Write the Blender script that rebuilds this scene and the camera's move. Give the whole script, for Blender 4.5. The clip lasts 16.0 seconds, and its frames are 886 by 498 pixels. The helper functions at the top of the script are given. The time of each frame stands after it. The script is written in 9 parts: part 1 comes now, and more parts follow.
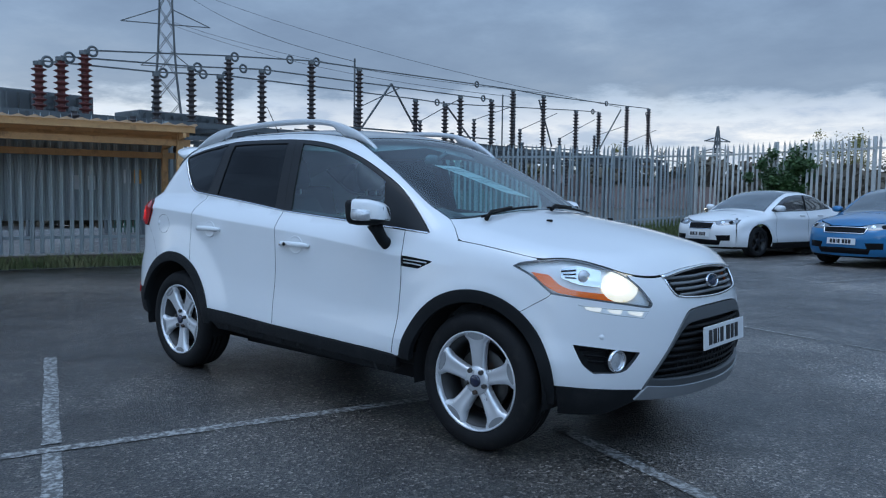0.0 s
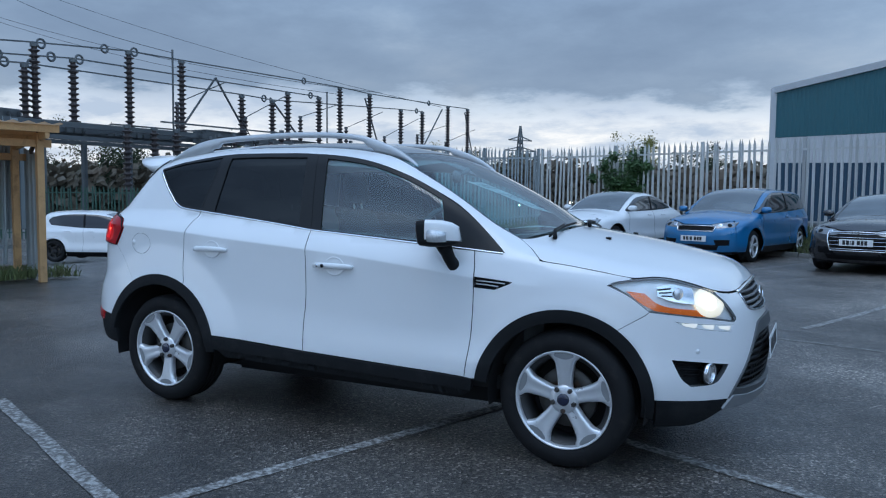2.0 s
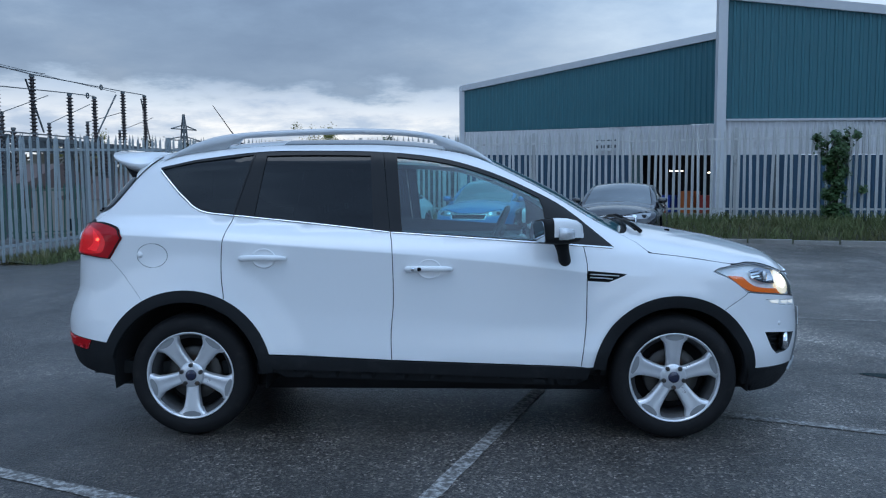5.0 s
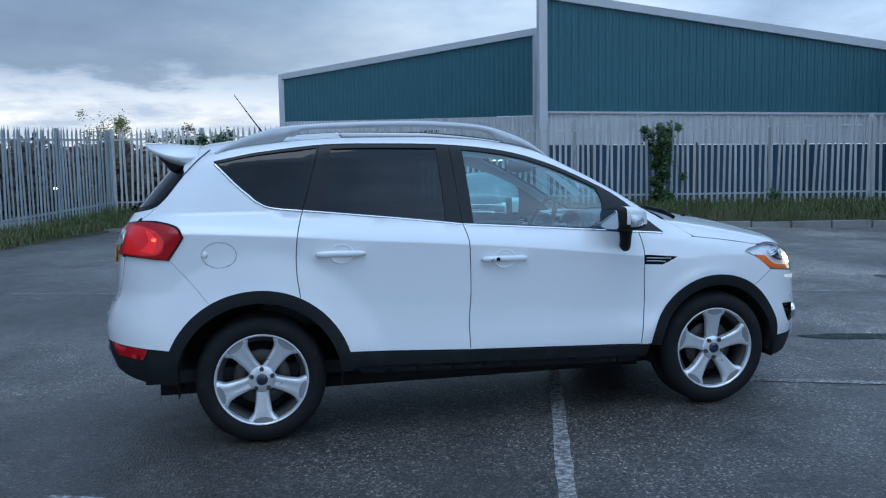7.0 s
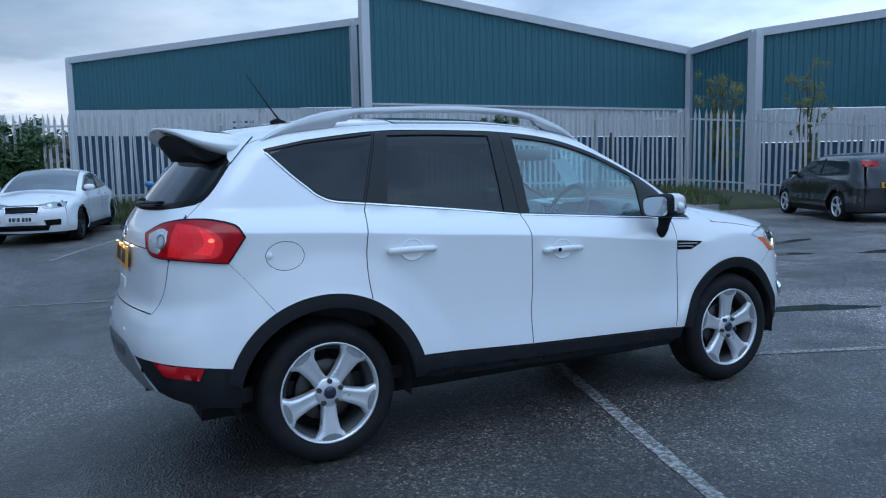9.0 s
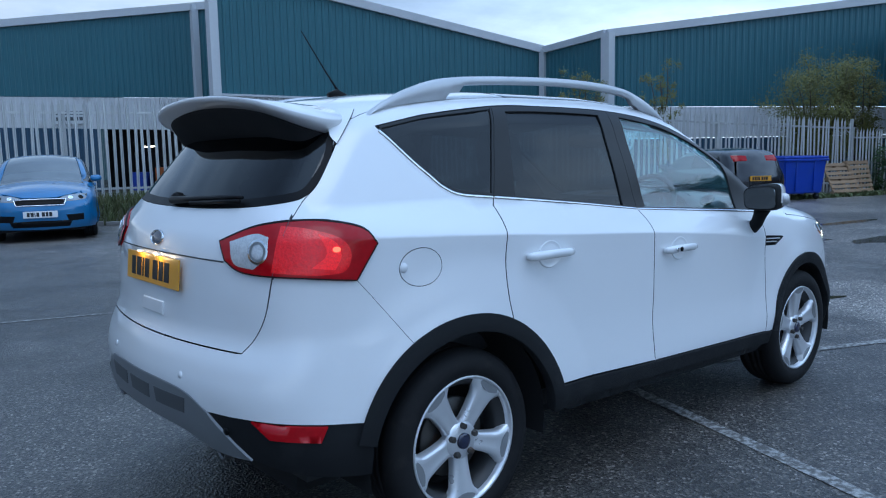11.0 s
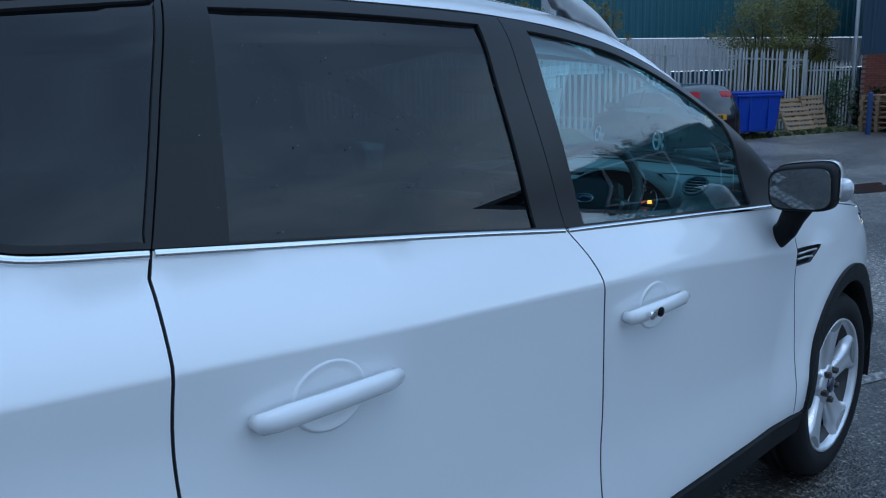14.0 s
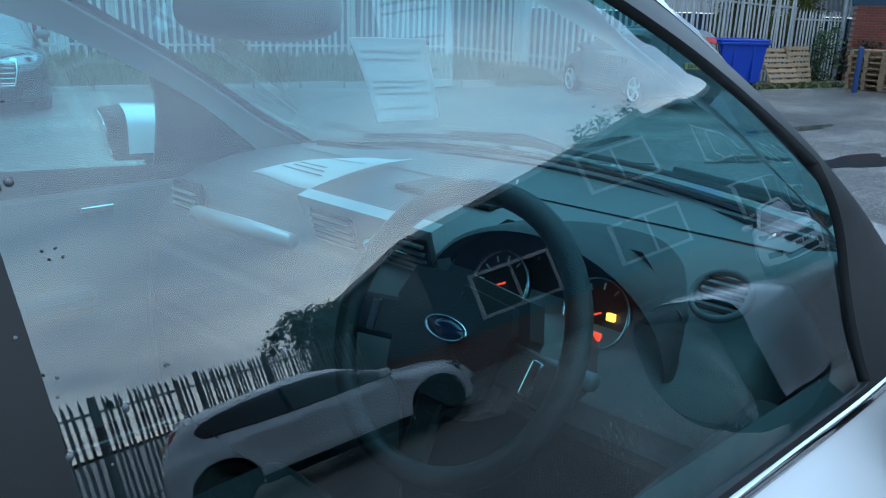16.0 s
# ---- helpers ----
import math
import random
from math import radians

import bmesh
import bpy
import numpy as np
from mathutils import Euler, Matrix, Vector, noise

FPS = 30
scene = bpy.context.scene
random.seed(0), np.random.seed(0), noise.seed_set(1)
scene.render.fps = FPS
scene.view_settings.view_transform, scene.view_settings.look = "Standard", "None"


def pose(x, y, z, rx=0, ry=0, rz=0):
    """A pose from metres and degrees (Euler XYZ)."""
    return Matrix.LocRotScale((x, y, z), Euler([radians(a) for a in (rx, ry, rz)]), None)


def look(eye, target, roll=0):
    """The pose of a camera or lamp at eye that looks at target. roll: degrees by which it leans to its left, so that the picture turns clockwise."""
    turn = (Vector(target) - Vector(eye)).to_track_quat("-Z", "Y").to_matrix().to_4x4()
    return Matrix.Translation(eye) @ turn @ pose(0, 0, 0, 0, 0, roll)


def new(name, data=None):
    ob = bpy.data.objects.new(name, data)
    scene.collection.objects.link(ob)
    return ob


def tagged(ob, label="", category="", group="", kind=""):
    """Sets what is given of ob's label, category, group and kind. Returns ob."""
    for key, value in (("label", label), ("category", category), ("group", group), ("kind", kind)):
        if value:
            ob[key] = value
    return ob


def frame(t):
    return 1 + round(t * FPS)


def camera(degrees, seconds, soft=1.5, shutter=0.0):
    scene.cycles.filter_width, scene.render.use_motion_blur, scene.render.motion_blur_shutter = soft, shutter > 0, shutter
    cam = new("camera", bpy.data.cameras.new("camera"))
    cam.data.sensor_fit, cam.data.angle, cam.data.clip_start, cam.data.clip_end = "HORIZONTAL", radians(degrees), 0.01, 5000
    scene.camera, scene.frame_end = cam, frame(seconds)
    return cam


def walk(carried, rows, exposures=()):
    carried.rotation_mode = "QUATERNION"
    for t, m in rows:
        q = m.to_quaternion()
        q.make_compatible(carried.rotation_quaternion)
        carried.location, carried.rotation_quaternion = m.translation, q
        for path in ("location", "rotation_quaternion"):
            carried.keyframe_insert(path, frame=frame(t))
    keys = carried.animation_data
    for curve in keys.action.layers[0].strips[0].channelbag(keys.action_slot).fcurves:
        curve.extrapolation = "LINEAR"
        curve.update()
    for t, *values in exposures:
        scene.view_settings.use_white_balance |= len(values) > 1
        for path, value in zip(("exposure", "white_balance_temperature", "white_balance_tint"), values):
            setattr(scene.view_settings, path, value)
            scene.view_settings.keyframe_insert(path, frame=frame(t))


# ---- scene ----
cam = camera(59.7, 16.0, soft=1.15)
PATH = [
    (0, (3.649, -3.805, 1.249), (2.353, -2.288, 1.113), 0.8),
    (0.5, (3.4, -3.995, 1.284), (2.19, -2.408, 1.148), 0.8),
    (1, (3.13, -4.209, 1.312), (2.03, -2.543, 1.177), 0.7),
    (1.5, (2.822, -4.355, 1.325), (1.834, -2.622, 1.189), 0.6),
    (2, (2.495, -4.495, 1.355), (1.602, -2.711, 1.216), 0.5),
    (2.5, (2.156, -4.66, 1.367), (1.377, -2.823, 1.227), 0.4),
    (3, (1.798, -4.743, 1.363), (1.156, -2.854, 1.22), 0.4),
    (3.5, (1.437, -4.853, 1.382), (0.931, -2.924, 1.236), 0.2),
    (4, (1.033, -4.982, 1.391), (0.663, -3.022, 1.243), 0.1),
    (6.5, (-0.882, -5.091, 1.419), (-0.56, -3.126, 1.233), -0.9),
    (7, (-1.265, -5.02, 1.427), (-0.834, -3.076, 1.234), -0.9),
    (7.5, (-1.616, -4.901, 1.431), (-1.07, -2.987, 1.233), -0.9),
    (8, (-1.96, -4.772, 1.449), (-1.283, -2.901, 1.244), -1.1),
    (10.5, (-3.111, -3.276, 1.404), (-1.889, -1.711, 1.166), -1.1),
    (11, (-3.196, -2.918, 1.404), (-1.906, -1.409, 1.164), -1.1),
    (11.5, (-3.146, -2.578, 1.42), (-1.816, -1.105, 1.173), -1.0),
    (12, (-2.986, -2.277, 1.407), (-1.639, -0.82, 1.161), -1.1),
    (12.5, (-2.641, -2.131, 1.405), (-1.282, -0.686, 1.152), -1.4),
    (13, (-2.278, -2.034, 1.405), (-0.912, -0.606, 1.104), -1.3),
    (13.5, (-1.922, -1.921, 1.438), (-0.554, -0.509, 1.073), -1.6),
    (14, (-1.531, -1.776, 1.444), (-0.161, -0.375, 1.043), -1.7),
    (14.5, (-1.155, -1.581, 1.428), (0.221, -0.188, 1.015), -1.1),
    (15, (-0.803, -1.377, 1.444), (0.596, -0.018, 1.0), -0.1),
    (15.5, (-0.457, -1.189, 1.446), (0.944, 0.151, 0.953), 0.04),
    (16.0, (-0.247, -1.01, 1.467), (1.152, 0.3, 0.895), 1.65),
]
walk(cam, [(t, look(eye, target, roll)) for t, eye, target, roll in PATH], [(0, 0.2, 6500, 10), (4, 0.2, 6450, 10), (8, 0.3, 6350, 10), (11, 0.36, 6200, 10), (12.2, 0.2, 6150, 9), (13.5, 0.05, 6100, 8), (14.5, 0.0, 6100, 8), (15.2, 0.05, 6150, 8), (15.6, 0.3, 6300, 6), (16, 0.85, 6600, 2)])


# ---- sky and light ----
world = bpy.data.worlds.new("dusk_sky")
scene.world = world
world.use_nodes = True
nt = world.node_tree
nt.nodes.clear()


def node(tree, kind, **values):
    n = tree.nodes.new(kind)
    for key, v in values.items():
        n.inputs[key.replace("_", " ")].default_value = v
    return n


def math_node(tree, op, a, b=None, c=None, clamp=False):
    n = tree.nodes.new("ShaderNodeMath")
    n.operation, n.use_clamp = op, clamp
    for i, v in enumerate((a, b, c)):
        if v is None:
            continue
        if isinstance(v, (int, float)):
            n.inputs[i].default_value = v
        else:
            tree.links.new(v, n.inputs[i])
    return n.outputs[0]


def mix_rgb(tree, fac, a, b, blend="MIX"):
    n = tree.nodes.new("ShaderNodeMix")
    n.data_type, n.blend_type = "RGBA", blend
    for sock, v in ((n.inputs[0], fac), (n.inputs[6], a), (n.inputs[7], b)):
        if isinstance(v, (int, float)):
            sock.default_value = v
        elif isinstance(v, tuple):
            sock.default_value = (*v, 1)
        else:
            tree.links.new(v, sock)
    return n.outputs[2]


def ramp(tree, fac, *stops):
    n = tree.nodes.new("ShaderNodeValToRGB")
    e = n.color_ramp.elements
    while len(e) < len(stops):
        e.new(0.5)
    for el, (pos, col) in zip(e, stops):
        el.position = pos
        el.color = (*col, 1) if isinstance(col, tuple) else (col, col, col, 1)
    if fac is not None:
        tree.links.new(fac, n.inputs[0])
    return n.outputs[0]


coord = nt.nodes.new("ShaderNodeTexCoord")
sep = nt.nodes.new("ShaderNodeSeparateXYZ")
nt.links.new(coord.outputs["Generated"], sep.inputs[0])
SUN_ELEVATION, SUN_TURN = radians(66), radians(205)
sky = nt.nodes.new("ShaderNodeTexSky")
sky.sky_type, sky.sun_disc, sky.sun_elevation, sky.sun_rotation = "NISHITA", False, SUN_ELEVATION, SUN_TURN
# a cloud deck: flat layer seen in perspective
lift = math_node(nt, "ADD", math_node(nt, "MAXIMUM", sep.outputs[2], 0.0), 0.19)
flat = nt.nodes.new("ShaderNodeCombineXYZ")
nt.links.new(math_node(nt, "DIVIDE", sep.outputs[0], lift), flat.inputs[0])
nt.links.new(math_node(nt, "DIVIDE", sep.outputs[1], lift), flat.inputs[1])
flat.inputs[2].default_value = 0.7
big = node(nt, "ShaderNodeTexNoise", Scale=0.50, Detail=5.0, Roughness=0.46, Distortion=0.35)
small = node(nt, "ShaderNodeTexNoise", Scale=2.6, Detail=6.0, Roughness=0.6)
nt.links.new(flat.outputs[0], big.inputs["Vector"])
nt.links.new(flat.outputs[0], small.inputs["Vector"])
cover = math_node(nt, "ADD", math_node(nt, "MULTIPLY", big.outputs[0], 0.80), math_node(nt, "MULTIPLY", small.outputs[0], 0.20))
cloud = ramp(nt, cover, (0.38, (0.072, 0.105, 0.165)), (0.47, (0.135, 0.195, 0.295)), (0.55, (0.215, 0.30, 0.425)), (0.65, (0.40, 0.49, 0.60)))
gaps = ramp(nt, cover, (0.36, (0.14, 0.19, 0.275)), (0.46, (0.30, 0.365, 0.47)), (0.56, (0.50, 0.56, 0.64)), (0.68, (0.74, 0.70, 0.66)))
low = ramp(nt, sep.outputs[2], (0.0, 1.0), (0.10, 0.85), (0.18, 0.30), (0.27, 0.0))
deck = mix_rgb(nt, low, cloud, gaps)
# a ragged bright break under a darker bank, low over the far fence
ahead = math_node(nt, "SUBTRACT", math_node(nt, "MULTIPLY", sep.outputs[1], 0.81), math_node(nt, "MULTIPLY", sep.outputs[0], 0.586))
ahead = ramp(nt, ahead, (0.62, 0.0), (0.84, 1.0))
ragged = math_node(nt, "ADD", sep.outputs[2], math_node(nt, "MULTIPLY", math_node(nt, "SUBTRACT", math_node(nt, "ADD", math_node(nt, "MULTIPLY", small.outputs[0], 0.6), math_node(nt, "MULTIPLY", big.outputs[0], 0.4)), 0.5), 0.22))
deck = mix_rgb(nt, math_node(nt, "MULTIPLY", ahead, ramp(nt, ragged, (0.10, 0.0), (0.14, 0.80), (0.20, 0.70), (0.36, 0.0))), deck, (0.125, 0.165, 0.235))
shreds = ramp(nt, math_node(nt, "ADD", math_node(nt, "MULTIPLY", small.outputs[0], 0.7), math_node(nt, "MULTIPLY", big.outputs[0], 0.3)), (0.40, (0.34, 0.38, 0.46)), (0.50, (0.52, 0.52, 0.55)), (0.60, (0.74, 0.68, 0.64)))
deck = mix_rgb(nt, math_node(nt, "MULTIPLY", ahead, ramp(nt, ragged, (0.0, 0.85), (0.09, 0.95), (0.130, 0.0))), deck, shreds)
# the clouds are thinner overhead and behind, towards the hidden sun
behind = math_node(nt, "ADD", math_node(nt, "MULTIPLY", sep.outputs[1], -0.44), math_node(nt, "MULTIPLY", math_node(nt, "POWER", math_node(nt, "MAXIMUM", sep.outputs[2], 0.0), 2.0), 1.25))
behind = math_node(nt, "ADD", behind, math_node(nt, "ADD", math_node(nt, "MULTIPLY", sep.outputs[0], 0.32), math_node(nt, "MULTIPLY", math_node(nt, "ABSOLUTE", sep.outputs[0]), 0.36)))
bright = math_node(nt, "ADD", math_node(nt, "MULTIPLY", math_node(nt, "SMOOTH_MAX", behind, 0.0, 0.35), 1.55), 1.0)
deck = mix_rgb(nt, 1.0, mix_rgb(nt, 1.0, deck, bright, "MULTIPLY"), (1.28, 1.38, 1.44), "MULTIPLY")
back = nt.nodes.new("ShaderNodeBackground")
nt.links.new(mix_rgb(nt, 0.93, mix_rgb(nt, 1.0, sky.outputs[0], (0.12, 0.12, 0.12), "MULTIPLY"), deck), back.inputs[0])
back.inputs[1].default_value = 1.0
nt.links.new(back.outputs[0], nt.nodes.new("ShaderNodeOutputWorld").inputs[0])

sun = new("sun", bpy.data.lights.new("sun", "SUN"))
sun.data.energy, sun.data.angle, sun.data.color = 0.30, radians(30), (0.88, 0.94, 1.0)
sun.matrix_world = look((-7, -16, 40), (0, 0, 0))


# ---- materials ----
def material(name, color, rough=0.5, metal=0.0, coat=0.0, vary=0.12, size=6.0, grain=0.0, grain_size=220.0, stain=None, stain_size=1.5, stain_at=0.55, emit=None, power=0.0, spec=0.5, rough_vary=0.08, per_piece=0.0):
    m = bpy.data.materials.new(name)
    m.use_nodes = True
    t = m.node_tree
    b = t.nodes["Principled BSDF"]
    tc = t.nodes.new("ShaderNodeTexCoord")
    n1 = node(t, "ShaderNodeTexNoise", Scale=size, Detail=5.0, Roughness=0.6)
    n2 = node(t, "ShaderNodeTexNoise", Scale=grain_size, Detail=2.0)
    t.links.new(tc.outputs["Object"], n1.inputs["Vector"])
    t.links.new(tc.outputs["Object"], n2.inputs["Vector"])
    value = math_node(t, "ADD", math_node(t, "MULTIPLY", math_node(t, "SUBTRACT", n1.outputs[0], 0.5), 2 * vary), 1.0)
    if grain:
        value = math_node(t, "ADD", value, math_node(t, "MULTIPLY", math_node(t, "SUBTRACT", n2.outputs[0], 0.5), grain))
    if per_piece:
        info = t.nodes.new("ShaderNodeObjectInfo")
        value = math_node(t, "ADD", value, math_node(t, "MULTIPLY", math_node(t, "SUBTRACT", info.outputs["Random"], 0.5), per_piece))
    col = mix_rgb(t, 1.0, color, value, "MULTIPLY")
    if stain:
        n3 = node(t, "ShaderNodeTexNoise", Scale=stain_size, Detail=6.0, Roughness=0.65)
        t.links.new(tc.outputs["Object"], n3.inputs["Vector"])
        col = mix_rgb(t, ramp(t, n3.outputs[0], (stain_at, 0.0), (min(1.0, stain_at + 0.16), 1.0)), col, stain)
    t.links.new(col, b.inputs["Base Color"])
    b.inputs["Metallic"].default_value = metal
    b.inputs["Specular IOR Level"].default_value = spec
    t.links.new(math_node(t, "ADD", math_node(t, "MULTIPLY", math_node(t, "SUBTRACT", n1.outputs[0], 0.5), 2 * rough_vary), rough, clamp=True), b.inputs["Roughness"])
    b.inputs["Coat Weight"].default_value = coat
    b.inputs["Coat Roughness"].default_value = 0.02
    if grain:
        bump = t.nodes.new("ShaderNodeBump")
        bump.inputs["Strength"].default_value = 0.35
        bump.inputs["Distance"].default_value = 0.004
        t.links.new(n2.outputs[0], bump.inputs["Height"])
        t.links.new(bump.outputs[0], b.inputs["Normal"])
    if emit:
        b.inputs["Emission Color"].default_value = (*emit, 1)
        b.inputs["Emission Strength"].default_value = power
    return m


def pane(name, tint, ior=1.5, rough=0.0):
    """Thin glass: it tints what is behind and mirrors by its angle."""
    m = bpy.data.materials.new(name)
    m.use_nodes = True
    t = m.node_tree
    t.nodes.clear()
    clear, gloss, mixed = t.nodes.new("ShaderNodeBsdfTransparent"), t.nodes.new("ShaderNodeBsdfGlossy"), t.nodes.new("ShaderNodeMixShader")
    clear.inputs[0].default_value = (*tint, 1)
    gloss.inputs[0].default_value = (0.96, 0.98, 1, 1)
    gloss.inputs["Roughness"].default_value = rough
    # both faces of the thin sheet mirror alike, more so at a flat angle
    tilt = t.nodes.new("ShaderNodeLayerWeight")
    tilt.inputs[0].default_value = 0.5
    f0 = ((ior - 1) / (ior + 1)) ** 2
    gleam = math_node(t, "ADD", math_node(t, "MULTIPLY", math_node(t, "POWER", tilt.outputs["Facing"], 5.0), 1 - f0), f0)
    # water spots and dust film
    tc = t.nodes.new("ShaderNodeTexCoord")
    spots = t.nodes.new("ShaderNodeTexVoronoi")
    spots.inputs["Scale"].default_value = 38.0
    t.links.new(tc.outputs["Object"], spots.inputs["Vector"])
    bump = t.nodes.new("ShaderNodeBump")
    bump.inputs["Strength"].default_value, bump.inputs["Distance"].default_value = 0.04, 0.002
    t.links.new(ramp(t, spots.outputs["Distance"], (0.0, 1.0), (0.10, 0.0)), bump.inputs["Height"])
    t.links.new(bump.outputs[0], gloss.inputs["Normal"])
    t.links.new(gleam, mixed.inputs[0])
    t.links.new(clear.outputs[0], mixed.inputs[1])
    t.links.new(gloss.outputs[0], mixed.inputs[2])
    t.links.new(mixed.outputs[0], t.nodes.new("ShaderNodeOutputMaterial").inputs[0])
    return m


WHITE = material("white_car_paint", (0.80, 0.81, 0.82), 0.28, coat=1.0, vary=0.012, size=3, rough_vary=0.005)
WHITE2 = material("white_paint_far", (0.78, 0.79, 0.80), 0.3, coat=1.0, vary=0.03, size=3)
BLUE = material("blue_metallic_paint", (0.004, 0.155, 0.36), 0.30, metal=0.2, coat=1.0, vary=0.06, size=4)
BLACK = material("black_paint", (0.010, 0.010, 0.013), 0.25, coat=1.0, vary=0.1, size=4)
PLASTIC = material("black_grained_plastic", (0.011, 0.012, 0.0135), 0.6, spec=0.2, vary=0.15, grain=0.5, grain_size=500, stain=(0.020, 0.021, 0.022), stain_size=5)
TRIM = material("satin_black_trim", (0.006, 0.006, 0.007), 0.40, spec=0.13, vary=0.1)
PILLAR = material("satin_black_window_surround", (0.011, 0.0115, 0.013), 0.36, spec=0.33, vary=0.2, size=9, stain=(0.018, 0.018, 0.019), stain_size=60, stain_at=0.62)
RUBBER = material("tyre_rubber", (0.011, 0.011, 0.012), 0.75, spec=0.25, vary=0.25, grain=0.3, stain=(0.022, 0.021, 0.020), stain_size=9)
ALLOY = material("silver_alloy", (0.74, 0.75, 0.77), 0.30, metal=0.6, vary=0.06, size=14, stain=(0.30, 0.28, 0.26), stain_size=20, stain_at=0.66)
BARREL = material("dark_wheel_barrel", (0.055, 0.055, 0.056), 0.5, metal=0.5, vary=0.25, size=12)
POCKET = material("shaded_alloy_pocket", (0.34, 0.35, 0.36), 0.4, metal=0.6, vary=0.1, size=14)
DARKALLOY = material("dark_alloy", (0.02, 0.02, 0.022), 0.35, metal=0.4, vary=0.1)
CHROME = material("chrome", (0.78, 0.79, 0.81), 0.10, metal=1.0, vary=0.03)
SILVER = material("silver_painted_plastic", (0.55, 0.57, 0.59), 0.36, metal=0.25, vary=0.06)
SKID = material("grey_skid_plate", (0.20, 0.21, 0.22), 0.45, metal=0.3, vary=0.1)
DISC = material("brake_disc_steel", (0.075, 0.070, 0.065), 0.5, metal=0.6, vary=0.3, size=20, stain=(0.16, 0.07, 0.03), stain_size=8)
PIPE = material("sooty_steel_pipe", (0.16, 0.16, 0.165), 0.3, metal=0.9, vary=0.3, size=20)
SKIDDARK = material("dark_grey_skid_plate", (0.085, 0.09, 0.095), 0.5, metal=0.2, vary=0.1)
VOID = material("dark_underbody_and_shade", (0.006, 0.006, 0.007), 0.9, vary=0.3)
BADGE = material("blue_badge_enamel", (0.005, 0.010, 0.040), 0.2, coat=1.0)
# weak glow added to keep the red saturated, on unlit lenses too
REDLENS = material("red_lamp_lens", (0.30, 0.002, 0.006), 0.14, coat=0.05, spec=0.3, vary=0.3, size=40, emit=(1.0, 0.01, 0.03), power=0.03)
REDLIT = material("lit_red_lamp", (0.42, 0.003, 0.006), 0.22, coat=0.3, spec=0.4, vary=0.6, size=60, grain=0.9, grain_size=130, emit=(1.0, 0.015, 0.03), power=0.18)
REDHOT = material("bright_red_bulb", (0.8, 0.1, 0.05), 0.3, emit=(1.0, 0.10, 0.05), power=2.2)
CLEARLENS = material("clear_ribbed_lens", (0.62, 0.64, 0.66), 0.18, metal=0.45, coat=1.0, vary=0.3, size=40, grain=0.5, grain_size=150)
REFLECTOR = material("lamp_reflector", (0.84, 0.86, 0.87), 0.38, metal=0.1, vary=0.15, size=25)
AMBER = material("amber_indicator", (0.75, 0.14, 0.02), 0.25, coat=1.0, vary=0.1, emit=(1.0, 0.22, 0.02), power=0.12)
HEADLAMP = material("lit_headlamp", (1, 1, 0.9), 0.3, emit=(1.0, 0.93, 0.74), power=6.0)
# the bowl has its own glow in place of light thrown by the bulb
LITBOWL = material("lit_reflector_bowl", (0.85, 0.85, 0.8), 0.3, metal=0.3, vary=0.1, size=20, emit=(1.0, 0.88, 0.58), power=0.55)
LIP = material("silver_bumper_lip", (0.27, 0.28, 0.29), 0.4, metal=0.35, vary=0.08)
SIDELAMP = material("lit_sidelamp", (1, 1, 0.9), 0.3, emit=(1.0, 0.92, 0.74), power=0.30)
GLASS = pane("window_glass", (0.58, 0.96, 0.96), 2.1)
SHIELD = pane("windscreen_glass", (0.66, 0.96, 0.97), 1.95)
PRIVACY = pane("privacy_glass", (0.035, 0.04, 0.045), 1.52)
LAMPGLASS = pane("lamp_cover", (0.93, 0.95, 0.96))
ROOFGLASS = material("dark_roof_glass", (0.010, 0.008, 0.010), 0.08, coat=1.0, vary=0.05)
CARGLASS = material("parked_car_glass", (0.10, 0.118, 0.125), 0.05, metal=0.25, coat=1.0, vary=0.35, size=2.5, spec=1.0)
CARLAMP = material("parked_car_lamp_lens", (0.26, 0.28, 0.30), 0.15, metal=0.4, coat=1.0, vary=0.35, size=30)
PLATEW = material("white_number_plate", (0.75, 0.76, 0.76), 0.35, vary=0.04)
PLATEY = material("yellow_number_plate", (0.74, 0.34, 0.035), 0.35, vary=0.05)
INK = material("black_characters", (0.012, 0.012, 0.015), 0.4)
CABIN = material("dark_grey_cabin_plastic", (0.12, 0.135, 0.14), 0.6, vary=0.15, grain=0.3, grain_size=600)
REDGLOW = material("glowing_red_facets", (0.5, 0.006, 0.01), 0.3, vary=0.8, size=120, grain=1.0, grain_size=160, emit=(1.0, 0.02, 0.03), power=0.34)
LEATHER = material("black_leather", (0.020, 0.022, 0.024), 0.5, vary=0.15, grain=0.25, grain_size=500)
CABIN2 = material("silver_cabin_trim", (0.48, 0.50, 0.51), 0.4, metal=0.5)
# much darker than the dashboard plastic, for the lower cabin and right door
CABINLOW = material("near_black_cabin_plastic", (0.016, 0.018, 0.019), 0.7, vary=0.2, grain=0.2, grain_size=500)
SEAT = material("grey_seat_fabric", (0.05, 0.054, 0.058), 0.9, vary=0.15, grain=0.12, grain_size=900)
HEADLINER = material("light_headlining", (0.55, 0.57, 0.57), 0.9, vary=0.05)
PAPER = material("white_paper", (0.80, 0.82, 0.82), 0.7, vary=0.03)
_t = PAPER.node_tree
_tr, _mx = _t.nodes.new("ShaderNodeBsdfTranslucent"), _t.nodes.new("ShaderNodeMixShader")
_tr.inputs[0].default_value, _mx.inputs[0].default_value = (0.80, 0.83, 0.83, 1), 0.5
_t.links.new(_t.nodes["Principled BSDF"].outputs[0], _mx.inputs[1])
_t.links.new(_tr.outputs[0], _mx.inputs[2])
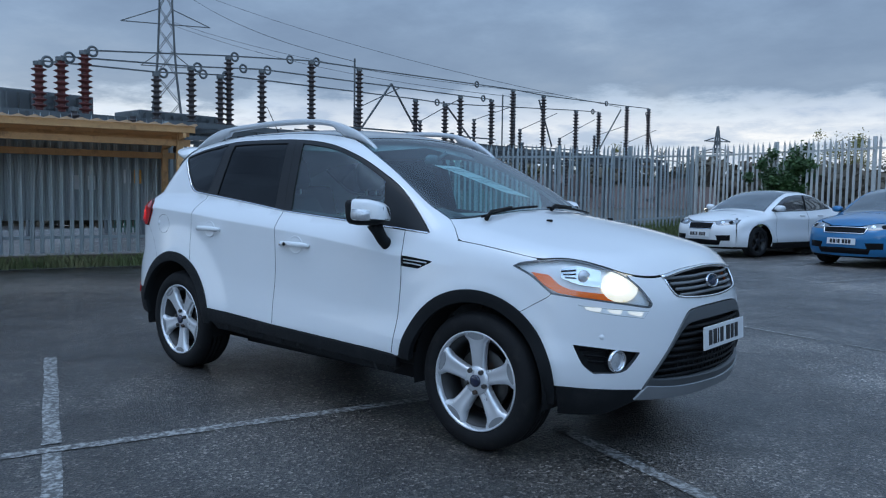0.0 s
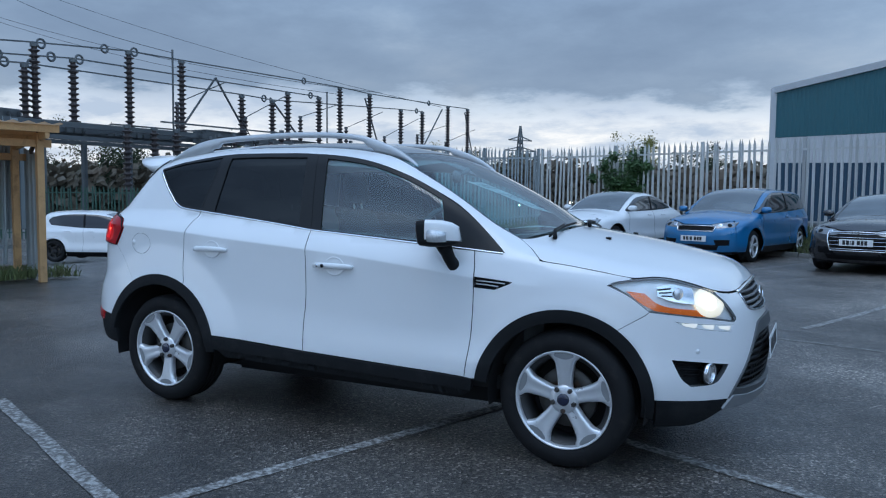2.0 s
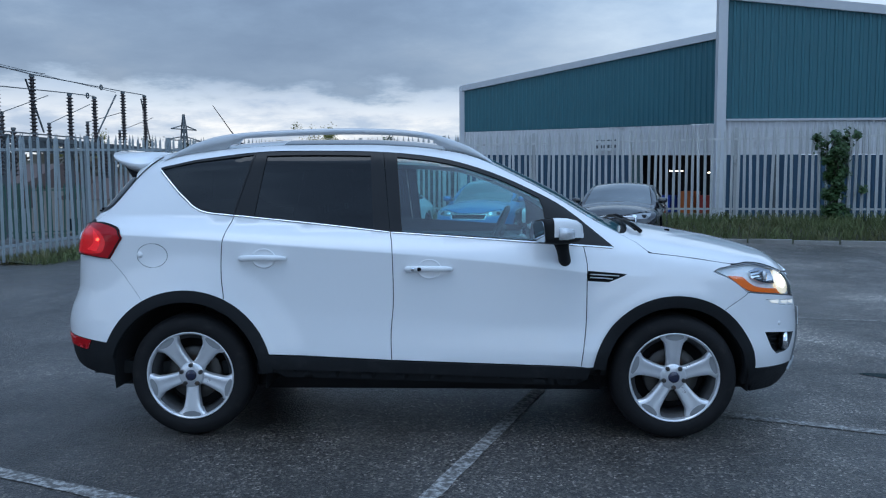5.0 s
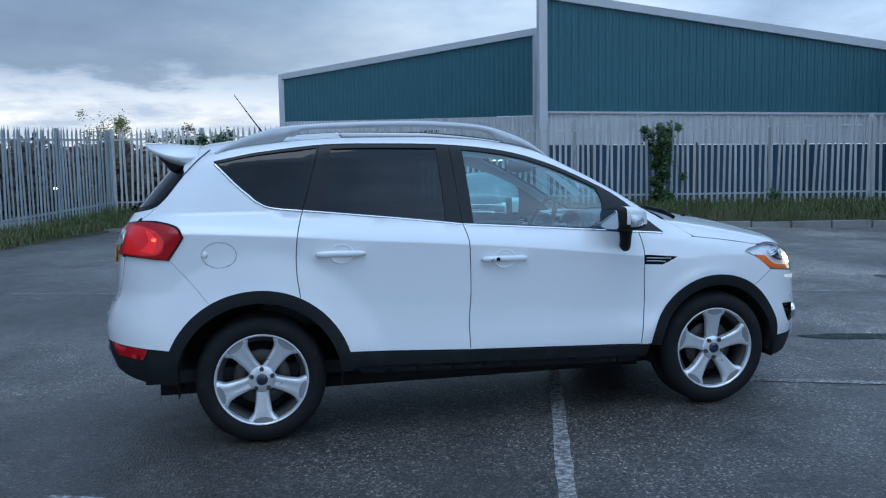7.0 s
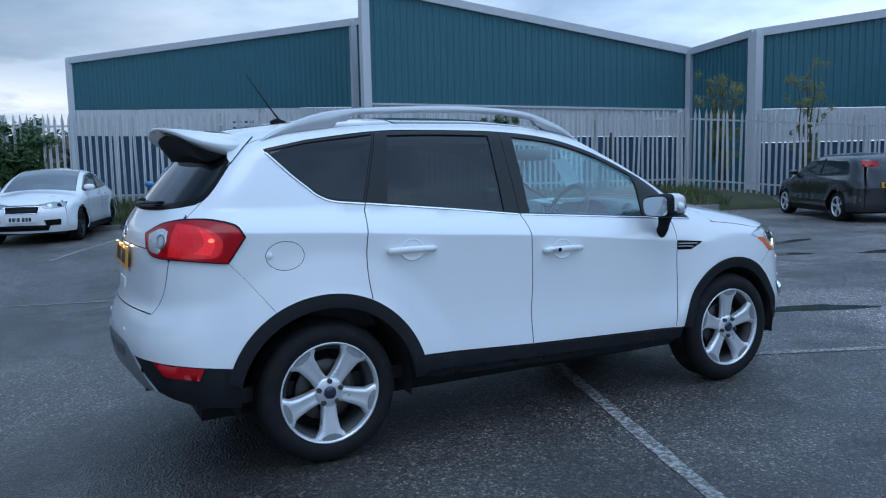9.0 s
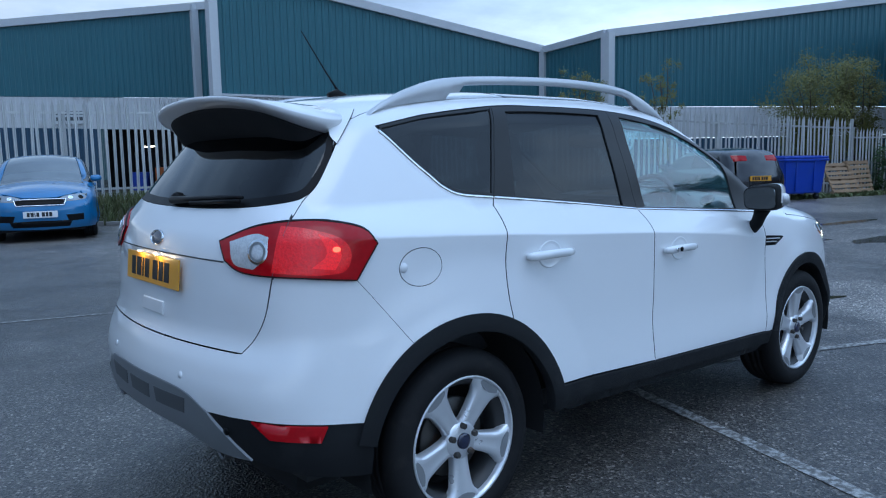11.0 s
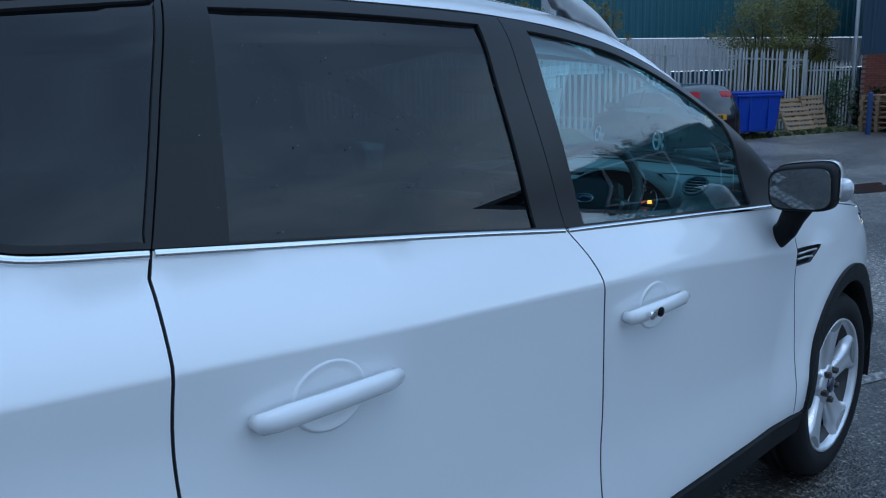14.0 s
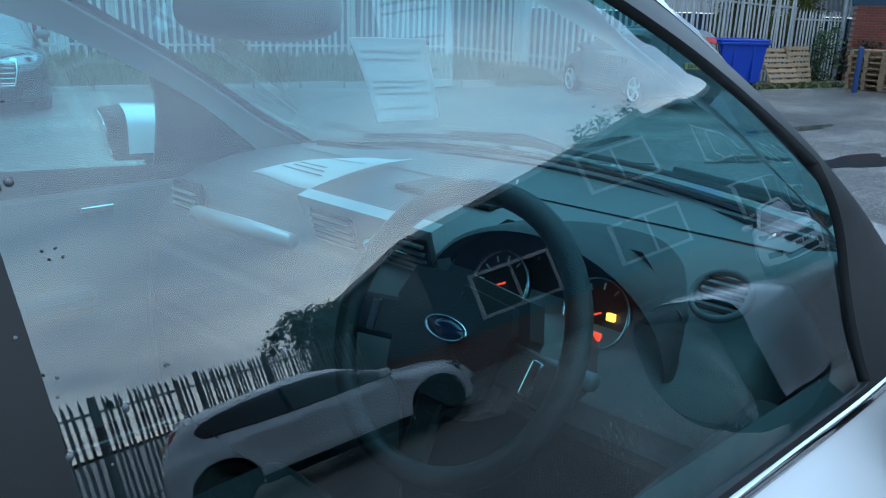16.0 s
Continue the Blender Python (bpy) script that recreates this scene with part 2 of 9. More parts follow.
_t.links.new(_mx.outputs[0], _t.nodes["Material Output"].inputs[0])
PRINT = material("grey_print", (0.25, 0.28, 0.30), 0.7)
GAUGE = material("gauge_face", (0.01, 0.01, 0.012), 0.4)
NEEDLE = material("lit_red_warning", (0.8, 0.05, 0.02), 0.4, emit=(1.0, 0.06, 0.03), power=0.9)
NEEDLE2 = material("lit_amber_warning", (0.8, 0.3, 0.02), 0.4, emit=(1.0, 0.35, 0.05), power=3.0)
DROPLET = material("clear_water_drop", (0.05, 0.055, 0.06), 0.05, vary=0.1, spec=0.7, coat=0.5)
MIRROR = material("mirror_glass", (0.42, 0.47, 0.50), 0.02, metal=1.0, vary=0.01)
# dark colour that stands in for the shade inside seams and gaps
SEAMDARK = material("painted_seam_shade", (0.045, 0.05, 0.055), 0.7)


# ---- mesh helpers ----
def mesh(name, verts, faces, mat, parent=None, label="", smooth=True, normals=None):
    me = bpy.data.meshes.new(name)
    me.from_pydata([tuple(map(float, v)) for v in verts], [], [tuple(map(int, f)) for f in faces])
    me.materials.append(mat)
    me.polygons.foreach_set("use_smooth", [smooth] * len(me.polygons))
    if normals is not None:
        me.normals_split_custom_set([tuple(map(float, normals[i])) for i in range(len(normals))])
    ob = new(name, me)
    if parent is not None:
        ob.parent = parent
    if label:
        tagged(ob, label)
    return ob


def part(name, bm, mat, parent=None, label="", smooth=False):
    me = bpy.data.meshes.new(name)
    bm.to_mesh(me)
    bm.free()
    me.materials.append(mat)
    me.polygons.foreach_set("use_smooth", [smooth] * len(me.polygons))
    ob = new(name, me)
    if parent is not None:
        ob.parent = parent
    if label:
        tagged(ob, label)
    return ob


def thing(name, label, category, m=None, group="", kind=""):
    ob = new(name)
    ob.empty_display_size = 0.1
    if m is not None:
        ob.matrix_world = m
    return tagged(ob, label, category, group, kind)


def box(bm, x0, x1, y0, y1, z0, z1, bevel=0.0, m=None, seg=2):
    r = bmesh.ops.create_cube(bm, size=1, matrix=Matrix.Translation(((x0 + x1) / 2, (y0 + y1) / 2, (z0 + z1) / 2)) @ Matrix.Diagonal((x1 - x0, y1 - y0, z1 - z0, 1)))
    vs = r["verts"]
    if bevel:
        es = list({e for v in vs for e in v.link_edges})
        r2 = bmesh.ops.bevel(bm, geom=es, offset=bevel, segments=seg, affect="EDGES", profile=0.5)
        vs = list({v for f in r2["faces"] for v in f.verts} | {v for v in vs if v.is_valid})
    if m is not None:
        bmesh.ops.transform(bm, matrix=m, verts=vs)
    return bm


def boxed(name, x0, x1, y0, y1, z0, z1, mat, parent=None, bevel=0.0, label="", m=None):
    return part(name, box(bmesh.new(), x0, x1, y0, y1, z0, z1, bevel, m), mat, parent, label)


def tube(bm, pts, r, n=8, caps=True):
    """A round bar along points; r is one radius or one for each point."""
    pts = [Vector(p) for p in pts]
    rs = r if isinstance(r, (list, tuple)) else [r] * len(pts)
    rings, side = [], None
    for i, p in enumerate(pts):
        d = (pts[min(i + 1, len(pts) - 1)] - pts[max(i - 1, 0)]).normalized()
        if side is None:
            side = d.orthogonal().normalized()
        side = (side - d * side.dot(d)).normalized()
        up = d.cross(side)
        rings.append([bm.verts.new(p + (side * math.cos(2 * math.pi * k / n) + up * math.sin(2 * math.pi * k / n)) * rs[i]) for k in range(n)])
    for a, b in zip(rings, rings[1:]):
        for k in range(n):
            bm.faces.new((a[k], a[(k + 1) % n], b[(k + 1) % n], b[k]))
    if caps:
        bm.faces.new(rings[0][::-1])
        bm.faces.new(rings[-1])
    return bm


def lathe(bm, profile, n=24, m=None, close=False, caps=False):
    """Turns (radius, height) points about z."""
    rings = []
    for r, h in profile:
        rings.append([bm.verts.new((r * math.cos(2 * math.pi * k / n), r * math.sin(2 * math.pi * k / n), h)) for k in range(n)])
    prs = list(zip(rings, rings[1:])) + ([(rings[-1], rings[0])] if close else [])
    for a, b in prs:
        for k in range(n):
            bm.faces.new((a[k], a[(k + 1) % n], b[(k + 1) % n], b[k]))
    if caps:
        if profile[0][0] > 1e-4:
            bm.faces.new(rings[0][::-1])
        if profile[-1][0] > 1e-4:
            bm.faces.new(rings[-1])
    bmesh.ops.remove_doubles(bm, verts=bm.verts, dist=1e-6)
    bmesh.ops.recalc_face_normals(bm, faces=bm.faces)
    if m is not None:
        bmesh.ops.transform(bm, matrix=m, verts=bm.verts)
    return bm


def prism(bm, poly, h, m=None, bevel=0.0):
    """A flat outline in xy, raised by h along z."""
    a = [bm.verts.new((p[0], p[1], 0)) for p in poly]
    b = [bm.verts.new((p[0], p[1], h)) for p in poly]
    n = len(poly)
    top = bm.faces.new(b)
    fs = [bm.faces.new(a[::-1]), top] + [bm.faces.new((a[i], a[(i + 1) % n], b[(i + 1) % n], b[i])) for i in range(n)]
    bmesh.ops.recalc_face_normals(bm, faces=fs)
    vs = a + b
    if bevel:
        r = bmesh.ops.bevel(bm, geom=list(top.edges), offset=bevel, segments=2, affect="EDGES")
        vs = list({v for f in r["faces"] for v in f.verts} | {v for v in vs if v.is_valid})
    if m is not None:
        bmesh.ops.transform(bm, matrix=m, verts=vs)
    return bm


# ---- panels cut from a skin ----
def spline(pts, step=0.02):
    p = np.array(pts, float)
    if len(p) == 2:
        n = max(2, int(np.linalg.norm(p[1] - p[0]) / step) + 1)
        return p[0] + (p[1] - p[0]) * np.linspace(0, 1, n)[:, None]
    q = np.vstack([2 * p[0] - p[1], p, 2 * p[-1] - p[-2]])
    out = []
    for i in range(1, len(q) - 2):
        n = max(2, int(np.linalg.norm(q[i + 1] - q[i]) / step) + 1)
        t = np.linspace(0, 1, n, endpoint=False)[:, None]
        out.append(0.5 * (2 * q[i] + (q[i + 1] - q[i - 1]) * t + (2 * q[i - 1] - 5 * q[i] + 4 * q[i + 1] - q[i + 2]) * t**2 + (3 * q[i] - q[i - 1] - 3 * q[i + 1] + q[i + 2]) * t**3))
    return np.vstack(out + [p[-1:]])


def loop(*segs, step=0.02):
    """A closed outline of curves that meet in corners."""
    out = []
    for s in segs:
        c = spline(s, step)
        if out and np.linalg.norm(out[-1] - c[0]) < 2e-3:
            c = c[1:]
        out.extend(c)
    if np.linalg.norm(out[0] - out[-1]) < 2e-3:
        out.pop()
    keep = [out[0]]
    for c in out[1:]:
        if np.linalg.norm(c - keep[-1]) > 3e-3:
            keep.append(c)
    return np.array(keep)


def circle(cx, cy, r, n=40, a0=0.0, a1=360.0, ry=None):
    a = np.radians(np.linspace(a0, a1, n, endpoint=abs(a1 - a0) < 359.9))
    return np.stack([cx + r * np.cos(a), cy + (ry or r) * np.sin(a)], -1)


def area2(p):
    x, y = p[:, 0], p[:, 1]
    return 0.5 * np.sum(x * np.roll(y, -1) - y * np.roll(x, -1))


def inset(poly, d):
    p = poly if area2(poly) > 0 else poly[::-1]
    if abs(d) < 1e-9:
        return p
    a, b = p - np.roll(p, 1, 0), np.roll(p, -1, 0) - p
    na, nb = [np.stack([-v[:, 1], v[:, 0]], -1) / np.maximum(np.linalg.norm(v, axis=1, keepdims=True), 1e-9) for v in (a, b)]
    n = na + nb
    n /= np.maximum(np.linalg.norm(n, axis=1, keepdims=True), 0.5)
    return p + n * d


def inside(pts, poly):
    x, y = pts[:, 0:1], pts[:, 1:2]
    x0, y0 = poly[:, 0][None], poly[:, 1][None]
    x1, y1 = np.roll(poly[:, 0], -1)[None], np.roll(poly[:, 1], -1)[None]
    c = ((y0 > y) != (y1 > y)) & (x < (x1 - x0) * (y - y0) / np.where(y1 == y0, 1e-12, y1 - y0) + x0)
    return c.sum(1) % 2 == 1


class Shell:
    def __init__(self, f, spine=1.35, fan=0.9, ridge=None):
        self.f, self.spine, self.fan, self.ridge = f, spine, fan, ridge
        self.mid = spine + fan * math.pi / 2

    def side(self, q, grow=0.0):
        u, z = q[:, 0], q[:, 1]
        th = np.clip(np.abs(u) - self.spine, 0, None) / self.fan
        sx = np.clip(u, -self.spine, self.spine)
        dx, dy = np.sign(u) * np.sin(th), -np.cos(th)
        lo, hi = np.zeros_like(u), np.full_like(u, 1.7)
        for _ in range(34):
            m = (lo + hi) / 2
            out = self.f(sx + dx * m, dy * m, z) > grow
            hi, lo = np.where(out, m, hi), np.where(out, lo, m)
        return np.stack([sx + dx * lo, dy * lo, z], -1)

    def top(self, q, grow=0.0):
        x, y = q[:, 0], q[:, 1]
        lo, hi = np.full_like(x, 0.5), np.full_like(x, 2.1)
        for _ in range(34):
            m = (lo + hi) / 2
            out = self.f(x, y, m) > grow
            hi, lo = np.where(out, m, hi), np.where(out, lo, m)
        return np.stack([x, y, lo], -1)

    def uz(self, p):
        """Side coordinates of points of the skin."""
        p = np.asarray(p, float)
        th = np.arctan2(np.abs(p[:, 0]) - self.spine, -p[:, 1])
        return np.stack([np.where(np.abs(p[:, 0]) <= self.spine, p[:, 0], np.sign(p[:, 0]) * (self.spine + self.fan * th)), p[:, 2]], -1)

    def normal(self, p):
        e = 2e-3
        g = []
        for k in range(3):
            d = np.zeros(3)
            d[k] = e
            a, b = p + d, p - d
            g.append(self.f(a[:, 0], a[:, 1], a[:, 2]) - self.f(b[:, 0], b[:, 1], b[:, 2]))
        g = np.stack(g, -1)
        return g / np.maximum(np.linalg.norm(g, axis=1, keepdims=True), 1e-9)

    def whole(self, half, front):
        """Closes a half outline of an end of the car across its middle."""
        half = np.asarray(half)
        c = self.mid if front else -self.mid
        other = half[::-1].copy()
        other[:, 0] = 2 * c - other[:, 0]
        return np.vstack([half, other])


def panel(sh, name, outer, mat, parent=None, holes=(), mode="side", gap=0.0025, depth=0.016, grow=0.0, res=0.035, mirror=False, label="", hole_gap=0.0):
    """A sheet of the skin within an outline, its rim folded inwards."""
    from mathutils.geometry import delaunay_2d_cdt
    outer = inset(np.asarray(outer), gap)
    holes = [inset(np.asarray(h), -hole_gap) for h in holes]
    loops = [outer] + holes
    bd = np.vstack(loops)
    lo, hi = outer.min(0), outer.max(0)
    gx, gy = np.meshgrid(np.arange(lo[0], hi[0], res), np.arange(lo[1], hi[1], res))
    gx = gx + (np.arange(gx.shape[0]) % 2)[:, None] * res / 2
    g = np.stack([gx.ravel(), gy.ravel()], -1)
    g = g[inside(g, outer)]
    for h in holes:
        g = g[~inside(g, h)]
    if len(g):
        near = np.min(np.hypot(g[:, None, 0] - bd[None, :, 0], g[:, None, 1] - bd[None, :, 1]), 1)
        g = g[near > 0.45 * res]
    seeds = sh.ridge(res, lo, hi) if mode == "side" and sh.ridge else np.zeros((0, 2))
    if len(seeds):
        seeds = seeds[inside(seeds, outer)]
        for h in holes:
            seeds = seeds[~inside(seeds, h)]
        if len(seeds):
            seeds = seeds[np.min(np.hypot(seeds[:, None, 0] - bd[None, :, 0], seeds[:, None, 1] - bd[None, :, 1]), 1) > 0.2 * res]
        if len(seeds) and len(g):
            g = g[np.min(np.hypot(g[:, None, 0] - seeds[None, :, 0], g[:, None, 1] - seeds[None, :, 1]), 1) > 0.4 * res]
    pts = np.vstack([bd, g, seeds])
    edges, at = [], 0
    for l in loops:
        edges += [(at + i, at + (i + 1) % len(l)) for i in range(len(l))]
        at += len(l)
    v2, _, tris, *_ = delaunay_2d_cdt([Vector(p) for p in pts], edges, [], 0, 1e-6)
    v2, tris = np.array([tuple(v) for v in v2]), np.array([t for t in tris if len(t) == 3])
    c = v2[tris].mean(1)
    ok = inside(c, outer)
    for h in holes:
        ok &= ~inside(c, h)
    tris = tris[ok]
    used = np.unique(tris)
    remap = np.zeros(len(v2), int)
    remap[used] = np.arange(len(used))
    tris, v2 = remap[tris], v2[used]
    p = (sh.side if mode == "side" else sh.top)(v2, grow)
    n = sh.normal(p)
    fn = np.cross(p[tris[:, 1]] - p[tris[:, 0]], p[tris[:, 2]] - p[tris[:, 0]])
    flip = np.sum(fn * n[tris[:, 0]], 1) < 0
    tris[flip] = tris[flip][:, ::-1]
    count = {}
    for t in tris:
        for a, b in ((t[0], t[1]), (t[1], t[2]), (t[2], t[0])):
            count[(a, b)] = 1
    rim = [(a, b) for a, b in count if (b, a) not in count]
    verts, faces = list(p), [tuple(t) for t in tris]
    norms = [n[i] for t in tris for i in t]
    if depth:
        low = {}
        for a, b in rim:
            for k in (a, b):
                if k not in low:
                    low[k] = len(verts)
                    verts.append(p[k] - n[k] * depth)
        for a, b in rim:
            faces.append((b, a, low[a], low[b]))
            q = np.cross(p[a] - p[b], -n[a])
            q /= max(np.linalg.norm(q), 1e-9)
            norms += [q * 0.8 + n[b] * 0.6, q * 0.8 + n[a] * 0.6, q, q]
    verts, norms = np.array(verts), np.array(norms)
    # folded rims of white panels take the dark gap-shade colour
    gap_dark = [1 if mat is WHITE and len(f) == 4 else 0 for f in faces]

    def gap_darkened(o):
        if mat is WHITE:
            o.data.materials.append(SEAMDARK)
            o.data.polygons.foreach_set("material_index", gap_dark)
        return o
    ob = gap_darkened(mesh(name, verts, faces, mat, parent, label, True, norms))
    if mirror:
        verts2, norms2 = verts * [1, -1, 1], norms * [1, -1, 1]
        faces2, n2, k = [], [], 0
        for f in faces:
            faces2.append(tuple(f[::-1]))
            n2 += list(norms2[k:k + len(f)][::-1])
            k += len(f)
        return ob, gap_darkened(mesh(name, verts2, faces2, mat, parent, label, True, n2))
    return ob


def strip(sh, name, line, width, mat, parent, grow=0.004, mirror=False, mode="side", label="", lift=0.004):
    """A thin moulding along a line of the skin."""
    line = spline(line, 0.02)
    q = (sh.side if mode == "side" else sh.top)(line)
    n = sh.normal(q)
    t = np.gradient(q, axis=0)
    s = np.cross(t, n)
    s /= np.maximum(np.linalg.norm(s, axis=1, keepdims=True), 1e-9)
    prof = ((-0.5, -0.003), (-0.4, lift * 0.8), (0, lift), (0.4, lift * 0.8), (0.5, -0.003))
    for sign in ((1, -1) if mirror else (1,)):
        verts, faces = [], []
        for i in range(len(q)):
            for a, h in prof:
                verts.append((q[i] + s[i] * a * width + n[i] * h) * [1, sign, 1])
        k = len(prof)
        for i in range(len(q) - 1):
            for j in range(k - 1):
                f = (i * k + j, i * k + j + 1, (i + 1) * k + j + 1, (i + 1) * k + j)
                faces.append(f if sign > 0 else f[::-1])
        ob = mesh(name, verts, faces, mat, parent, label)
        bm = bmesh.new()
        bm.from_mesh(ob.data)
        bmesh.ops.recalc_face_normals(bm, faces=bm.faces)
        bm.to_mesh(ob.data)
        bm.free()
    return ob


# ---- the car park ----
def asphalt_material():
    m = bpy.data.materials.new("damp_asphalt")
    m.use_nodes = True
    t = m.node_tree
    b = t.nodes["Principled BSDF"]
    tc = t.nodes.new("ShaderNodeTexCoord")

    def tex(kind, scale, **kw):
        n = node(t, kind, Scale=scale, **kw)
        t.links.new(tc.outputs["Object"], n.inputs["Vector"])
        return n
    patch = tex("ShaderNodeTexNoise", 0.35, Detail=6.0, Roughness=0.6).outputs[0]
    blotch = tex("ShaderNodeTexNoise", 2.3, Detail=6.0, Roughness=0.65).outputs[0]
    grit = tex("ShaderNodeTexNoise", 60.0, Detail=3.0, Roughness=0.75).outputs[0]
    stone = tex("ShaderNodeTexVoronoi", 82.0)
    tone = ramp(t, stone.outputs["Color"], (0.10, 0.12), (0.45, 0.50), (0.75, 1.25), (0.93, 3.6))
    col = ramp(t, patch, (0.36, (0.028, 0.023, 0.019)), (0.5, (0.064, 0.054, 0.046)), (0.64, (0.150, 0.130, 0.112)))
    col = mix_rgb(t, 1.0, col, math_node(t, "ADD", math_node(t, "MULTIPLY", blotch, 1.2), 0.40), "MULTIPLY")
    col = mix_rgb(t, 1.0, col, tone, "MULTIPLY")
    col = mix_rgb(t, 1.0, col, ramp(t, grit, (0.30, 0.25), (0.70, 1.75)), "MULTIPLY")
    speck = ramp(t, tex("ShaderNodeTexNoise", 120.0, Detail=1.0).outputs[0], (0.68, 0.0), (0.73, 1.0))
    col = mix_rgb(t, math_node(t, "MULTIPLY", speck, 0.8), col, (0.36, 0.345, 0.33))
    # pale dried-out streaks
    dry = ramp(t, tex("ShaderNodeTexNoise", 0.8, Detail=8.0, Roughness=0.75).outputs[0], (0.56, 0.0), (0.70, 1.0))
    col = mix_rgb(t, math_node(t, "MULTIPLY", dry, 0.35), col, (0.21, 0.20, 0.185))
    # the tarmac is darker around the bays and grows paler towards the lane beyond
    at = t.nodes.new("ShaderNodeSeparateXYZ")
    t.links.new(tc.outputs["Object"], at.inputs[0])
    lane_tone = math_node(t, "ADD", math_node(t, "ADD", at.outputs[0], math_node(t, "MULTIPLY", at.outputs[1], 0.35)), math_node(t, "MULTIPLY", patch, 3.0))
    col = mix_rgb(t, 1.0, col, ramp(t, math_node(t, "MULTIPLY", lane_tone, 0.1), (0.30, 0.74), (0.58, 2.2)), "MULTIPLY")
    t.links.new(col, b.inputs["Base Color"])
    wet = ramp(t, math_node(t, "ADD", math_node(t, "MULTIPLY", patch, 0.6), math_node(t, "MULTIPLY", blotch, 0.4)), (0.40, 0.26), (0.58, 0.46))
    t.links.new(math_node(t, "ADD", wet, math_node(t, "MULTIPLY", grit, 0.18)), b.inputs["Roughness"])
    b.inputs["Specular IOR Level"].default_value = 0.6
    # a thin film of water lies in patches over the stones
    t.links.new(ramp(t, math_node(t, "ADD", math_node(t, "MULTIPLY", patch, 0.5), math_node(t, "MULTIPLY", blotch, 0.5)), (0.42, 0.22), (0.60, 0.80)), b.inputs["Coat Weight"])
    b.inputs["Coat Roughness"].default_value = 0.26
    film = t.nodes.new("ShaderNodeBump")
    film.inputs["Strength"].default_value, film.inputs["Distance"].default_value = 1.0, 0.0045
    t.links.new(math_node(t, "ADD", stone.outputs["Distance"], grit), film.inputs["Height"])
    t.links.new(film.outputs[0], b.inputs["Coat Normal"])
    bump = t.nodes.new("ShaderNodeBump")
    bump.inputs["Strength"].default_value, bump.inputs["Distance"].default_value = 1.0, 0.008
    t.links.new(math_node(t, "ADD", math_node(t, "MULTIPLY", stone.outputs["Distance"], 0.8), grit), bump.inputs["Height"])
    t.links.new(bump.outputs[0], b.inputs["Normal"])
    return m


ASPHALT = asphalt_material()
LINE = material("worn_white_line_paint", (0.40, 0.39, 0.37), 0.65, vary=0.3, size=9, grain=0.9, grain_size=90, stain=(0.10, 0.094, 0.088), stain_size=30, stain_at=0.40)
WATER = material("puddle_water", (0.030, 0.026, 0.022), 0.10, vary=0.4, size=6, rough_vary=0.08)
GALV = material("galvanised_steel", (0.49, 0.50, 0.49), 0.5, metal=0.35, vary=0.18, size=2.5, stain=(0.22, 0.21, 0.19), stain_size=3, stain_at=0.6, per_piece=0.25)
GALVD = material("dull_grey_steel", (0.28, 0.32, 0.335), 0.6, metal=0.2, vary=0.2, size=2, per_piece=0.25)
GREENSTEEL = material("green_painted_steel", (0.030, 0.085, 0.065), 0.5, vary=0.2, per_piece=0.3)
TEAL = material("teal_cladding", (0.030, 0.130, 0.158), 0.45, vary=0.12, size=0.5, stain=(0.033, 0.135, 0.165), stain_size=0.3, spec=0.4)
TEAL2 = material("dark_blue_cladding", (0.018, 0.060, 0.105), 0.5, vary=0.15, size=0.6)
PALE = material("pale_grey_cladding", (0.56, 0.57, 0.58), 0.6, vary=0.08, size=0.7, stain=(0.36, 0.36, 0.36), stain_size=0.9, stain_at=0.58)
FLASH = material("pale_grey_flashing", (0.50, 0.52, 0.54), 0.5, vary=0.06)
BRICK = material("red_brick", (0.22, 0.055, 0.035), 0.8, vary=0.3, size=12, per_piece=0.35, grain=0.4)
MORTAR = material("mortar", (0.22, 0.20, 0.18), 0.9, vary=0.2, size=8)
TIMBER = material("sawn_timber", (0.50, 0.29, 0.13), 0.7, vary=0.3, size=5, grain=0.35, grain_size=60, stain=(0.20, 0.11, 0.05), stain_size=3, per_piece=0.25)
PALLETWOOD = material("pallet_wood", (0.34, 0.22, 0.13), 0.8, vary=0.3, size=6, grain=0.3, grain_size=80, per_piece=0.3)
SOIL = material("dark_soil_and_moss", (0.045, 0.048, 0.022), 0.95, vary=0.5, size=4, grain=0.6, grain_size=40, stain=(0.09, 0.075, 0.04), stain_size=1.5)
GRASSY = material("long_grass", (0.10, 0.125, 0.045), 0.8, vary=0.5, size=1.3, stain=(0.16, 0.15, 0.07), stain_size=0.8, stain_at=0.5)
LEAF = material("ivy_leaf", (0.030, 0.075, 0.018), 0.6, vary=0.6, size=3, stain=(0.06, 0.10, 0.03), stain_size=6)
LEAF2 = material("birch_leaf", (0.13, 0.13, 0.028), 0.7, vary=0.6, size=2, stain=(0.22, 0.16, 0.035), stain_size=3)
LEAF3 = material("dark_tree_leaf", (0.025, 0.040, 0.018), 0.8, vary=0.5, size=1)
BARK = material("bark", (0.075, 0.058, 0.045), 0.9, vary=0.4, size=8, grain=0.5, grain_size=60)
BIN = material("blue_bin_plastic", (0.008, 0.055, 0.42), 0.42, vary=0.1, size=5, stain=(0.02, 0.07, 0.38), stain_size=4)
CERAMIC = material("brown_insulator_glaze", (0.036, 0.029, 0.030), 0.3, vary=0.2)
REDCERAMIC = material("red_brown_insulator_glaze", (0.085, 0.020, 0.018), 0.3, vary=0.2)
STEEL = material("weathered_steel", (0.10, 0.115, 0.125), 0.55, metal=0.4, vary=0.2, size=1)
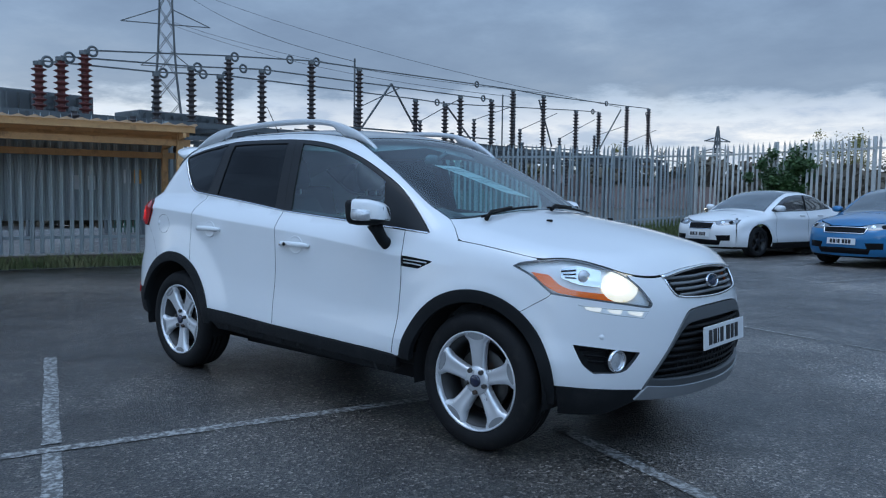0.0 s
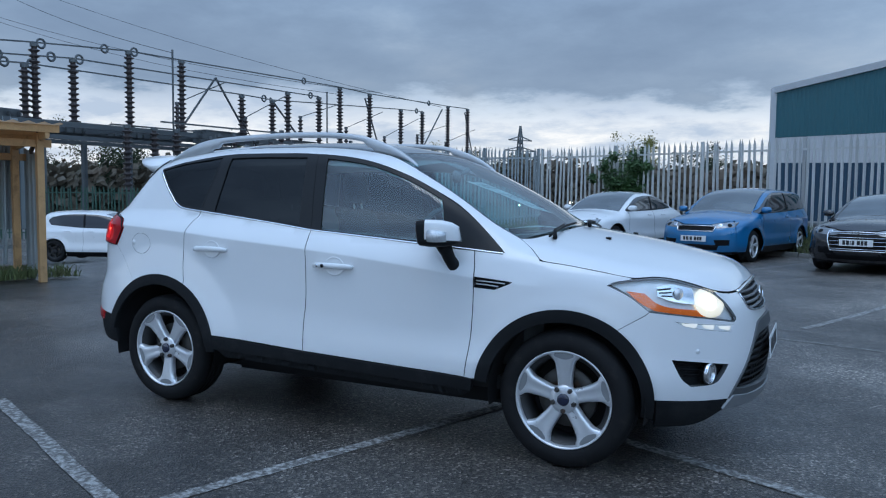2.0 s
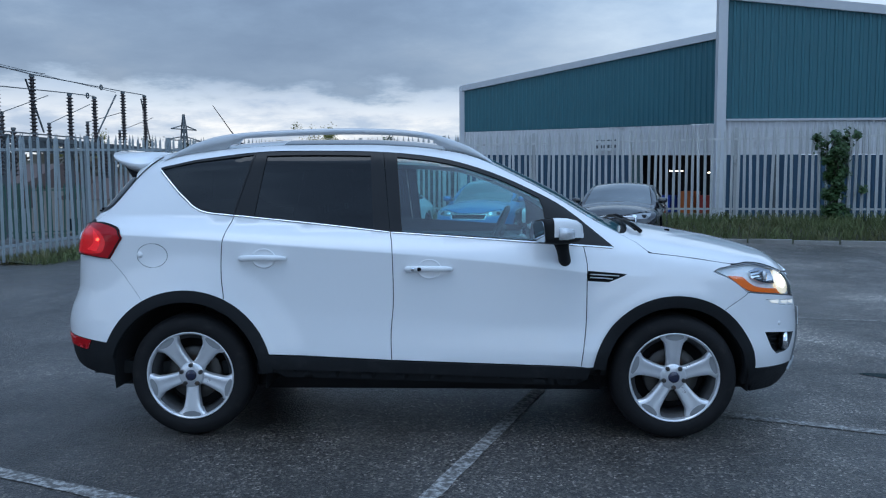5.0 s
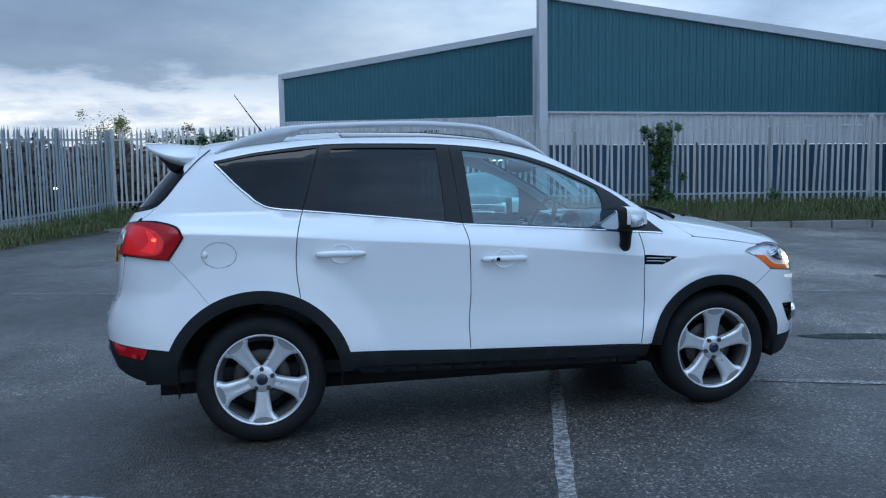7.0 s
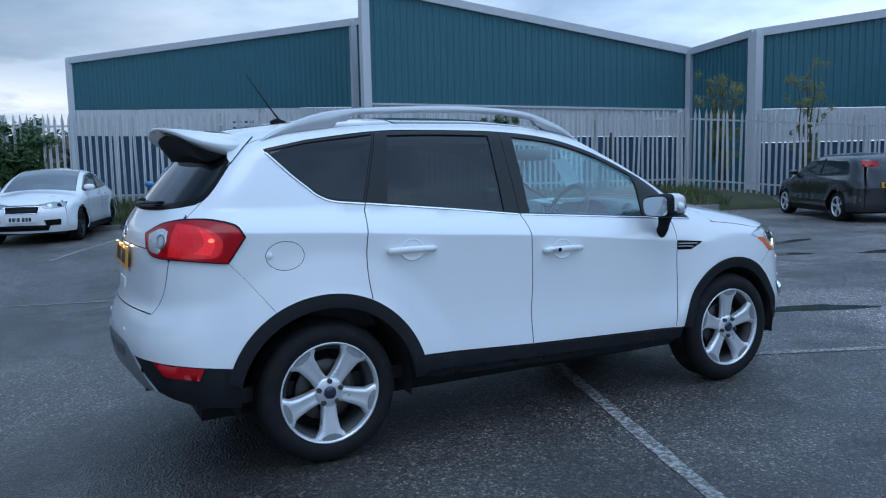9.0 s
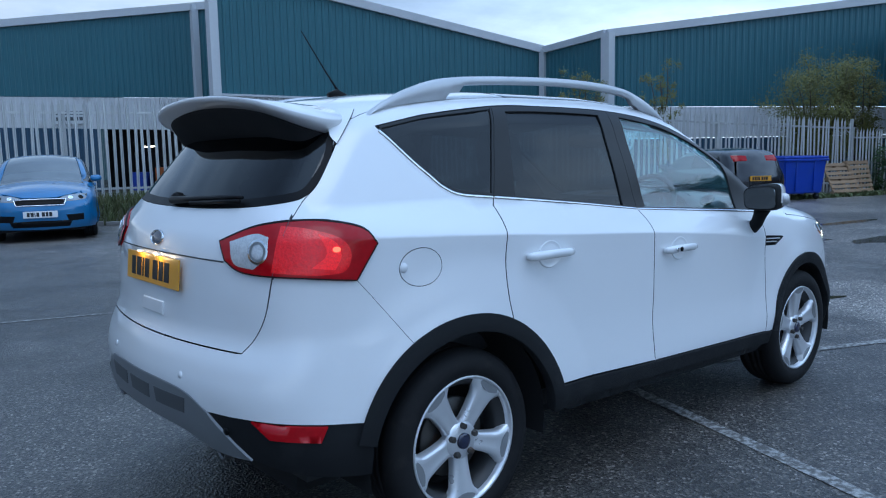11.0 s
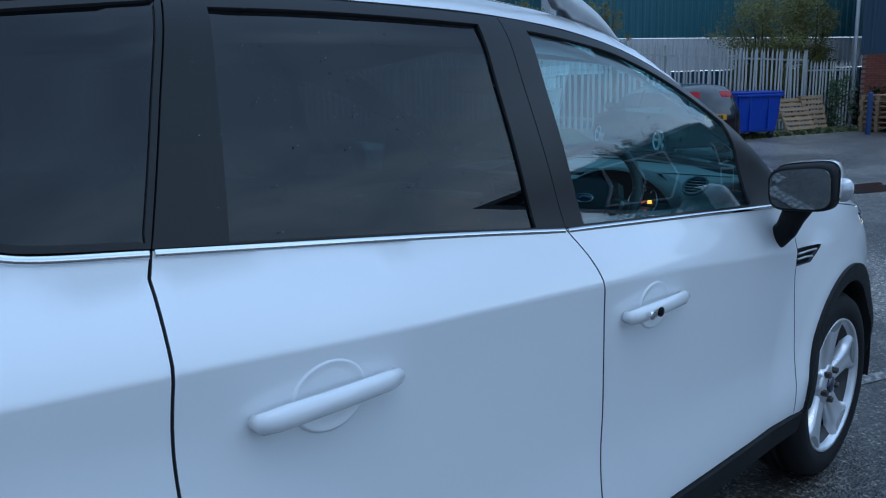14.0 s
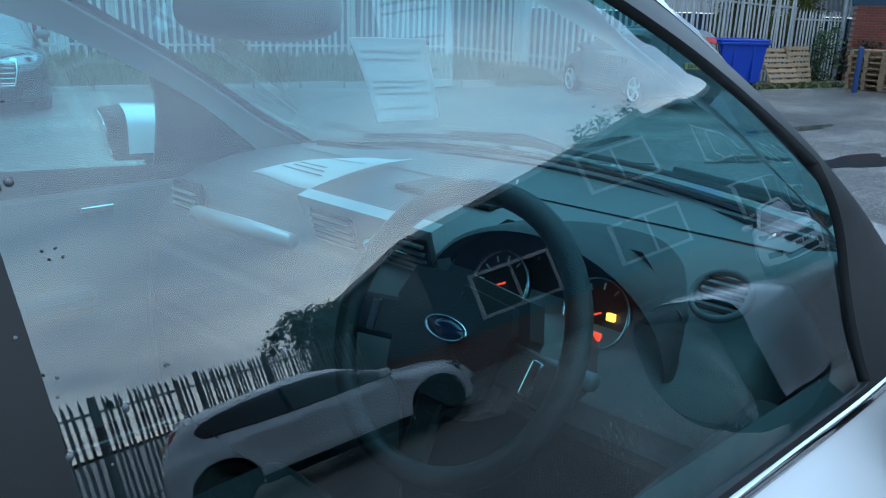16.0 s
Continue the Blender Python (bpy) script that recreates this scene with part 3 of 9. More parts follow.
CONCRETE = material("concrete", (0.26, 0.255, 0.24), 0.85, vary=0.2, size=2, grain=0.3, stain=(0.14, 0.14, 0.12), stain_size=1)
DARKIN = material("dark_interior", (0.012, 0.012, 0.014), 0.9)
FARLAND = material("far_land", (0.055, 0.06, 0.05), 0.95, vary=0.5, size=0.06, stain=(0.09, 0.08, 0.06), stain_size=0.03)
ROOFTILE = material("far_roof", (0.12, 0.085, 0.075), 0.85, vary=0.2, size=0.4)
FARWALL = material("far_wall", (0.30, 0.26, 0.23), 0.9, vary=0.2, size=0.3)
FARWHITE = material("far_white_wall", (0.34, 0.35, 0.36), 0.8, vary=0.1, size=0.2)
DARKPANE = material("dark_window_pane", (0.015, 0.02, 0.025), 0.1, vary=0.2)
WHITEFRAME = material("white_window_frame", (0.7, 0.71, 0.72), 0.5)
SIGNBOARD = material("white_sign_board", (0.55, 0.57, 0.58), 0.6, vary=0.05)
WORKLIGHT = material("lit_strip_light", (1, 0.95, 0.85), 0.4, emit=(1.0, 0.86, 0.62), power=4.0)
FARLIGHT = material("lit_far_lamp", (1, 0.9, 0.8), 0.4, emit=(1.0, 0.85, 0.65), power=6.0)


def sstep(a, b, v):
    t = np.clip((v - a) / (b - a), 0, 1)
    return t * t * (3 - 2 * t)


def ground_z(x, y):
    x, y = np.asarray(x, float), np.asarray(y, float)
    z = 0.08 * sstep(5, 10, y) * sstep(-9, -6.5, x) * sstep(12, 8, x)
    z = z - 0.72 * sstep(-9.5, -17, x) * sstep(-30, 0, y)
    return z - 2.2 * sstep(24, 60, y) * sstep(-6, -9, x - (y - 24) * 0.4) - 1.6 * sstep(-34, -70, x)


xs = np.concatenate([-np.geomspace(900, 40, 14), np.linspace(-36, 36, 73), np.geomspace(40, 900, 14)])
vx, vy = np.meshgrid(xs, xs, indexing="ij")
vz = ground_z(vx, vy)
N = len(xs)
verts = np.stack([vx.ravel(), vy.ravel(), vz.ravel()], -1)
faces = [(i * N + j, (i + 1) * N + j, (i + 1) * N + j + 1, i * N + j + 1) for i in range(N - 1) for j in range(N - 1)]
ground = mesh("ground", verts, faces, ASPHALT)
tagged(ground, "damp dark asphalt with pale worn patches", "ground", kind="structure")


def line_mark(p, q, w=0.085):
    p, q = Vector((*p, 0)), Vector((*q, 0))
    d = (q - p).normalized()
    s = Vector((-d.y, d.x, 0)) * w / 2
    n = max(2, int((q - p).length / 0.12))
    rnd = random.Random(int(p.x * 100))
    verts, faces = [], []
    for i in range(n + 1):
        c = p.lerp(q, i / n)
        for k in (1 + rnd.uniform(-0.15, 0.1), -1 - rnd.uniform(-0.15, 0.1)):
            v = c + s * k
            verts.append((v.x, v.y, float(ground_z(v.x, v.y)) + 0.004))
        if i:
            faces.append((2 * i - 2, 2 * i - 1, 2 * i + 1, 2 * i))
    ob = mesh("bay_line", verts, faces, LINE)
    return tagged(ob, "worn white painted bay line on the asphalt", "road marking", "bay lines", "structure")


line_mark((0.72, 0.25), (-0.75, -4.0))
line_mark((-2.3, -1.36), (-0.235, -2.213))
line_mark((-0.10, -2.269), (0.75, -2.62))
line_mark((1.45, -0.25), (5.6, -2.0))
line_mark((2.3, 4.3), (5.75, 13.1))
line_mark((0.5, 8.3), (2.7, 13.6))
line_mark((-2.4, 8.8), (-0.2, 14.3))
line_mark((2.0, 3.6), (7.5, 2.0), 0.05)
line_mark((-4.5, 5.6), (1.8, 3.66), 0.05)


def puddle(cx, cy, a, b, turn, seed):
    rnd = random.Random(seed)
    ph = [rnd.uniform(0, 6.28) for _ in range(5)]
    pts = []
    for k in range(48):
        t = 2 * math.pi * k / 48
        r = 1 + 0.22 * math.sin(2 * t + ph[0]) + 0.15 * math.sin(3 * t + ph[1]) + 0.08 * math.sin(5 * t + ph[2]) + 0.05 * math.sin(9 * t + ph[3])
        x, y = a * r * math.cos(t), b * r * math.sin(t)
        c, s = math.cos(turn), math.sin(turn)
        pts.append((cx + c * x - s * y, cy + s * x + c * y, float(ground_z(cx, cy)) + 0.0035))
    return tagged(mesh("puddle", pts, [tuple(range(48))], WATER), "shallow rain puddle lying on dark asphalt", "puddle", "puddles", "structure")


for i, a in enumerate(((3.78, 0.42, 0.55, 0.16, -0.4), (6.9, 3.35, 0.45, 0.2, -0.5), (8.6, 2.5, 0.6, 0.18, -0.3), (9.6, 1.6, 0.9, 0.25, -0.2), (8.3, 4.3, 0.7, 0.14, 0.1), (12.0, 3.2, 0.9, 0.2, -0.2))):
    puddle(*a, i + 3)

# ---- palisade fences ----
pale_cols = ((-0.035, 0.0, 2.30), (-0.022, 0.016, 2.325), (0.0, 0.006, 2.40), (0.022, 0.016, 2.325), (0.035, 0.0, 2.30))


def pale_mesh(name, mat):
    v, f = [], []
    for dy in (0.0, -0.004):
        for x, y, z in pale_cols:
            v += [(x, -y + dy, 0.05), (x, -y + dy, z - 0.07), (x * 0.55, -y + dy, z)]
    for s in (0, 15):
        for i in range(4):
            a, b = s + 3 * i, s + 3 * i + 3
            for k in (0, 1):
                q = (a + k, b + k, b + k + 1, a + k + 1)
                f.append(q if s == 0 else q[::-1])
    me = bpy.data.meshes.new(name)
    me.from_pydata(v, [], f)
    me.materials.append(mat)
    return me


PALES = {m.name: pale_mesh("paling", m) for m in (GALV, GALVD, GREENSTEEL)}


def fence(label, pts, mat, pitch=0.155, post_every=2.75, h=2.4, group="palisade fences", name="palisade_fence"):
    """pts: corners (x, y, z of the foot)."""
    fe = thing(name, label, "fence", group=group)
    for (x0, y0, z0), (x1, y1, z1) in zip(pts, pts[1:]):
        L = math.hypot(x1 - x0, y1 - y0)
        a = math.degrees(math.atan2(y1 - y0, x1 - x0))
        slope = math.degrees(math.atan2(z1 - z0, L))
        base = Matrix.Translation((x0, y0, z0)) @ pose(0, 0, 0, 0, 0, a)
        for zr in (0.32, 2.08):
            part("rail", box(bmesh.new(), 0, L, 0.004, 0.05, zr - 0.025, zr + 0.025, 0, base @ pose(0, 0, 0, 0, -slope, 0)), mat, fe)
        k = max(1, round(L / post_every))
        for i in range(k + 1):
            d = L * i / k
            z = z0 + (z1 - z0) * i / k
            part("post", box(bmesh.new(), -0.038, 0.038, 0.052, 0.13, -0.5, h - 0.03, 0.004, Matrix.Translation((x0 + (x1 - x0) * i / k, y0 + (y1 - y0) * i / k, z)) @ pose(0, 0, 0, 0, 0, a)), mat, fe)
        n = int(L / pitch)
        rnd = random.Random(int(x0 * 7 + y0))
        for i in range(n):
            d = (i + 0.5) / n
            ob = new("paling", PALES[mat.name])
            ob.parent = fe
            ob.matrix_basis = Matrix.Translation((x0 + (x1 - x0) * d, y0 + (y1 - y0) * d, z0 + (z1 - z0) * d + rnd.uniform(-0.012, 0.012))) @ pose(0, 0, 0, rnd.gauss(0, 0.5), rnd.gauss(0, 0.7), a)
    return fe


CORNER, BEND = (-5.6, 18.4, 0.45), (14.3, 12.6, 0.48)
fence("galvanised steel palisade fence on a grassy bank", [CORNER, BEND], GALV)
fence("galvanised steel palisade fence behind the blue bin", [BEND, (17.6, 9.0, 0.1), (23.2, 7.5, -0.05)], GALV)
fence("lower galvanised palisade fence half hidden by shrubs", [(23.3, 7.5, -0.35), (25.6, 6.9, -0.35)], GALV)
fence("dull galvanised palisade fence along the substation", [(-8.4, 8.2, 0.0), CORNER], GALVD)
fence("dull steel palisade fence behind the timber shelter", [(-11.6, -4.2, 0.15), (-9.15, 3.55, 0.15)], GALVD, pitch=0.15)
fence("green painted palisade fence beyond the gateway", [(-33.0, 14.0, -0.75), (-16.5, 28.0, -0.75)], GREENSTEEL, pitch=0.16)
# open gate leaf
gate_leaf = thing("steel_gate", "grey steel mesh gate standing open", "gate")
gm = Matrix.Translation((-8.55, 8.0, 0.12)) @ pose(0, 0, 0, 0, 0, 152)
for a, b in (((0, 0, 0), (0, 0, 1.85)), ((0, 0, 1.85), (1.15, 0, 1.85)), ((1.15, 0, 1.85), (1.15, 0, 0)), ((1.15, 0, 0), (0, 0, 0)), ((0, 0, 0.95), (1.15, 0, 0.95))):
    part("gate_tube", tube(bmesh.new(), [gm @ Vector(a), gm @ Vector(b)], 0.025, 8), GALVD, gate_leaf, smooth=True)
for k in range(9):
    part("gate_bar", tube(bmesh.new(), [gm @ Vector((0.12 + 0.115 * k, 0, 0)), gm @ Vector((0.12 + 0.115 * k, 0, 1.85))], 0.007, 6), GALVD, gate_leaf)
tagged(boxed("gate_post", -8.50, -8.30, 8.0, 8.2, -0.3, 2.1, BARK, None, 0.01), "weathered dark timber gate post in the ground", "post")

# grass verge below the fence
d = np.array([BEND[0] - CORNER[0], BEND[1] - CORNER[1]])
Lv = float(np.linalg.norm(d))
d = d / Lv
nv = np.array([d[1], -d[0]])
prof_v = ((2.15, -0.05), (2.10, 0.10), (1.9, 0.15), (1.3, 0.30), (0.6, 0.44), (0.0, 0.47), (-0.8, 0.45), (-2.2, 0.0), (-4.0, -0.4))
verts, faces = [], []
nx = 80
rnd = random.Random(5)
for i in range(nx + 1):
    c = np.array(CORNER[:2]) + d * (Lv + 3.5) * i / nx - d * 1.5
    for k, (o, z) in enumerate(prof_v):
        q = c + nv * (o + (rnd.uniform(-0.06, 0.06) if 1 < k < 6 else 0))
        verts.append((q[0], q[1], z + (rnd.uniform(-0.04, 0.05) if 1 < k < 6 else 0)))
kk = len(prof_v)
for i in range(nx):
    for k in range(kk - 1):
        faces.append((i * kk + k, (i + 1) * kk + k, (i + 1) * kk + k + 1, i * kk + k + 1))
tagged(mesh("verge", verts, faces, SOIL), "rough grass bank with a stone edging", "verge", kind="structure")


def tufts(name, n, where, mat, h0, h1, label, seed, lean=0.35, w=0.012):
    """Blades of grass as one mass."""
    rnd = random.Random(seed)
    v, f = [], []
    for _ in range(n):
        x, y, z = where(rnd)
        h, a = rnd.uniform(h0, h1), rnd.uniform(0, 6.28)
        lx, ly = rnd.gauss(0, lean) * h, rnd.gauss(0, lean) * h
        c, s = math.cos(a) * w, math.sin(a) * w
        k = len(v)
        v += [(x - c, y - s, z), (x + c, y + s, z), (x + lx * 0.4 + c * 0.8, y + ly * 0.4 + s * 0.8, z + h * 0.6), (x + lx * 0.4 - c * 0.8, y + ly * 0.4 - s * 0.8, z + h * 0.6), (x + lx, y + ly, z + h)]
        f += [(k, k + 1, k + 2, k + 3), (k + 3, k + 2, k + 4)]
    return tagged(mesh(name, v, f, mat, smooth=False), label, "grass", kind="stuff")


def on_verge(r):
    t, o = r.uniform(0, Lv + 1.5) - 1.0, r.uniform(-0.5, 2.0)
    q = np.array(CORNER[:2]) + d * t + nv * o
    return q[0], q[1], float(np.interp(-o, [-2.1, -1.9, -1.3, -0.6, 0, 0.8], [0.10, 0.15, 0.30, 0.44, 0.47, 0.45])) - 0.02


tufts("grass", 16000, on_verge, GRASSY, 0.10, 0.34, "long pale autumn grass on the bank", 3)


def on_left(r):
    t = r.random()
    x, y = -5.9 - 2.5 * t, 18.0 - 9.4 * t
    o = r.uniform(0.0, 1.1)
    return x + 0.96 * o, y - 0.27 * o, 0.42 * (1 - t) * max(0, 1 - o * 0.7) + float(ground_z(x, y)) - 0.01


verts, faces = [], []
for i in range(31):
    t = i / 30
    x, y = -5.9 - 2.5 * t, 18.0 - 9.4 * t
    for o, z in ((-0.6, 0.42), (0.0, 0.42), (0.5, 0.27), (1.05, 0.06), (1.2, -0.05)):
        verts.append((x + 0.96 * o, y - 0.27 * o, z * (1 - 0.8 * t) + float(ground_z(x, y)) * 0.8))
    if i:
        faces += [(5 * i - 5 + k, 5 * i + k, 5 * i + k + 1, 5 * i - 4 + k) for k in range(4)]
tagged(mesh("verge", verts, faces, SOIL), "weedy strip of soil along the fence", "verge", kind="structure")
tufts("grass", 4500, on_left, GRASSY, 0.08, 0.26, "weeds and grass along the fence foot", 4)
tufts("grass", 2500, lambda r: (lambda t: (-11.0 + 2.45 * t + r.uniform(0, 0.5), -3.6 + 7.4 * t, 0.03))(r.random()), GRASSY, 0.08, 0.24, "weeds and grass below the shelter fence", 6)
for i in range(22):
    t = i / 22
    c = np.array(CORNER[:2]) + d * (Lv * t + 0.45) + nv * 2.17
    boxed("kerb_stone", -0.45, 0.45, -0.06, 0.06, -0.10, 0.13 + 0.01 * (i % 3), CONCRETE, None, 0.01, m=Matrix.Translation((c[0], c[1], 0.03)) @ pose(0, 0, 0, 0, 0, math.degrees(math.atan2(d[1], d[0]))))
    tagged(bpy.context.scene.collection.objects[-1], "weathered concrete edging stone along the bank", "kerb", "edging stones", "structure")


# ---- warehouse ----
def corrugated(name, p, q, z0, z1a, z1b, mat, parent, pitch=0.26, deep=0.035, label="", z0b=None):
    """Ribbed sheet between two ground points, its top running from z1a to z1b."""
    p, q = np.array(p, float), np.array(q, float)
    L = np.linalg.norm(q - p)
    t = (q - p) / L
    o = np.array([t[1], -t[0]])
    z0b = z0 if z0b is None else z0b
    n = int(L / pitch)
    v, f = [], []
    for i in range(n):
        for a, b in ((0.0, 0.0), (0.50, 0.0), (0.62, 1.0), (0.88, 1.0)):
            s = (i + a) * L / n
            x = p + t * s + o * deep * b
            v += [(x[0], x[1], z0 + (z0b - z0) * s / L), (x[0], x[1], z1a + (z1b - z1a) * s / L)]
    v += [(q[0], q[1], z0b), (q[0], q[1], z1b)]
    for i in range(len(v) // 2 - 1):
        f.append((2 * i, 2 * i + 2, 2 * i + 3, 2 * i + 1))
    return mesh(name, v, f, mat, parent, label, smooth=False)


def bar(name, a, b, w, dpt, mat, parent, label=""):
    """A box beam from a to b, w wide across and dpt deep."""
    a, b = Vector(a), Vector(b)
    m = Matrix.Translation(a) @ (b - a).to_track_quat("X", "Z").to_matrix().to_4x4()
    return part(name, box(bmesh.new(), 0, (b - a).length, -dpt / 2, dpt / 2, -w / 2, w / 2, 0, m), mat, parent, label)


W1A, W1B, W2A, W2B, W3A, W3B = (-0.45, 40.95), (11.9, 30.27), (9.65, 25.2), (21.5, 19.3), (20.4, 15.2), (35.4, 5.83)
ware = thing("warehouse", "teal ribbed-metal warehouse with pale grey lower band", "building")
corrugated("wall_cladding", W1A, W1B, 4.60, 7.08, 8.12, TEAL, ware, label="teal ribbed cladding", z0b=4.15)
corrugated("lower_cladding", W1A, W1B, 3.25, 4.58, 4.13, PALE, ware, pitch=0.2, label="pale grey ribbed cladding", z0b=2.72)
corrugated("base_cladding", W1A, (7.9, 33.73), -0.5, 3.23, 2.88, TEAL2, ware, label="dark blue ribbed cladding")
bar("ridge_flashing", (*W1A, 7.10), (*W1B, 8.16), 0.32, 0.30, FLASH, ware)
bar("corner_flashing", (W1A[0], W1A[1] - 0.05, -0.5), (W1A[0], W1A[1] - 0.05, 7.2), 0.30, 0.30, FLASH, ware)
bar("corner_flashing", (11.35, 30.65, 2.5), (11.35, 30.65, 8.2), 0.28, 0.28, FLASH, ware)
# side and roof behind the first gable
t1 = (np.array(W1B) - np.array(W1A)) / np.linalg.norm(np.array(W1B) - np.array(W1A))
o1 = np.array([-t1[1], t1[0]])
if o1[1] < 0:
    o1 = -o1
bk = lambda p, k: (p[0] + o1[0] * k, p[1] + o1[1] * k)
mesh("roof", [(*W1A, 7.1), (*W1B, 8.1), (*bk(W1B, 30), 8.1), (*bk(W1A, 30), 7.1)], [(0, 1, 2, 3)], FLASH, ware, smooth=False)
corrugated("side_cladding", bk(W1A, 30), W1A, -0.5, 7.05, 7.05, TEAL, ware)
# loading bay, its unlit depth painted as a near-black back wall
boxed("bay_back", -0.1, 0.1, 0, 5.3, -0.5, 3.0, DARKIN, ware, m=Matrix.Translation((9.4, 37.5, 0)) @ pose(0, 0, 0, 0, 0, math.degrees(math.atan2(t1[1], t1[0])) - 90))
boxed("bay_floor", 0, 5.3, 0, 4.5, -0.52, 0.02, CONCRETE, ware, m=Matrix.Translation((7.9, 33.75, 0)) @ pose(0, 0, 0, 0, 0, math.degrees(math.atan2(t1[1], t1[0]))))
for k, (u, z) in enumerate(((1.2, 2.1), (3.2, 2.0))):
    bar("strip_light", (7.9 + t1[0] * u + o1[0] * 2, 33.75 + t1[1] * u + o1[1] * 2, z), (7.9 + t1[0] * (u + 0.7) + o1[0] * 2, 33.75 + t1[1] * (u + 0.7) + o1[1] * 2, z), 0.06, 0.06, WORKLIGHT, ware)
for k, (u, c) in enumerate(((0.7, BIN), (1.9, material("orange_rack", (0.5, 0.12, 0.02), 0.6)), (2.9, material("red_rack", (0.35, 0.03, 0.02), 0.6)), (4.2, CONCRETE))):
    boxed("stored_crate", 0, 0.8, 0, 0.8, 0.02, 0.9 + 0.2 * (k % 2), c, ware, 0.02, m=Matrix.Translation((7.9 + t1[0] * u + o1[0] * 1.5, 33.75 + t1[1] * u + o1[1] * 1.5, 0)) @ pose(0, 0, 0, 0, 0, -41))
# sign on the band
sgm = Matrix.Translation((7.0, 34.45, 3.55)) @ Matrix((Vector((t1[0], t1[1], 0)), Vector((0, 0, 1)), Vector((t1[1], -t1[0], 0)))).transposed().to_4x4()
sign = thing("wall_sign", "small pale sign board with grey lettering bars on the warehouse", "sign")
part("board", box(bmesh.new(), -0.75, 0.75, -0.42, 0.42, 0.06, 0.10, 0.005, sgm), SIGNBOARD, sign)
for r in range(2):
    for k in range(6):
        part("lettering_bar", box(bmesh.new(), -0.62 + 0.21 * k, -0.47 + 0.21 * k, -0.02 - 0.26 * r, 0.14 - 0.26 * r, 0.099, 0.104, 0, sgm), STEEL, sign)
# second gable
corrugated("wall_cladding", W2A, W2B, 3.86, 8.46, 5.63, TEAL, ware, label="teal ribbed cladding", z0b=3.36)
corrugated("lower_cladding", W2A, W2B, 2.55, 3.84, 3.34, PALE, ware, pitch=0.2, label="pale grey ribbed cladding", z0b=2.30)
corrugated("base_cladding", W2A, W2B, -0.5, 2.53, 2.28, TEAL2, ware, label="dark blue ribbed cladding")
bar("ridge_flashing", (*W2A, 8.55), (*W2B, 5.70), 0.30, 0.30, FLASH, ware)
bar("corner_flashing", (W2A[0], W2A[1] - 0.05, -0.5), (W2A[0], W2A[1] - 0.05, 8.6), 0.34, 0.34, FLASH, ware)
corrugated("return_cladding", bk(W2A, 9), W2A, -0.5, 8.2, 8.4, TEAL, ware)
bar("band_flashing", (W2A[0], W2A[1] - 0.06, 3.87), (W2B[0], W2B[1] - 0.06, 3.36), 0.08, 0.10, FLASH, ware)
mesh("roof", [(*W2A, 8.5), (*W2B, 5.65), (*bk(W2B, 25), 5.65), (*bk(W2A, 25), 8.5)], [(0, 1, 2, 3)], FLASH, ware, smooth=False)
# recess and third gable
corrugated("return_cladding", W2B, W3A, -0.5, 5.6, 5.66, TEAL, ware)
bar("ridge_flashing", (*W2B, 5.68), (*W3A, 5.75), 0.26, 0.28, FLASH, ware)
bar("corner_flashing", (W2B[0] - 0.1, W2B[1] - 0.1, -0.3), (W2B[0] - 0.1, W2B[1] - 0.1, 5.7), 0.26, 0.26, FLASH, ware)
bar("corner_flashing", (W3A[0] - 0.05, W3A[1] - 0.1, -0.3), (W3A[0] - 0.05, W3A[1] - 0.1, 5.75), 0.36, 0.36, FLASH, ware)
corrugated("wall_cladding", W3A, W3B, 3.10, 5.66, 7.75, TEAL, ware, label="teal ribbed cladding", z0b=2.95)
corrugated("lower_cladding", W3A, W3B, 1.9, 3.08, 2.93, PALE, ware, pitch=0.2, label="pale grey ribbed cladding")
corrugated("base_cladding", W3A, W3B, -0.5, 1.88, 1.88, TEAL2, ware, label="dark blue ribbed cladding")
bar("ridge_flashing", (*W3A, 5.74), (*W3B, 7.84), 0.28, 0.30, FLASH, ware)
mesh("roof", [(*W3A, 5.7), (*W3B, 7.8), (W3B[0] + 12, W3B[1] + 20, 7.8), (W3A[0] + 12, W3A[1] + 20, 5.7)], [(0, 1, 2, 3)], FLASH, ware, smooth=False)
for k in range(3):
    u = 0.3 + 0.32 * k
    c = np.array(W2A) + (np.array(W2B) - np.array(W2A)) * (0.15 + 0.3 * k)
    bar("rain_pipe", (c[0], c[1] - 0.12, -0.3), (c[0], c[1] - 0.12, 2.5), 0.09, 0.09, STEEL, ware)


# ---- plants ----
def leaf_cloud(name, blobs, n, mat, size, seed, parent=None, label="", flat=1.0):
    """Many small leaves about some centres."""
    rnd = random.Random(seed)
    v, f = [], []
    for _ in range(n):
        cx, cy, cz, r = blobs[rnd.randrange(len(blobs))]
        g = [rnd.gauss(0, 0.5) for _ in range(3)]
        x, y, z = cx + g[0] * r * flat, cy + g[1] * r * flat, cz + g[2] * r
        s = size * rnd.uniform(0.6, 1.4)
        a = Vector((rnd.gauss(0, 1), rnd.gauss(0, 1), rnd.gauss(0, 0.6))).normalized() * s
        b = a.orthogonal().normalized() * s * 0.55
        c = Vector((x, y, z))
        k = len(v)
        v += [tuple(c - a), tuple(c + b), tuple(c + a), tuple(c - b)]
        f.append((k, k + 1, k + 2, k + 3))
    ob = mesh(name, v, f, mat, parent, label, smooth=False)
    return ob


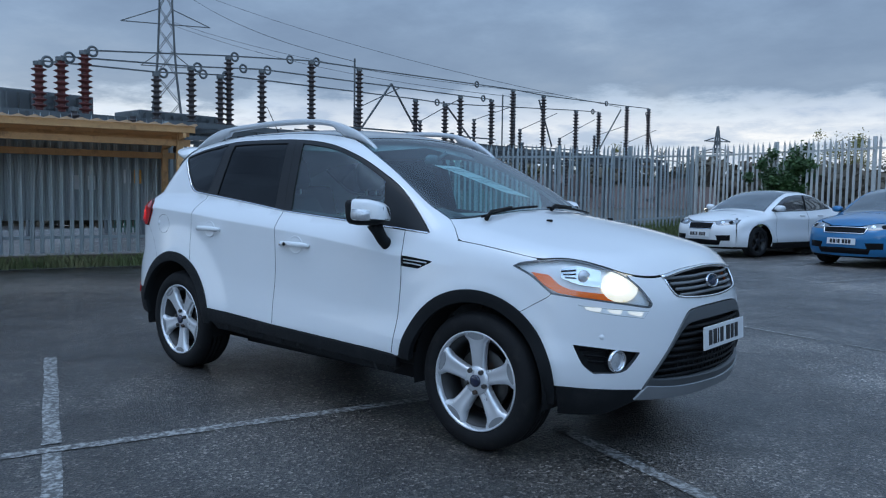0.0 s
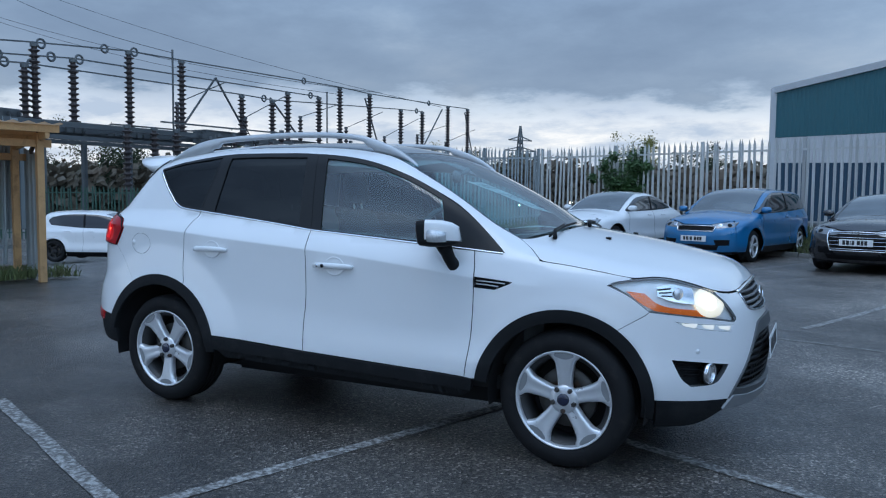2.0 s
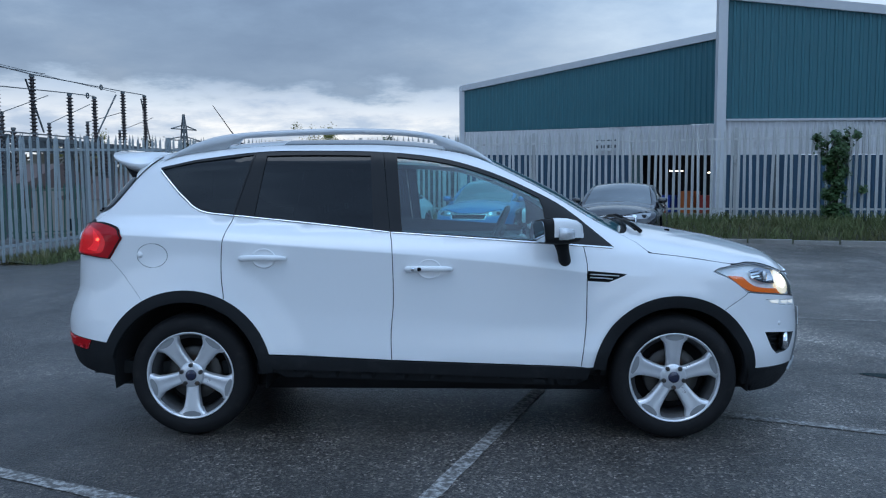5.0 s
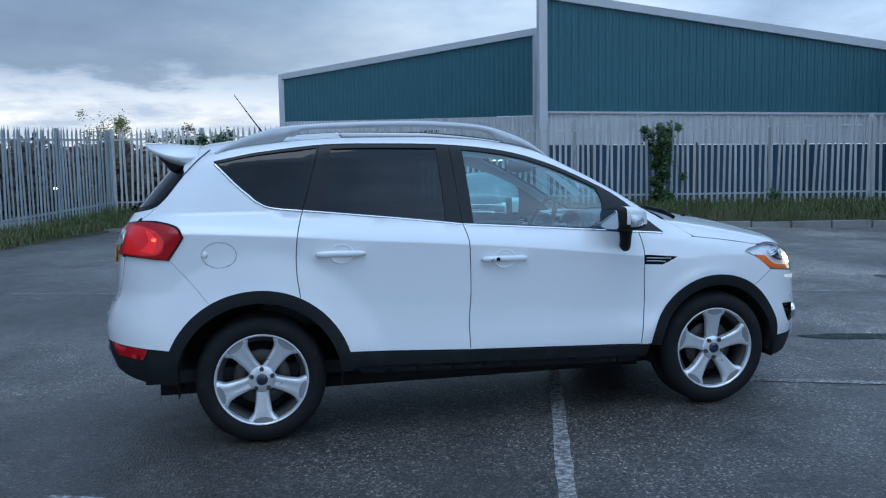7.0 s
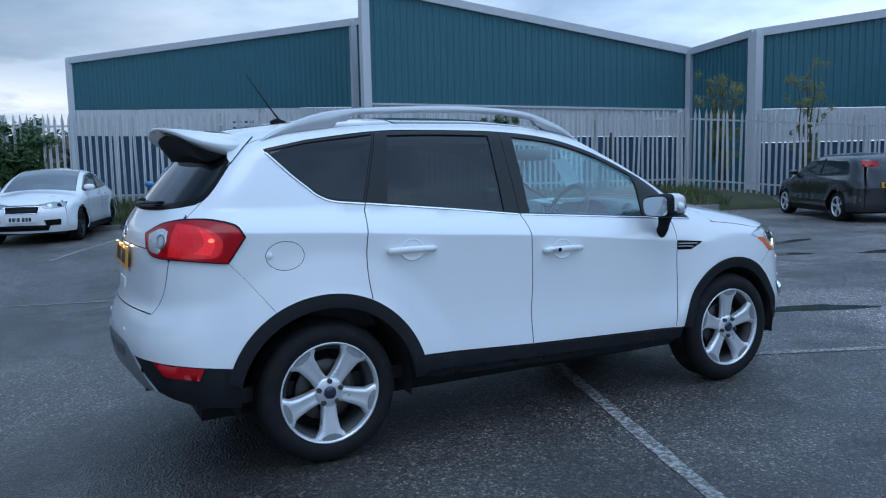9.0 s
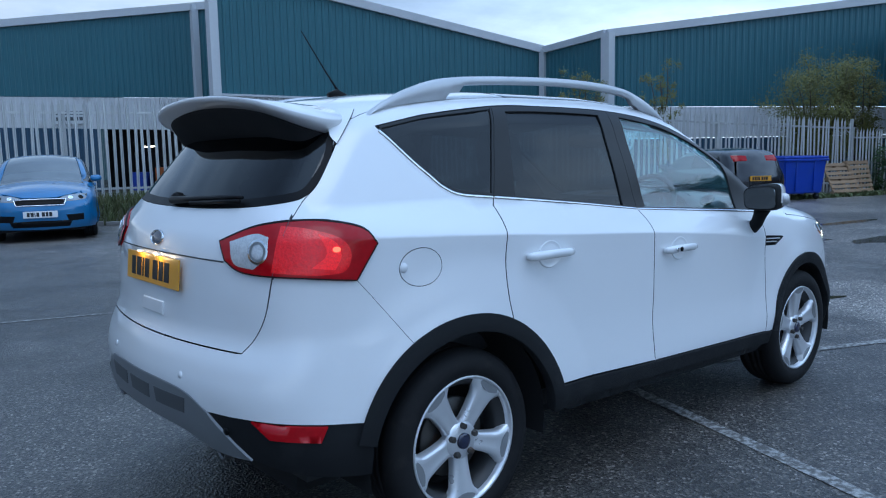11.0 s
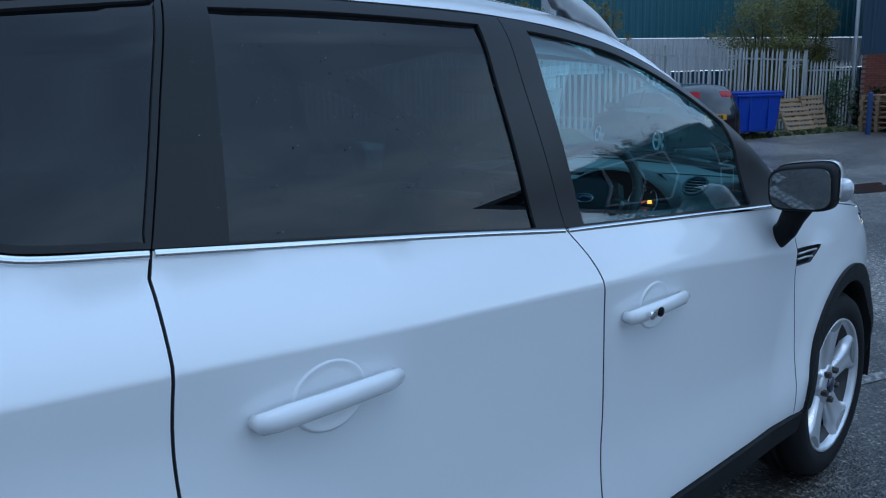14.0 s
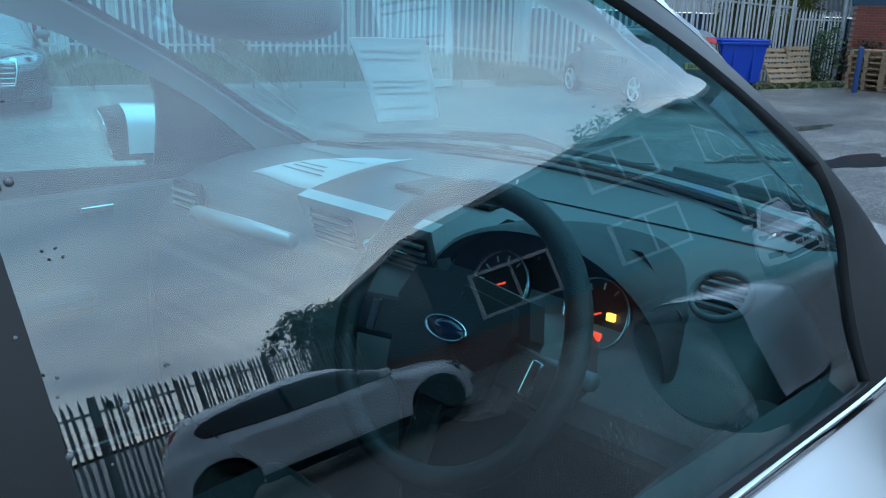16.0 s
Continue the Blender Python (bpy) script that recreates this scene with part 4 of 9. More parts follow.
def shrub(name, label, x, y, z, h, spread, n, mat, seed, stems=5, category="shrub", size=0.06, low=0.25):
    rnd = random.Random(seed)
    sh_ = thing(name, label, category)
    blobs = []
    for i in range(stems):
        a, l = rnd.uniform(0, 6.28), rnd.uniform(0.7, 1.0)
        pts = [(x + rnd.uniform(-0.1, 0.1), y + rnd.uniform(-0.1, 0.1), z)]
        for k in range(1, 6):
            t = k / 5
            pts.append((x + math.cos(a) * spread * t * 0.7 + rnd.uniform(-0.08, 0.08), y + math.sin(a) * spread * t * 0.7 + rnd.uniform(-0.08, 0.08), z + h * l * t))
            if t > low:
                blobs.append((*pts[-1], spread * rnd.uniform(0.25, 0.5)))
                for _ in range(2):
                    q = (pts[-1][0] + rnd.gauss(0, spread * 0.4), pts[-1][1] + rnd.gauss(0, spread * 0.4), pts[-1][2] + rnd.gauss(0, spread * 0.25))
                    blobs.append((*q, spread * 0.22))
        part("stem", tube(bmesh.new(), pts, [0.03 * h / 3 * (1 - 0.15 * k) for k in range(6)], 6), BARK, sh_, smooth=True)
    leaf_cloud("crown", blobs, n, mat, size, seed + 1, sh_)
    return sh_


def fence_point(t, o=0.0):
    c = np.array(CORNER[:2]) + d * Lv * t + nv * o
    return float(c[0]), float(c[1])


x, y = fence_point(0.135, -0.1)
shrub("ivy_bush", "dark green ivy bush grown through the palisade fence", x, y, 0.4, 2.1, 0.62, 16000, LEAF, 11, 8, size=0.05, low=0.02)
x, y = fence_point(0.735, 0.0)
shrub("ivy", "bright green ivy climbing the palisade fence", x, y, 0.4, 2.2, 0.40, 9000, LEAF, 12, 6, size=0.045, low=0.05)
x, y = fence_point(0.88, 0.1)
shrub("ivy", "small ivy sprig at the fence foot", x, y, 0.4, 0.5, 0.15, 300, LEAF, 13, 3, size=0.04, low=0.05)
shrub("birch_shrub", "straggling yellow-green shrub rising behind the fence", 16.0, 12.6, 0.1, 4.0, 0.55, 6000, LEAF2, 14, 6, size=0.032)
shrub("birch_shrub", "thin yellowing shrub against the warehouse wall", 18.6, 11.6, 0.1, 4.2, 0.5, 4200, LEAF2, 15, 5, size=0.032)
shrub("birch_tree", "bushy yellow-green birch behind the palisade fence", 24.4, 9.3, -0.1, 4.3, 1.4, 26000, LEAF2, 16, 11, "tree", 0.036)
shrub("birch_tree", "bushy yellow-green birch beside the brick wall", 26.3, 8.4, -0.2, 4.6, 1.0, 15000, LEAF2, 17, 9, "tree", 0.036)
shrub("ivy", "ivy and brambles hanging on the fence end", 24.2, 7.2, -0.3, 1.9, 0.5, 1600, LEAF, 18, 6, size=0.05, low=0.05)
shrub("bramble", "dark bramble bush beside the brick corner", 25.6, 6.7, -0.1, 1.2, 0.7, 1800, LEAF3, 19, 6, size=0.06, low=0.05)
shrub("autumn_tree", "small bare-topped autumn tree beyond the fence", -22.0, 104.0, -3.5, 13.5, 3.2, 7000, LEAF2, 20, 7, "tree", 0.13)
shrub("round_tree", "dark round tree beyond the fence", -14.0, 105.0, -3.5, 10.5, 3.5, 7000, LEAF3, 21, 6, "tree", 0.16)
for i, (tx, ty, th) in enumerate(((-60, 62, 8.5), (-55, 75, 8), (-70, 55, 9), (-48, 88, 8), (-40, 96, 8))):
    shrub("far_tree", "distant autumn tree behind the substation", tx, ty, -2, th, 4.0, 12000, LEAF2 if i % 2 else LEAF3, 30 + i, 6, "tree", 0.12)

# ---- bin, pallets, brick building ----
bm0 = Matrix.Translation((18.35, 7.15, 0)) @ pose(0, 0, 0, 0, 0, -27)
wb = thing("wheelie_bin", "large blue four-wheeled waste bin with a flat lid", "bin")
bm = bmesh.new()
lo_, hi_ = [(-0.60, -0.42), (0.60, -0.42), (0.60, 0.42), (-0.60, 0.42)], [(-0.67, -0.50), (0.67, -0.50), (0.67, 0.50), (-0.67, 0.50)]
a = [bm.verts.new((px_, py_, 0.18)) for px_, py_ in lo_]
b = [bm.verts.new((px_, py_, 1.10)) for px_, py_ in hi_]
for i in range(4):
    bm.faces.new((a[i], a[(i + 1) % 4], b[(i + 1) % 4], b[i]))
bm.faces.new(a[::-1])
bm.faces.new(b)
bmesh.ops.bevel(bm, geom=list(bm.edges), offset=0.035, segments=2, affect="EDGES")
bmesh.ops.transform(bm, matrix=bm0, verts=bm.verts)
part("body", bm, BIN, wb)
part("rim", box(bmesh.new(), -0.71, 0.71, -0.54, 0.54, 1.07, 1.13, 0.015, bm0), BIN, wb)
lid = part("lid", box(bmesh.new(), -0.70, 0.70, -0.53, 0.53, 1.135, 1.20, 0.025, bm0), BIN, wb)
for k in range(3):
    part("lid_rib", box(bmesh.new(), -0.5 + 0.45 * k, -0.40 + 0.45 * k, -0.5, 0.5, 1.195, 1.215, 0.006, bm0), BIN, lid)
for k in range(2):
    part("side_rib", box(bmesh.new(), -0.3 + 0.56 * k, -0.26 + 0.56 * k, -0.505, -0.44, 0.25, 1.07, 0.01, bm0), BIN, wb)
for sx in (-0.5, 0.5):
    for sy in (-0.32, 0.32):
        part("castor", lathe(bmesh.new(), [(0.0, -0.025), (0.09, -0.025), (0.10, 0), (0.09, 0.025), (0.0, 0.025)], 18, bm0 @ Matrix.Translation((sx, sy, 0.10)) @ pose(0, 0, 0, 90, 0, 0)), RUBBER, wb, smooth=True)
        part("castor_fork", box(bmesh.new(), sx - 0.03, sx + 0.03, sy - 0.045, sy + 0.045, 0.10, 0.20, 0, bm0), STEEL, wb)


def pallet(m, label):
    pl = thing("pallet", label, "pallet", m, "stacked wooden pallets")
    for k in range(7):
        boxed("deck_board", 0, 1.2, 0.02 + 0.145 * k, 0.115 + 0.145 * k, 0.118, 0.138, PALLETWOOD, pl, 0.003)
    for k in range(3):
        boxed("bottom_board", 0, 1.2, 0.0 + 0.45 * k, 0.10 + 0.45 * k, 0.0, 0.020, PALLETWOOD, pl, 0.003)
        boxed("cross_board", 0.0 + 0.55 * k, 0.10 + 0.55 * k, 0, 1.0, 0.098, 0.118, PALLETWOOD, pl, 0.003)
        for j in range(3):
            boxed("block", 0.0 + 0.55 * k, 0.10 + 0.55 * k, 0.0 + 0.45 * j, 0.10 + 0.45 * j, 0.020, 0.098, PALLETWOOD, pl)
    return pl


pallet(Matrix.Translation((20.35, 6.95, 0.02)) @ pose(0, 0, 0, 0, 0, -15) @ pose(0, 0, 0, 62, 0, 0), "weathered wooden pallet leaning against the fence")
pallet(Matrix.Translation((21.35, 6.85, 0.02)) @ pose(0, 0, 0, 0, 0, -15) @ pose(0, 0, 0, 76, 0, 8), "weathered wooden pallet leaning beside another pallet")
for k in range(7):
    pallet(Matrix.Translation((21.6, 4.6, 0.01 + 0.142 * k)) @ pose(0, 0, 0, 0, 0, -20 + (k % 3) * 2), "weathered wooden pallet in a stack by the brick wall")
pallet(Matrix.Translation((21.3, 4.2, 0.02)) @ pose(0, 0, 0, 0, 0, -75) @ pose(0, 0, 0, 80, 0, 0), "weathered wooden pallet leaning on the pallet stack")
pole = thing("bollard", "blue painted steel bollard beside the stacked pallets", "bollard", Matrix.Translation((20.75, 4.95, 0)))
part("shaft", lathe(bmesh.new(), [(0.065, 0), (0.065, 1.05), (0.05, 1.09), (0, 1.10)], 20), material("blue_bollard_paint", (0.015, 0.05, 0.16), 0.5), pole, smooth=True)
tufts("litter", 1500, lambda r: (lambda t: (16.5 + 6.5 * t + r.uniform(-0.3, 0.3), 8.0 - 2.0 * t + r.uniform(-0.5, 0.3), 0.0))(r.random()), GRASSY, 0.03, 0.14, "dead leaves and weeds along the fence foot", 8, 0.9, 0.03)

brickb = thing("brick_building", "red brick building with dark blue cladding above", "building")
BM = Matrix.Translation((25.3, 6.65, -0.1)) @ pose(0, 0, 0, 0, 0, -75)
part("wall", box(bmesh.new(), 0.0, 12, 0.06, 6, 0, 2.3, 0, BM), MORTAR, brickb)
part("rain_pipe", tube(bmesh.new(), [BM @ Vector((-0.22, 0.12, 0)), BM @ Vector((-0.22, 0.12, 6.1))], 0.06, 10), FLASH, brickb, "pale rain pipe", True)
part("cladding_backing", box(bmesh.new(), -0.06, 12, 0.02, 6, 2.3, 6.2, 0, BM), TEAL2, brickb)
for k in range(46):
    part("cladding_rib", box(bmesh.new(), -0.05 + 0.26 * k, 0.03 + 0.26 * k, -0.02, 0.03, 2.3, 6.2, 0, BM), TEAL2, brickb)
brick_me = bpy.data.meshes.new("brick")
tmp = box(bmesh.new(), 0, 0.215, -0.012, 0.055, 0, 0.065, 0.004)
tmp.to_mesh(brick_me)
tmp.free()
brick_me.materials.append(BRICK)
for r in range(30):
    for c_ in range(9):
        ob = new("brick", brick_me)
        ob.parent = brickb
        ob.matrix_basis = BM @ Matrix.Translation((0.0 + 0.225 * c_ + (0.11 if r % 2 else 0), 0.06, 0.005 + 0.075 * r))

# ---- timber shelter ----
shel = thing("timber_shelter", "open timber shelter with a corrugated lean-to roof", "shelter")
SM = Matrix.Translation((-7.72, 3.15, 0)) @ pose(0, 0, 0, 0, 0, 252.5)
# local x runs along the front, local y points to the car
for u in (0.12, 3.4, 6.6):
    part("front_post", box(bmesh.new(), u - 0.05, u + 0.05, -0.33, -0.23, 0, 2.22, 0.006, SM), TIMBER, shel)
    part("back_post", box(bmesh.new(), u - 0.05, u + 0.05, -1.45, -1.35, 0, 2.02, 0.006, SM), TIMBER, shel)
    part("rafter", box(bmesh.new(), u - 0.025, u + 0.025, -1.55, 0.05, -0.06, 0.06, 0.004, SM @ Matrix.Translation((0, 0, 2.19)) @ pose(0, 0, 0, 5, 0, 0)), TIMBER, shel)
    part("knee_brace", box(bmesh.new(), u - 0.02, u + 0.02, -0.05, 0.42, -0.035, 0.035, 0.004, SM @ Matrix.Translation((0, -0.62, 1.98)) @ pose(0, 0, 0, 38, 0, 0)), BARK, shel)
for yy, zz in ((-0.30, 2.07), (-1.42, 1.90), (0.03, 2.27), (-0.36, 2.235), (-0.75, 2.20), (-1.12, 2.17), (-1.48, 2.14)):
    part("purlin", box(bmesh.new(), -0.05, 7.2, yy - 0.03, yy + 0.03, zz - 0.055, zz + 0.055, 0.005, SM), TIMBER, shel)
v, f = [], []
for i in range(141):
    for yy, zz in ((0.14, 2.345), (-1.60, 2.19)):
        p_ = SM @ Vector((-0.08 + 7.3 * i / 140, yy, zz + 0.018 * math.sin(i * math.pi / 2 * 0.999)))
        v.append(tuple(p_))
    if i:
        f.append((2 * i - 2, 2 * i - 1, 2 * i + 1, 2 * i))
ROOFSHEET = material("translucent_brown_roof_sheet", (0.12, 0.05, 0.045), 0.4, vary=0.2, size=2)
_t = ROOFSHEET.node_tree
_tr, _mx = _t.nodes.new("ShaderNodeBsdfTranslucent"), _t.nodes.new("ShaderNodeMixShader")
_tr.inputs[0].default_value, _mx.inputs[0].default_value = (0.50, 0.33, 0.20, 1), 0.65
_t.links.new(_t.nodes["Principled BSDF"].outputs[0], _mx.inputs[1])
_t.links.new(_tr.outputs[0], _mx.inputs[2])
_t.links.new(_mx.outputs[0], _t.nodes["Material Output"].inputs[0])
mesh("roof_sheet", v, f, ROOFSHEET, shel, "brown corrugated roof sheet")
sheets = thing("sheet_screen", "grey corrugated metal sheets fixed behind the timber shelter", "screen")
corr_a, corr_b = SM @ Vector((-0.1, -1.62, 0)), SM @ Vector((7.6, -1.62, 0))
corrugated("sheet", (corr_a.x, corr_a.y), (corr_b.x, corr_b.y), 0.75, 2.16, 2.16, GALVD, sheets, pitch=0.15, deep=0.02)
bl, b0 = SM @ Vector((-0.05, -1.5, 0)), SM @ Vector((-0.05, -0.95, 0))
corrugated("return_sheet", (b0.x, b0.y), (bl.x, bl.y), 0.10, 1.95, 2.05, GALVD, sheets, pitch=0.15, deep=0.02)
low_wall = boxed("low_wall", -0.2, 8, -1.75, -1.55, -0.1, 0.16, BARK, None, 0.02, m=SM)
tagged(low_wall, "low dark sleeper edging below the fence", "edging")
notice = thing("notice", "small yellow and white notices fixed to the steel fence", "sign")
for u, z, c in ((0.55, 1.52, PLATEY), (1.55, 1.40, SIGNBOARD), (1.30, 1.40, SIGNBOARD), (0.72, 1.52, SIGNBOARD)):
    part("board", box(bmesh.new(), u - 0.06, u + 0.06, -1.56, -1.545, z - 0.12, z + 0.12, 0.002, SM), c, notice)

# ---- substation ----
sub = thing("substation_deck", "steel switchgear deck of an electrical substation", "substation")
for z, w in ((4.35, 0.26), (3.75, 0.20)):
    for xx in (-29.2, -32.5):
        bar("beam", (xx, 8.0, z), (xx, 68.0, z + 0.6), w, 0.25, STEEL, sub)
for k in range(13):
    yy = 9.0 + 4.8 * k
    for xx in (-29.2, -32.5):
        bar("column", (xx, yy, -2.2), (xx, yy, 4.4 + 0.01 * (yy - 8)), 0.22, 0.22, STEEL, sub)
    bar("cross_beam", (-28.8, yy, 4.3 + 0.01 * (yy - 8)), (-33.0, yy, 4.3 + 0.01 * (yy - 8)), 0.2, 0.2, STEEL, sub)
for (ya, yb, za, zb, xx) in ((9, 13, 4.3, 5.6, -33), (15.5, 20.0, 4.3, 5.3, -33.5), (22, 30, 4.3, 4.9, -33.5)):
    tb = thing("transformer", "dark grey electrical transformer on the steel deck", "transformer")
    part("tank", box(bmesh.new(), xx - 1.6, xx + 1.0, ya, yb, za, zb, 0.06), STEEL, tb)
    for k in range(int((yb - ya) / 0.5)):
        part("cooling_fin", box(bmesh.new(), xx + 1.0, xx + 1.25, ya + 0.2 + 0.5 * k, ya + 0.26 + 0.5 * k, za + 0.1, zb - 0.15), STEEL, tb)


def insulator(x, y, z0, z1, mat, r=0.20):
    it = thing("insulator", "ribbed brown ceramic post insulator on the substation deck", "insulator", Matrix.Translation((x, y, z0)), "post insulators")
    h = z1 - z0
    prof, n = [], max(6, int(h / 0.24))
    for k in range(n):
        a, b_ = h * k / n, h * (k + 1) / n
        prof += [(r * 0.50, a), (r, a + (b_ - a) * 0.30), (r * 0.95, a + (b_ - a) * 0.42), (r * 0.50, a + (b_ - a) * 0.60)]
    prof.append((r * 0.5, h))
    part("ribbed_body", lathe(bmesh.new(), prof, 10), mat, it, smooth=True)
    part("end_cap", lathe(bmesh.new(), [(0, h), (r * 0.7, h), (r * 0.7, h + 0.16), (0, h + 0.18)], 10), STEEL, it)
    return it


CHAINS = (((11.7, 7.2), (18.9, 8.0), (24.2, 8.5), (27.8, 8.6), (43.3, 9.1), (47.4, 9.1), (61.2, 9.6), (65.6, 9.8)),
          ((10.7, 6.8), (16.8, 7.2), (20.9, 7.6), (37.2, 8.0), (40.7, 8.1)),
          ((9.8, 6.5), (15.0, 6.7), (18.4, 7.0), (32.7, 7.3), (35.6, 7.3), (52.3, 8.4), (56.1, 8.6)))
for ch in CHAINS:
    for i, (yy, zt) in enumerate(ch):
        red = yy < 12
        insulator(-30.0, yy, 4.45 if red else 4.5 + 0.01 * (yy - 8), zt - 0.1, REDCERAMIC if red else CERAMIC, 0.31 if red else 0.26)
    for (ya, za), (yb, zb) in zip(ch, ch[1:]):
        bb = bar("busbar", (-30.0, ya, za + 0.1), (-30.0, yb, zb + 0.1), 0.065, 0.065, STEEL, None)
        tagged(bb, "grey tubular busbar joining two insulators", "busbar", "busbars")
    for yy, zt in ch[:3]:
        cr = part("corona_ring", tube(bmesh.new(), [(-30.0, yy + 0.35 + 0.20 * math.cos(a_), zt + 0.1 + 0.20 * math.sin(a_)) for a_ in np.linspace(0, 2 * math.pi, 21)], 0.055, 6, False), STEEL, None, smooth=True)
        tagged(cr, "round grey corona ring at the busbar end", "corona ring", "corona rings")
    for (ya, za), (yb, zb) in list(zip(ch, ch[1:]))[1::2]:
        ym, zm = ya + 0.72 * (yb - ya), za + 0.72 * (zb - za) + 0.1
        cr = part("corona_ring", tube(bmesh.new(), [(-30.0, ym + 0.19 * math.cos(a_), zm + 0.19 * math.sin(a_)) for a_ in np.linspace(0, 2 * math.pi, 21)], 0.055, 6, False), STEEL, None, smooth=True)
        tagged(cr, "round grey corona ring on the busbar", "corona ring", "corona rings")
for k, yy in enumerate((31.0, 34.0, 39.0, 42.0, 45.5, 50.0)):
    insulator(-33.5, yy, 2.85, 5.2, CERAMIC, 0.2)
for k, yy in enumerate((10.5, 13.0, 22.6, 24.3, 25.8, 29.0, 33.5, 36.0)):
    insulator(-28.4, yy, 1.4, 4.5, CERAMIC, 0.26)
for (ya, za, yb, zb) in ((28.5, 5.3, 31.0, 8.2), (33.5, 5.3, 31.0, 8.2), (49.5, 5.4, 47.5, 8.9), (57.0, 5.4, 61.0, 9.4), (39.0, 5.3, 36.0, 7.6), (68.0, 5.4, 66.0, 9.6)):
    tagged(bar("brace", (-30.5, ya, za), (-30.5, yb, zb), 0.09, 0.09, STEEL, None), "slanting grey steel brace on the deck", "brace", "deck braces")
for yy, h in ((33.0, 10.6), (52.0, 10.2), (50.2, 10.0)):
    tagged(bar("mast", (-36.0, yy, 0), (-36.0, yy, h), 0.09, 0.09, STEEL, None), "slim grey lightning mast", "mast", "lightning masts")


def pylon(x, y, z, h, w, label, thick=0.16):
    py = thing("pylon", label, "pylon", Matrix.Translation((x, y, z)) @ pose(0, 0, 0, 0, 0, -30))
    lv = [(0, 1.0), (0.14, 0.76), (0.26, 0.58), (0.36, 0.44), (0.44, 0.34), (0.51, 0.28), (0.57, 0.25), (0.63, 0.22), (0.70, 0.20), (0.77, 0.17), (0.85, 0.14), (1.0, 0.03)]
    cs = [(-1, -1), (1, -1), (1, 1), (-1, 1)]
    for (a_, ra), (b_, rb_) in zip(lv, lv[1:]):
        for i, (sx, sy) in enumerate(cs):
            bar("leg", (sx * w * ra, sy * w * ra, h * a_), (sx * w * rb_, sy * w * rb_, h * b_), thick, thick, STEEL, py)
            tx_, ty_ = cs[(i + 1) % 4]
            bar("lattice", (sx * w * ra, sy * w * ra, h * a_), (tx_ * w * rb_, ty_ * w * rb_, h * b_), thick * 0.5, thick * 0.5, STEEL, py)
            bar("lattice", (tx_ * w * ra, ty_ * w * ra, h * a_), (sx * w * rb_, sy * w * rb_, h * b_), thick * 0.5, thick * 0.5, STEEL, py)
    for zz, l in ((0.465, 0.85), (0.585, 1.5), (0.705, 1.9), (0.83, 1.4)):
        for s_ in (-1, 1):
            for dz_ in (0, 0.045):
                bar("arm", (0, s_ * w * 0.15, h * (zz + dz_)), (0, s_ * w * l, h * zz), thick * 0.7, thick * 0.7, STEEL, py)
    return py


for k, yy in enumerate(np.linspace(27.0, 66.0, 14)):
    insulator(-27.2 - (k % 2), yy, 2.2, 4.2 + 0.4 * (k % 3), CERAMIC, 0.2)
    if k % 2:
        insulator(-32.6, yy, 4.5, 6.3 + 0.3 * (k % 3), CERAMIC, 0.2)
        tagged(bar("dropper", (-32.6, yy, 6.4 + 0.3 * (k % 3)), (-30.0, yy + 1.4, 8.0), 0.05, 0.05, STEEL, None), "thin grey conductor sloping down to an insulator", "conductor", "droppers")
for ya, yb, z_ in ((24.0, 38.0, 4.9), (40.0, 52.0, 4.8), (54.0, 67.0, 4.7)):
    for xx in (-27.6, -31.2):
        tagged(bar("busbar", (xx, ya, z_), (xx, yb, z_ + 0.2), 0.08, 0.08, STEEL, None), "low grey tubular busbar over the deck", "busbar", "busbars")
for ya, yb in ((30.5, 33.5), (39.0, 44.0), (48.0, 51.0), (57.5, 62.0)):
    bx = thing("switch_cabinet", "grey steel switchgear cabinet on the substation deck", "cabinet", group="switchgear cabinets")
    part("housing", box(bmesh.new(), -31.9, -30.8, ya, yb, 4.35, 5.0 + 0.1 * (ya % 3), 0.03), STEEL, bx)
    part("lid", box(bmesh.new(), -31.95, -30.75, ya - 0.05, yb + 0.05, 5.0 + 0.1 * (ya % 3), 5.08 + 0.1 * (ya % 3), 0.02), STEEL, bx)
pylon(-91.8, 51.0, -3.5, 46.0, 3.7, "tall grey lattice electricity pylon", 0.17)
pylon(-145.0, 380.0, -6, 44, 5.5, "distant grey lattice electricity pylon", 0.7)
for k, (z_, xe, ye, ze) in enumerate(((24.0, -30.5, 50.0, 9.6), (29.0, -30.5, 61.0, 9.6), (29.2, -36.0, 33.0, 10.4), (23.6, -36.0, 52.0, 10.0))):
    cu = tube(bmesh.new(), [(-91.8 + (xe + 91.8) * t, 51 + (ye - 51) * t, z_ + (ze - z_) * t - 5 * t * (1 - t)) for t in np.linspace(0, 1, 14)], 0.03, 4)
    tagged(part("power_line", cu, STEEL, None), "thin dark overhead power line", "power line", "overhead lines")

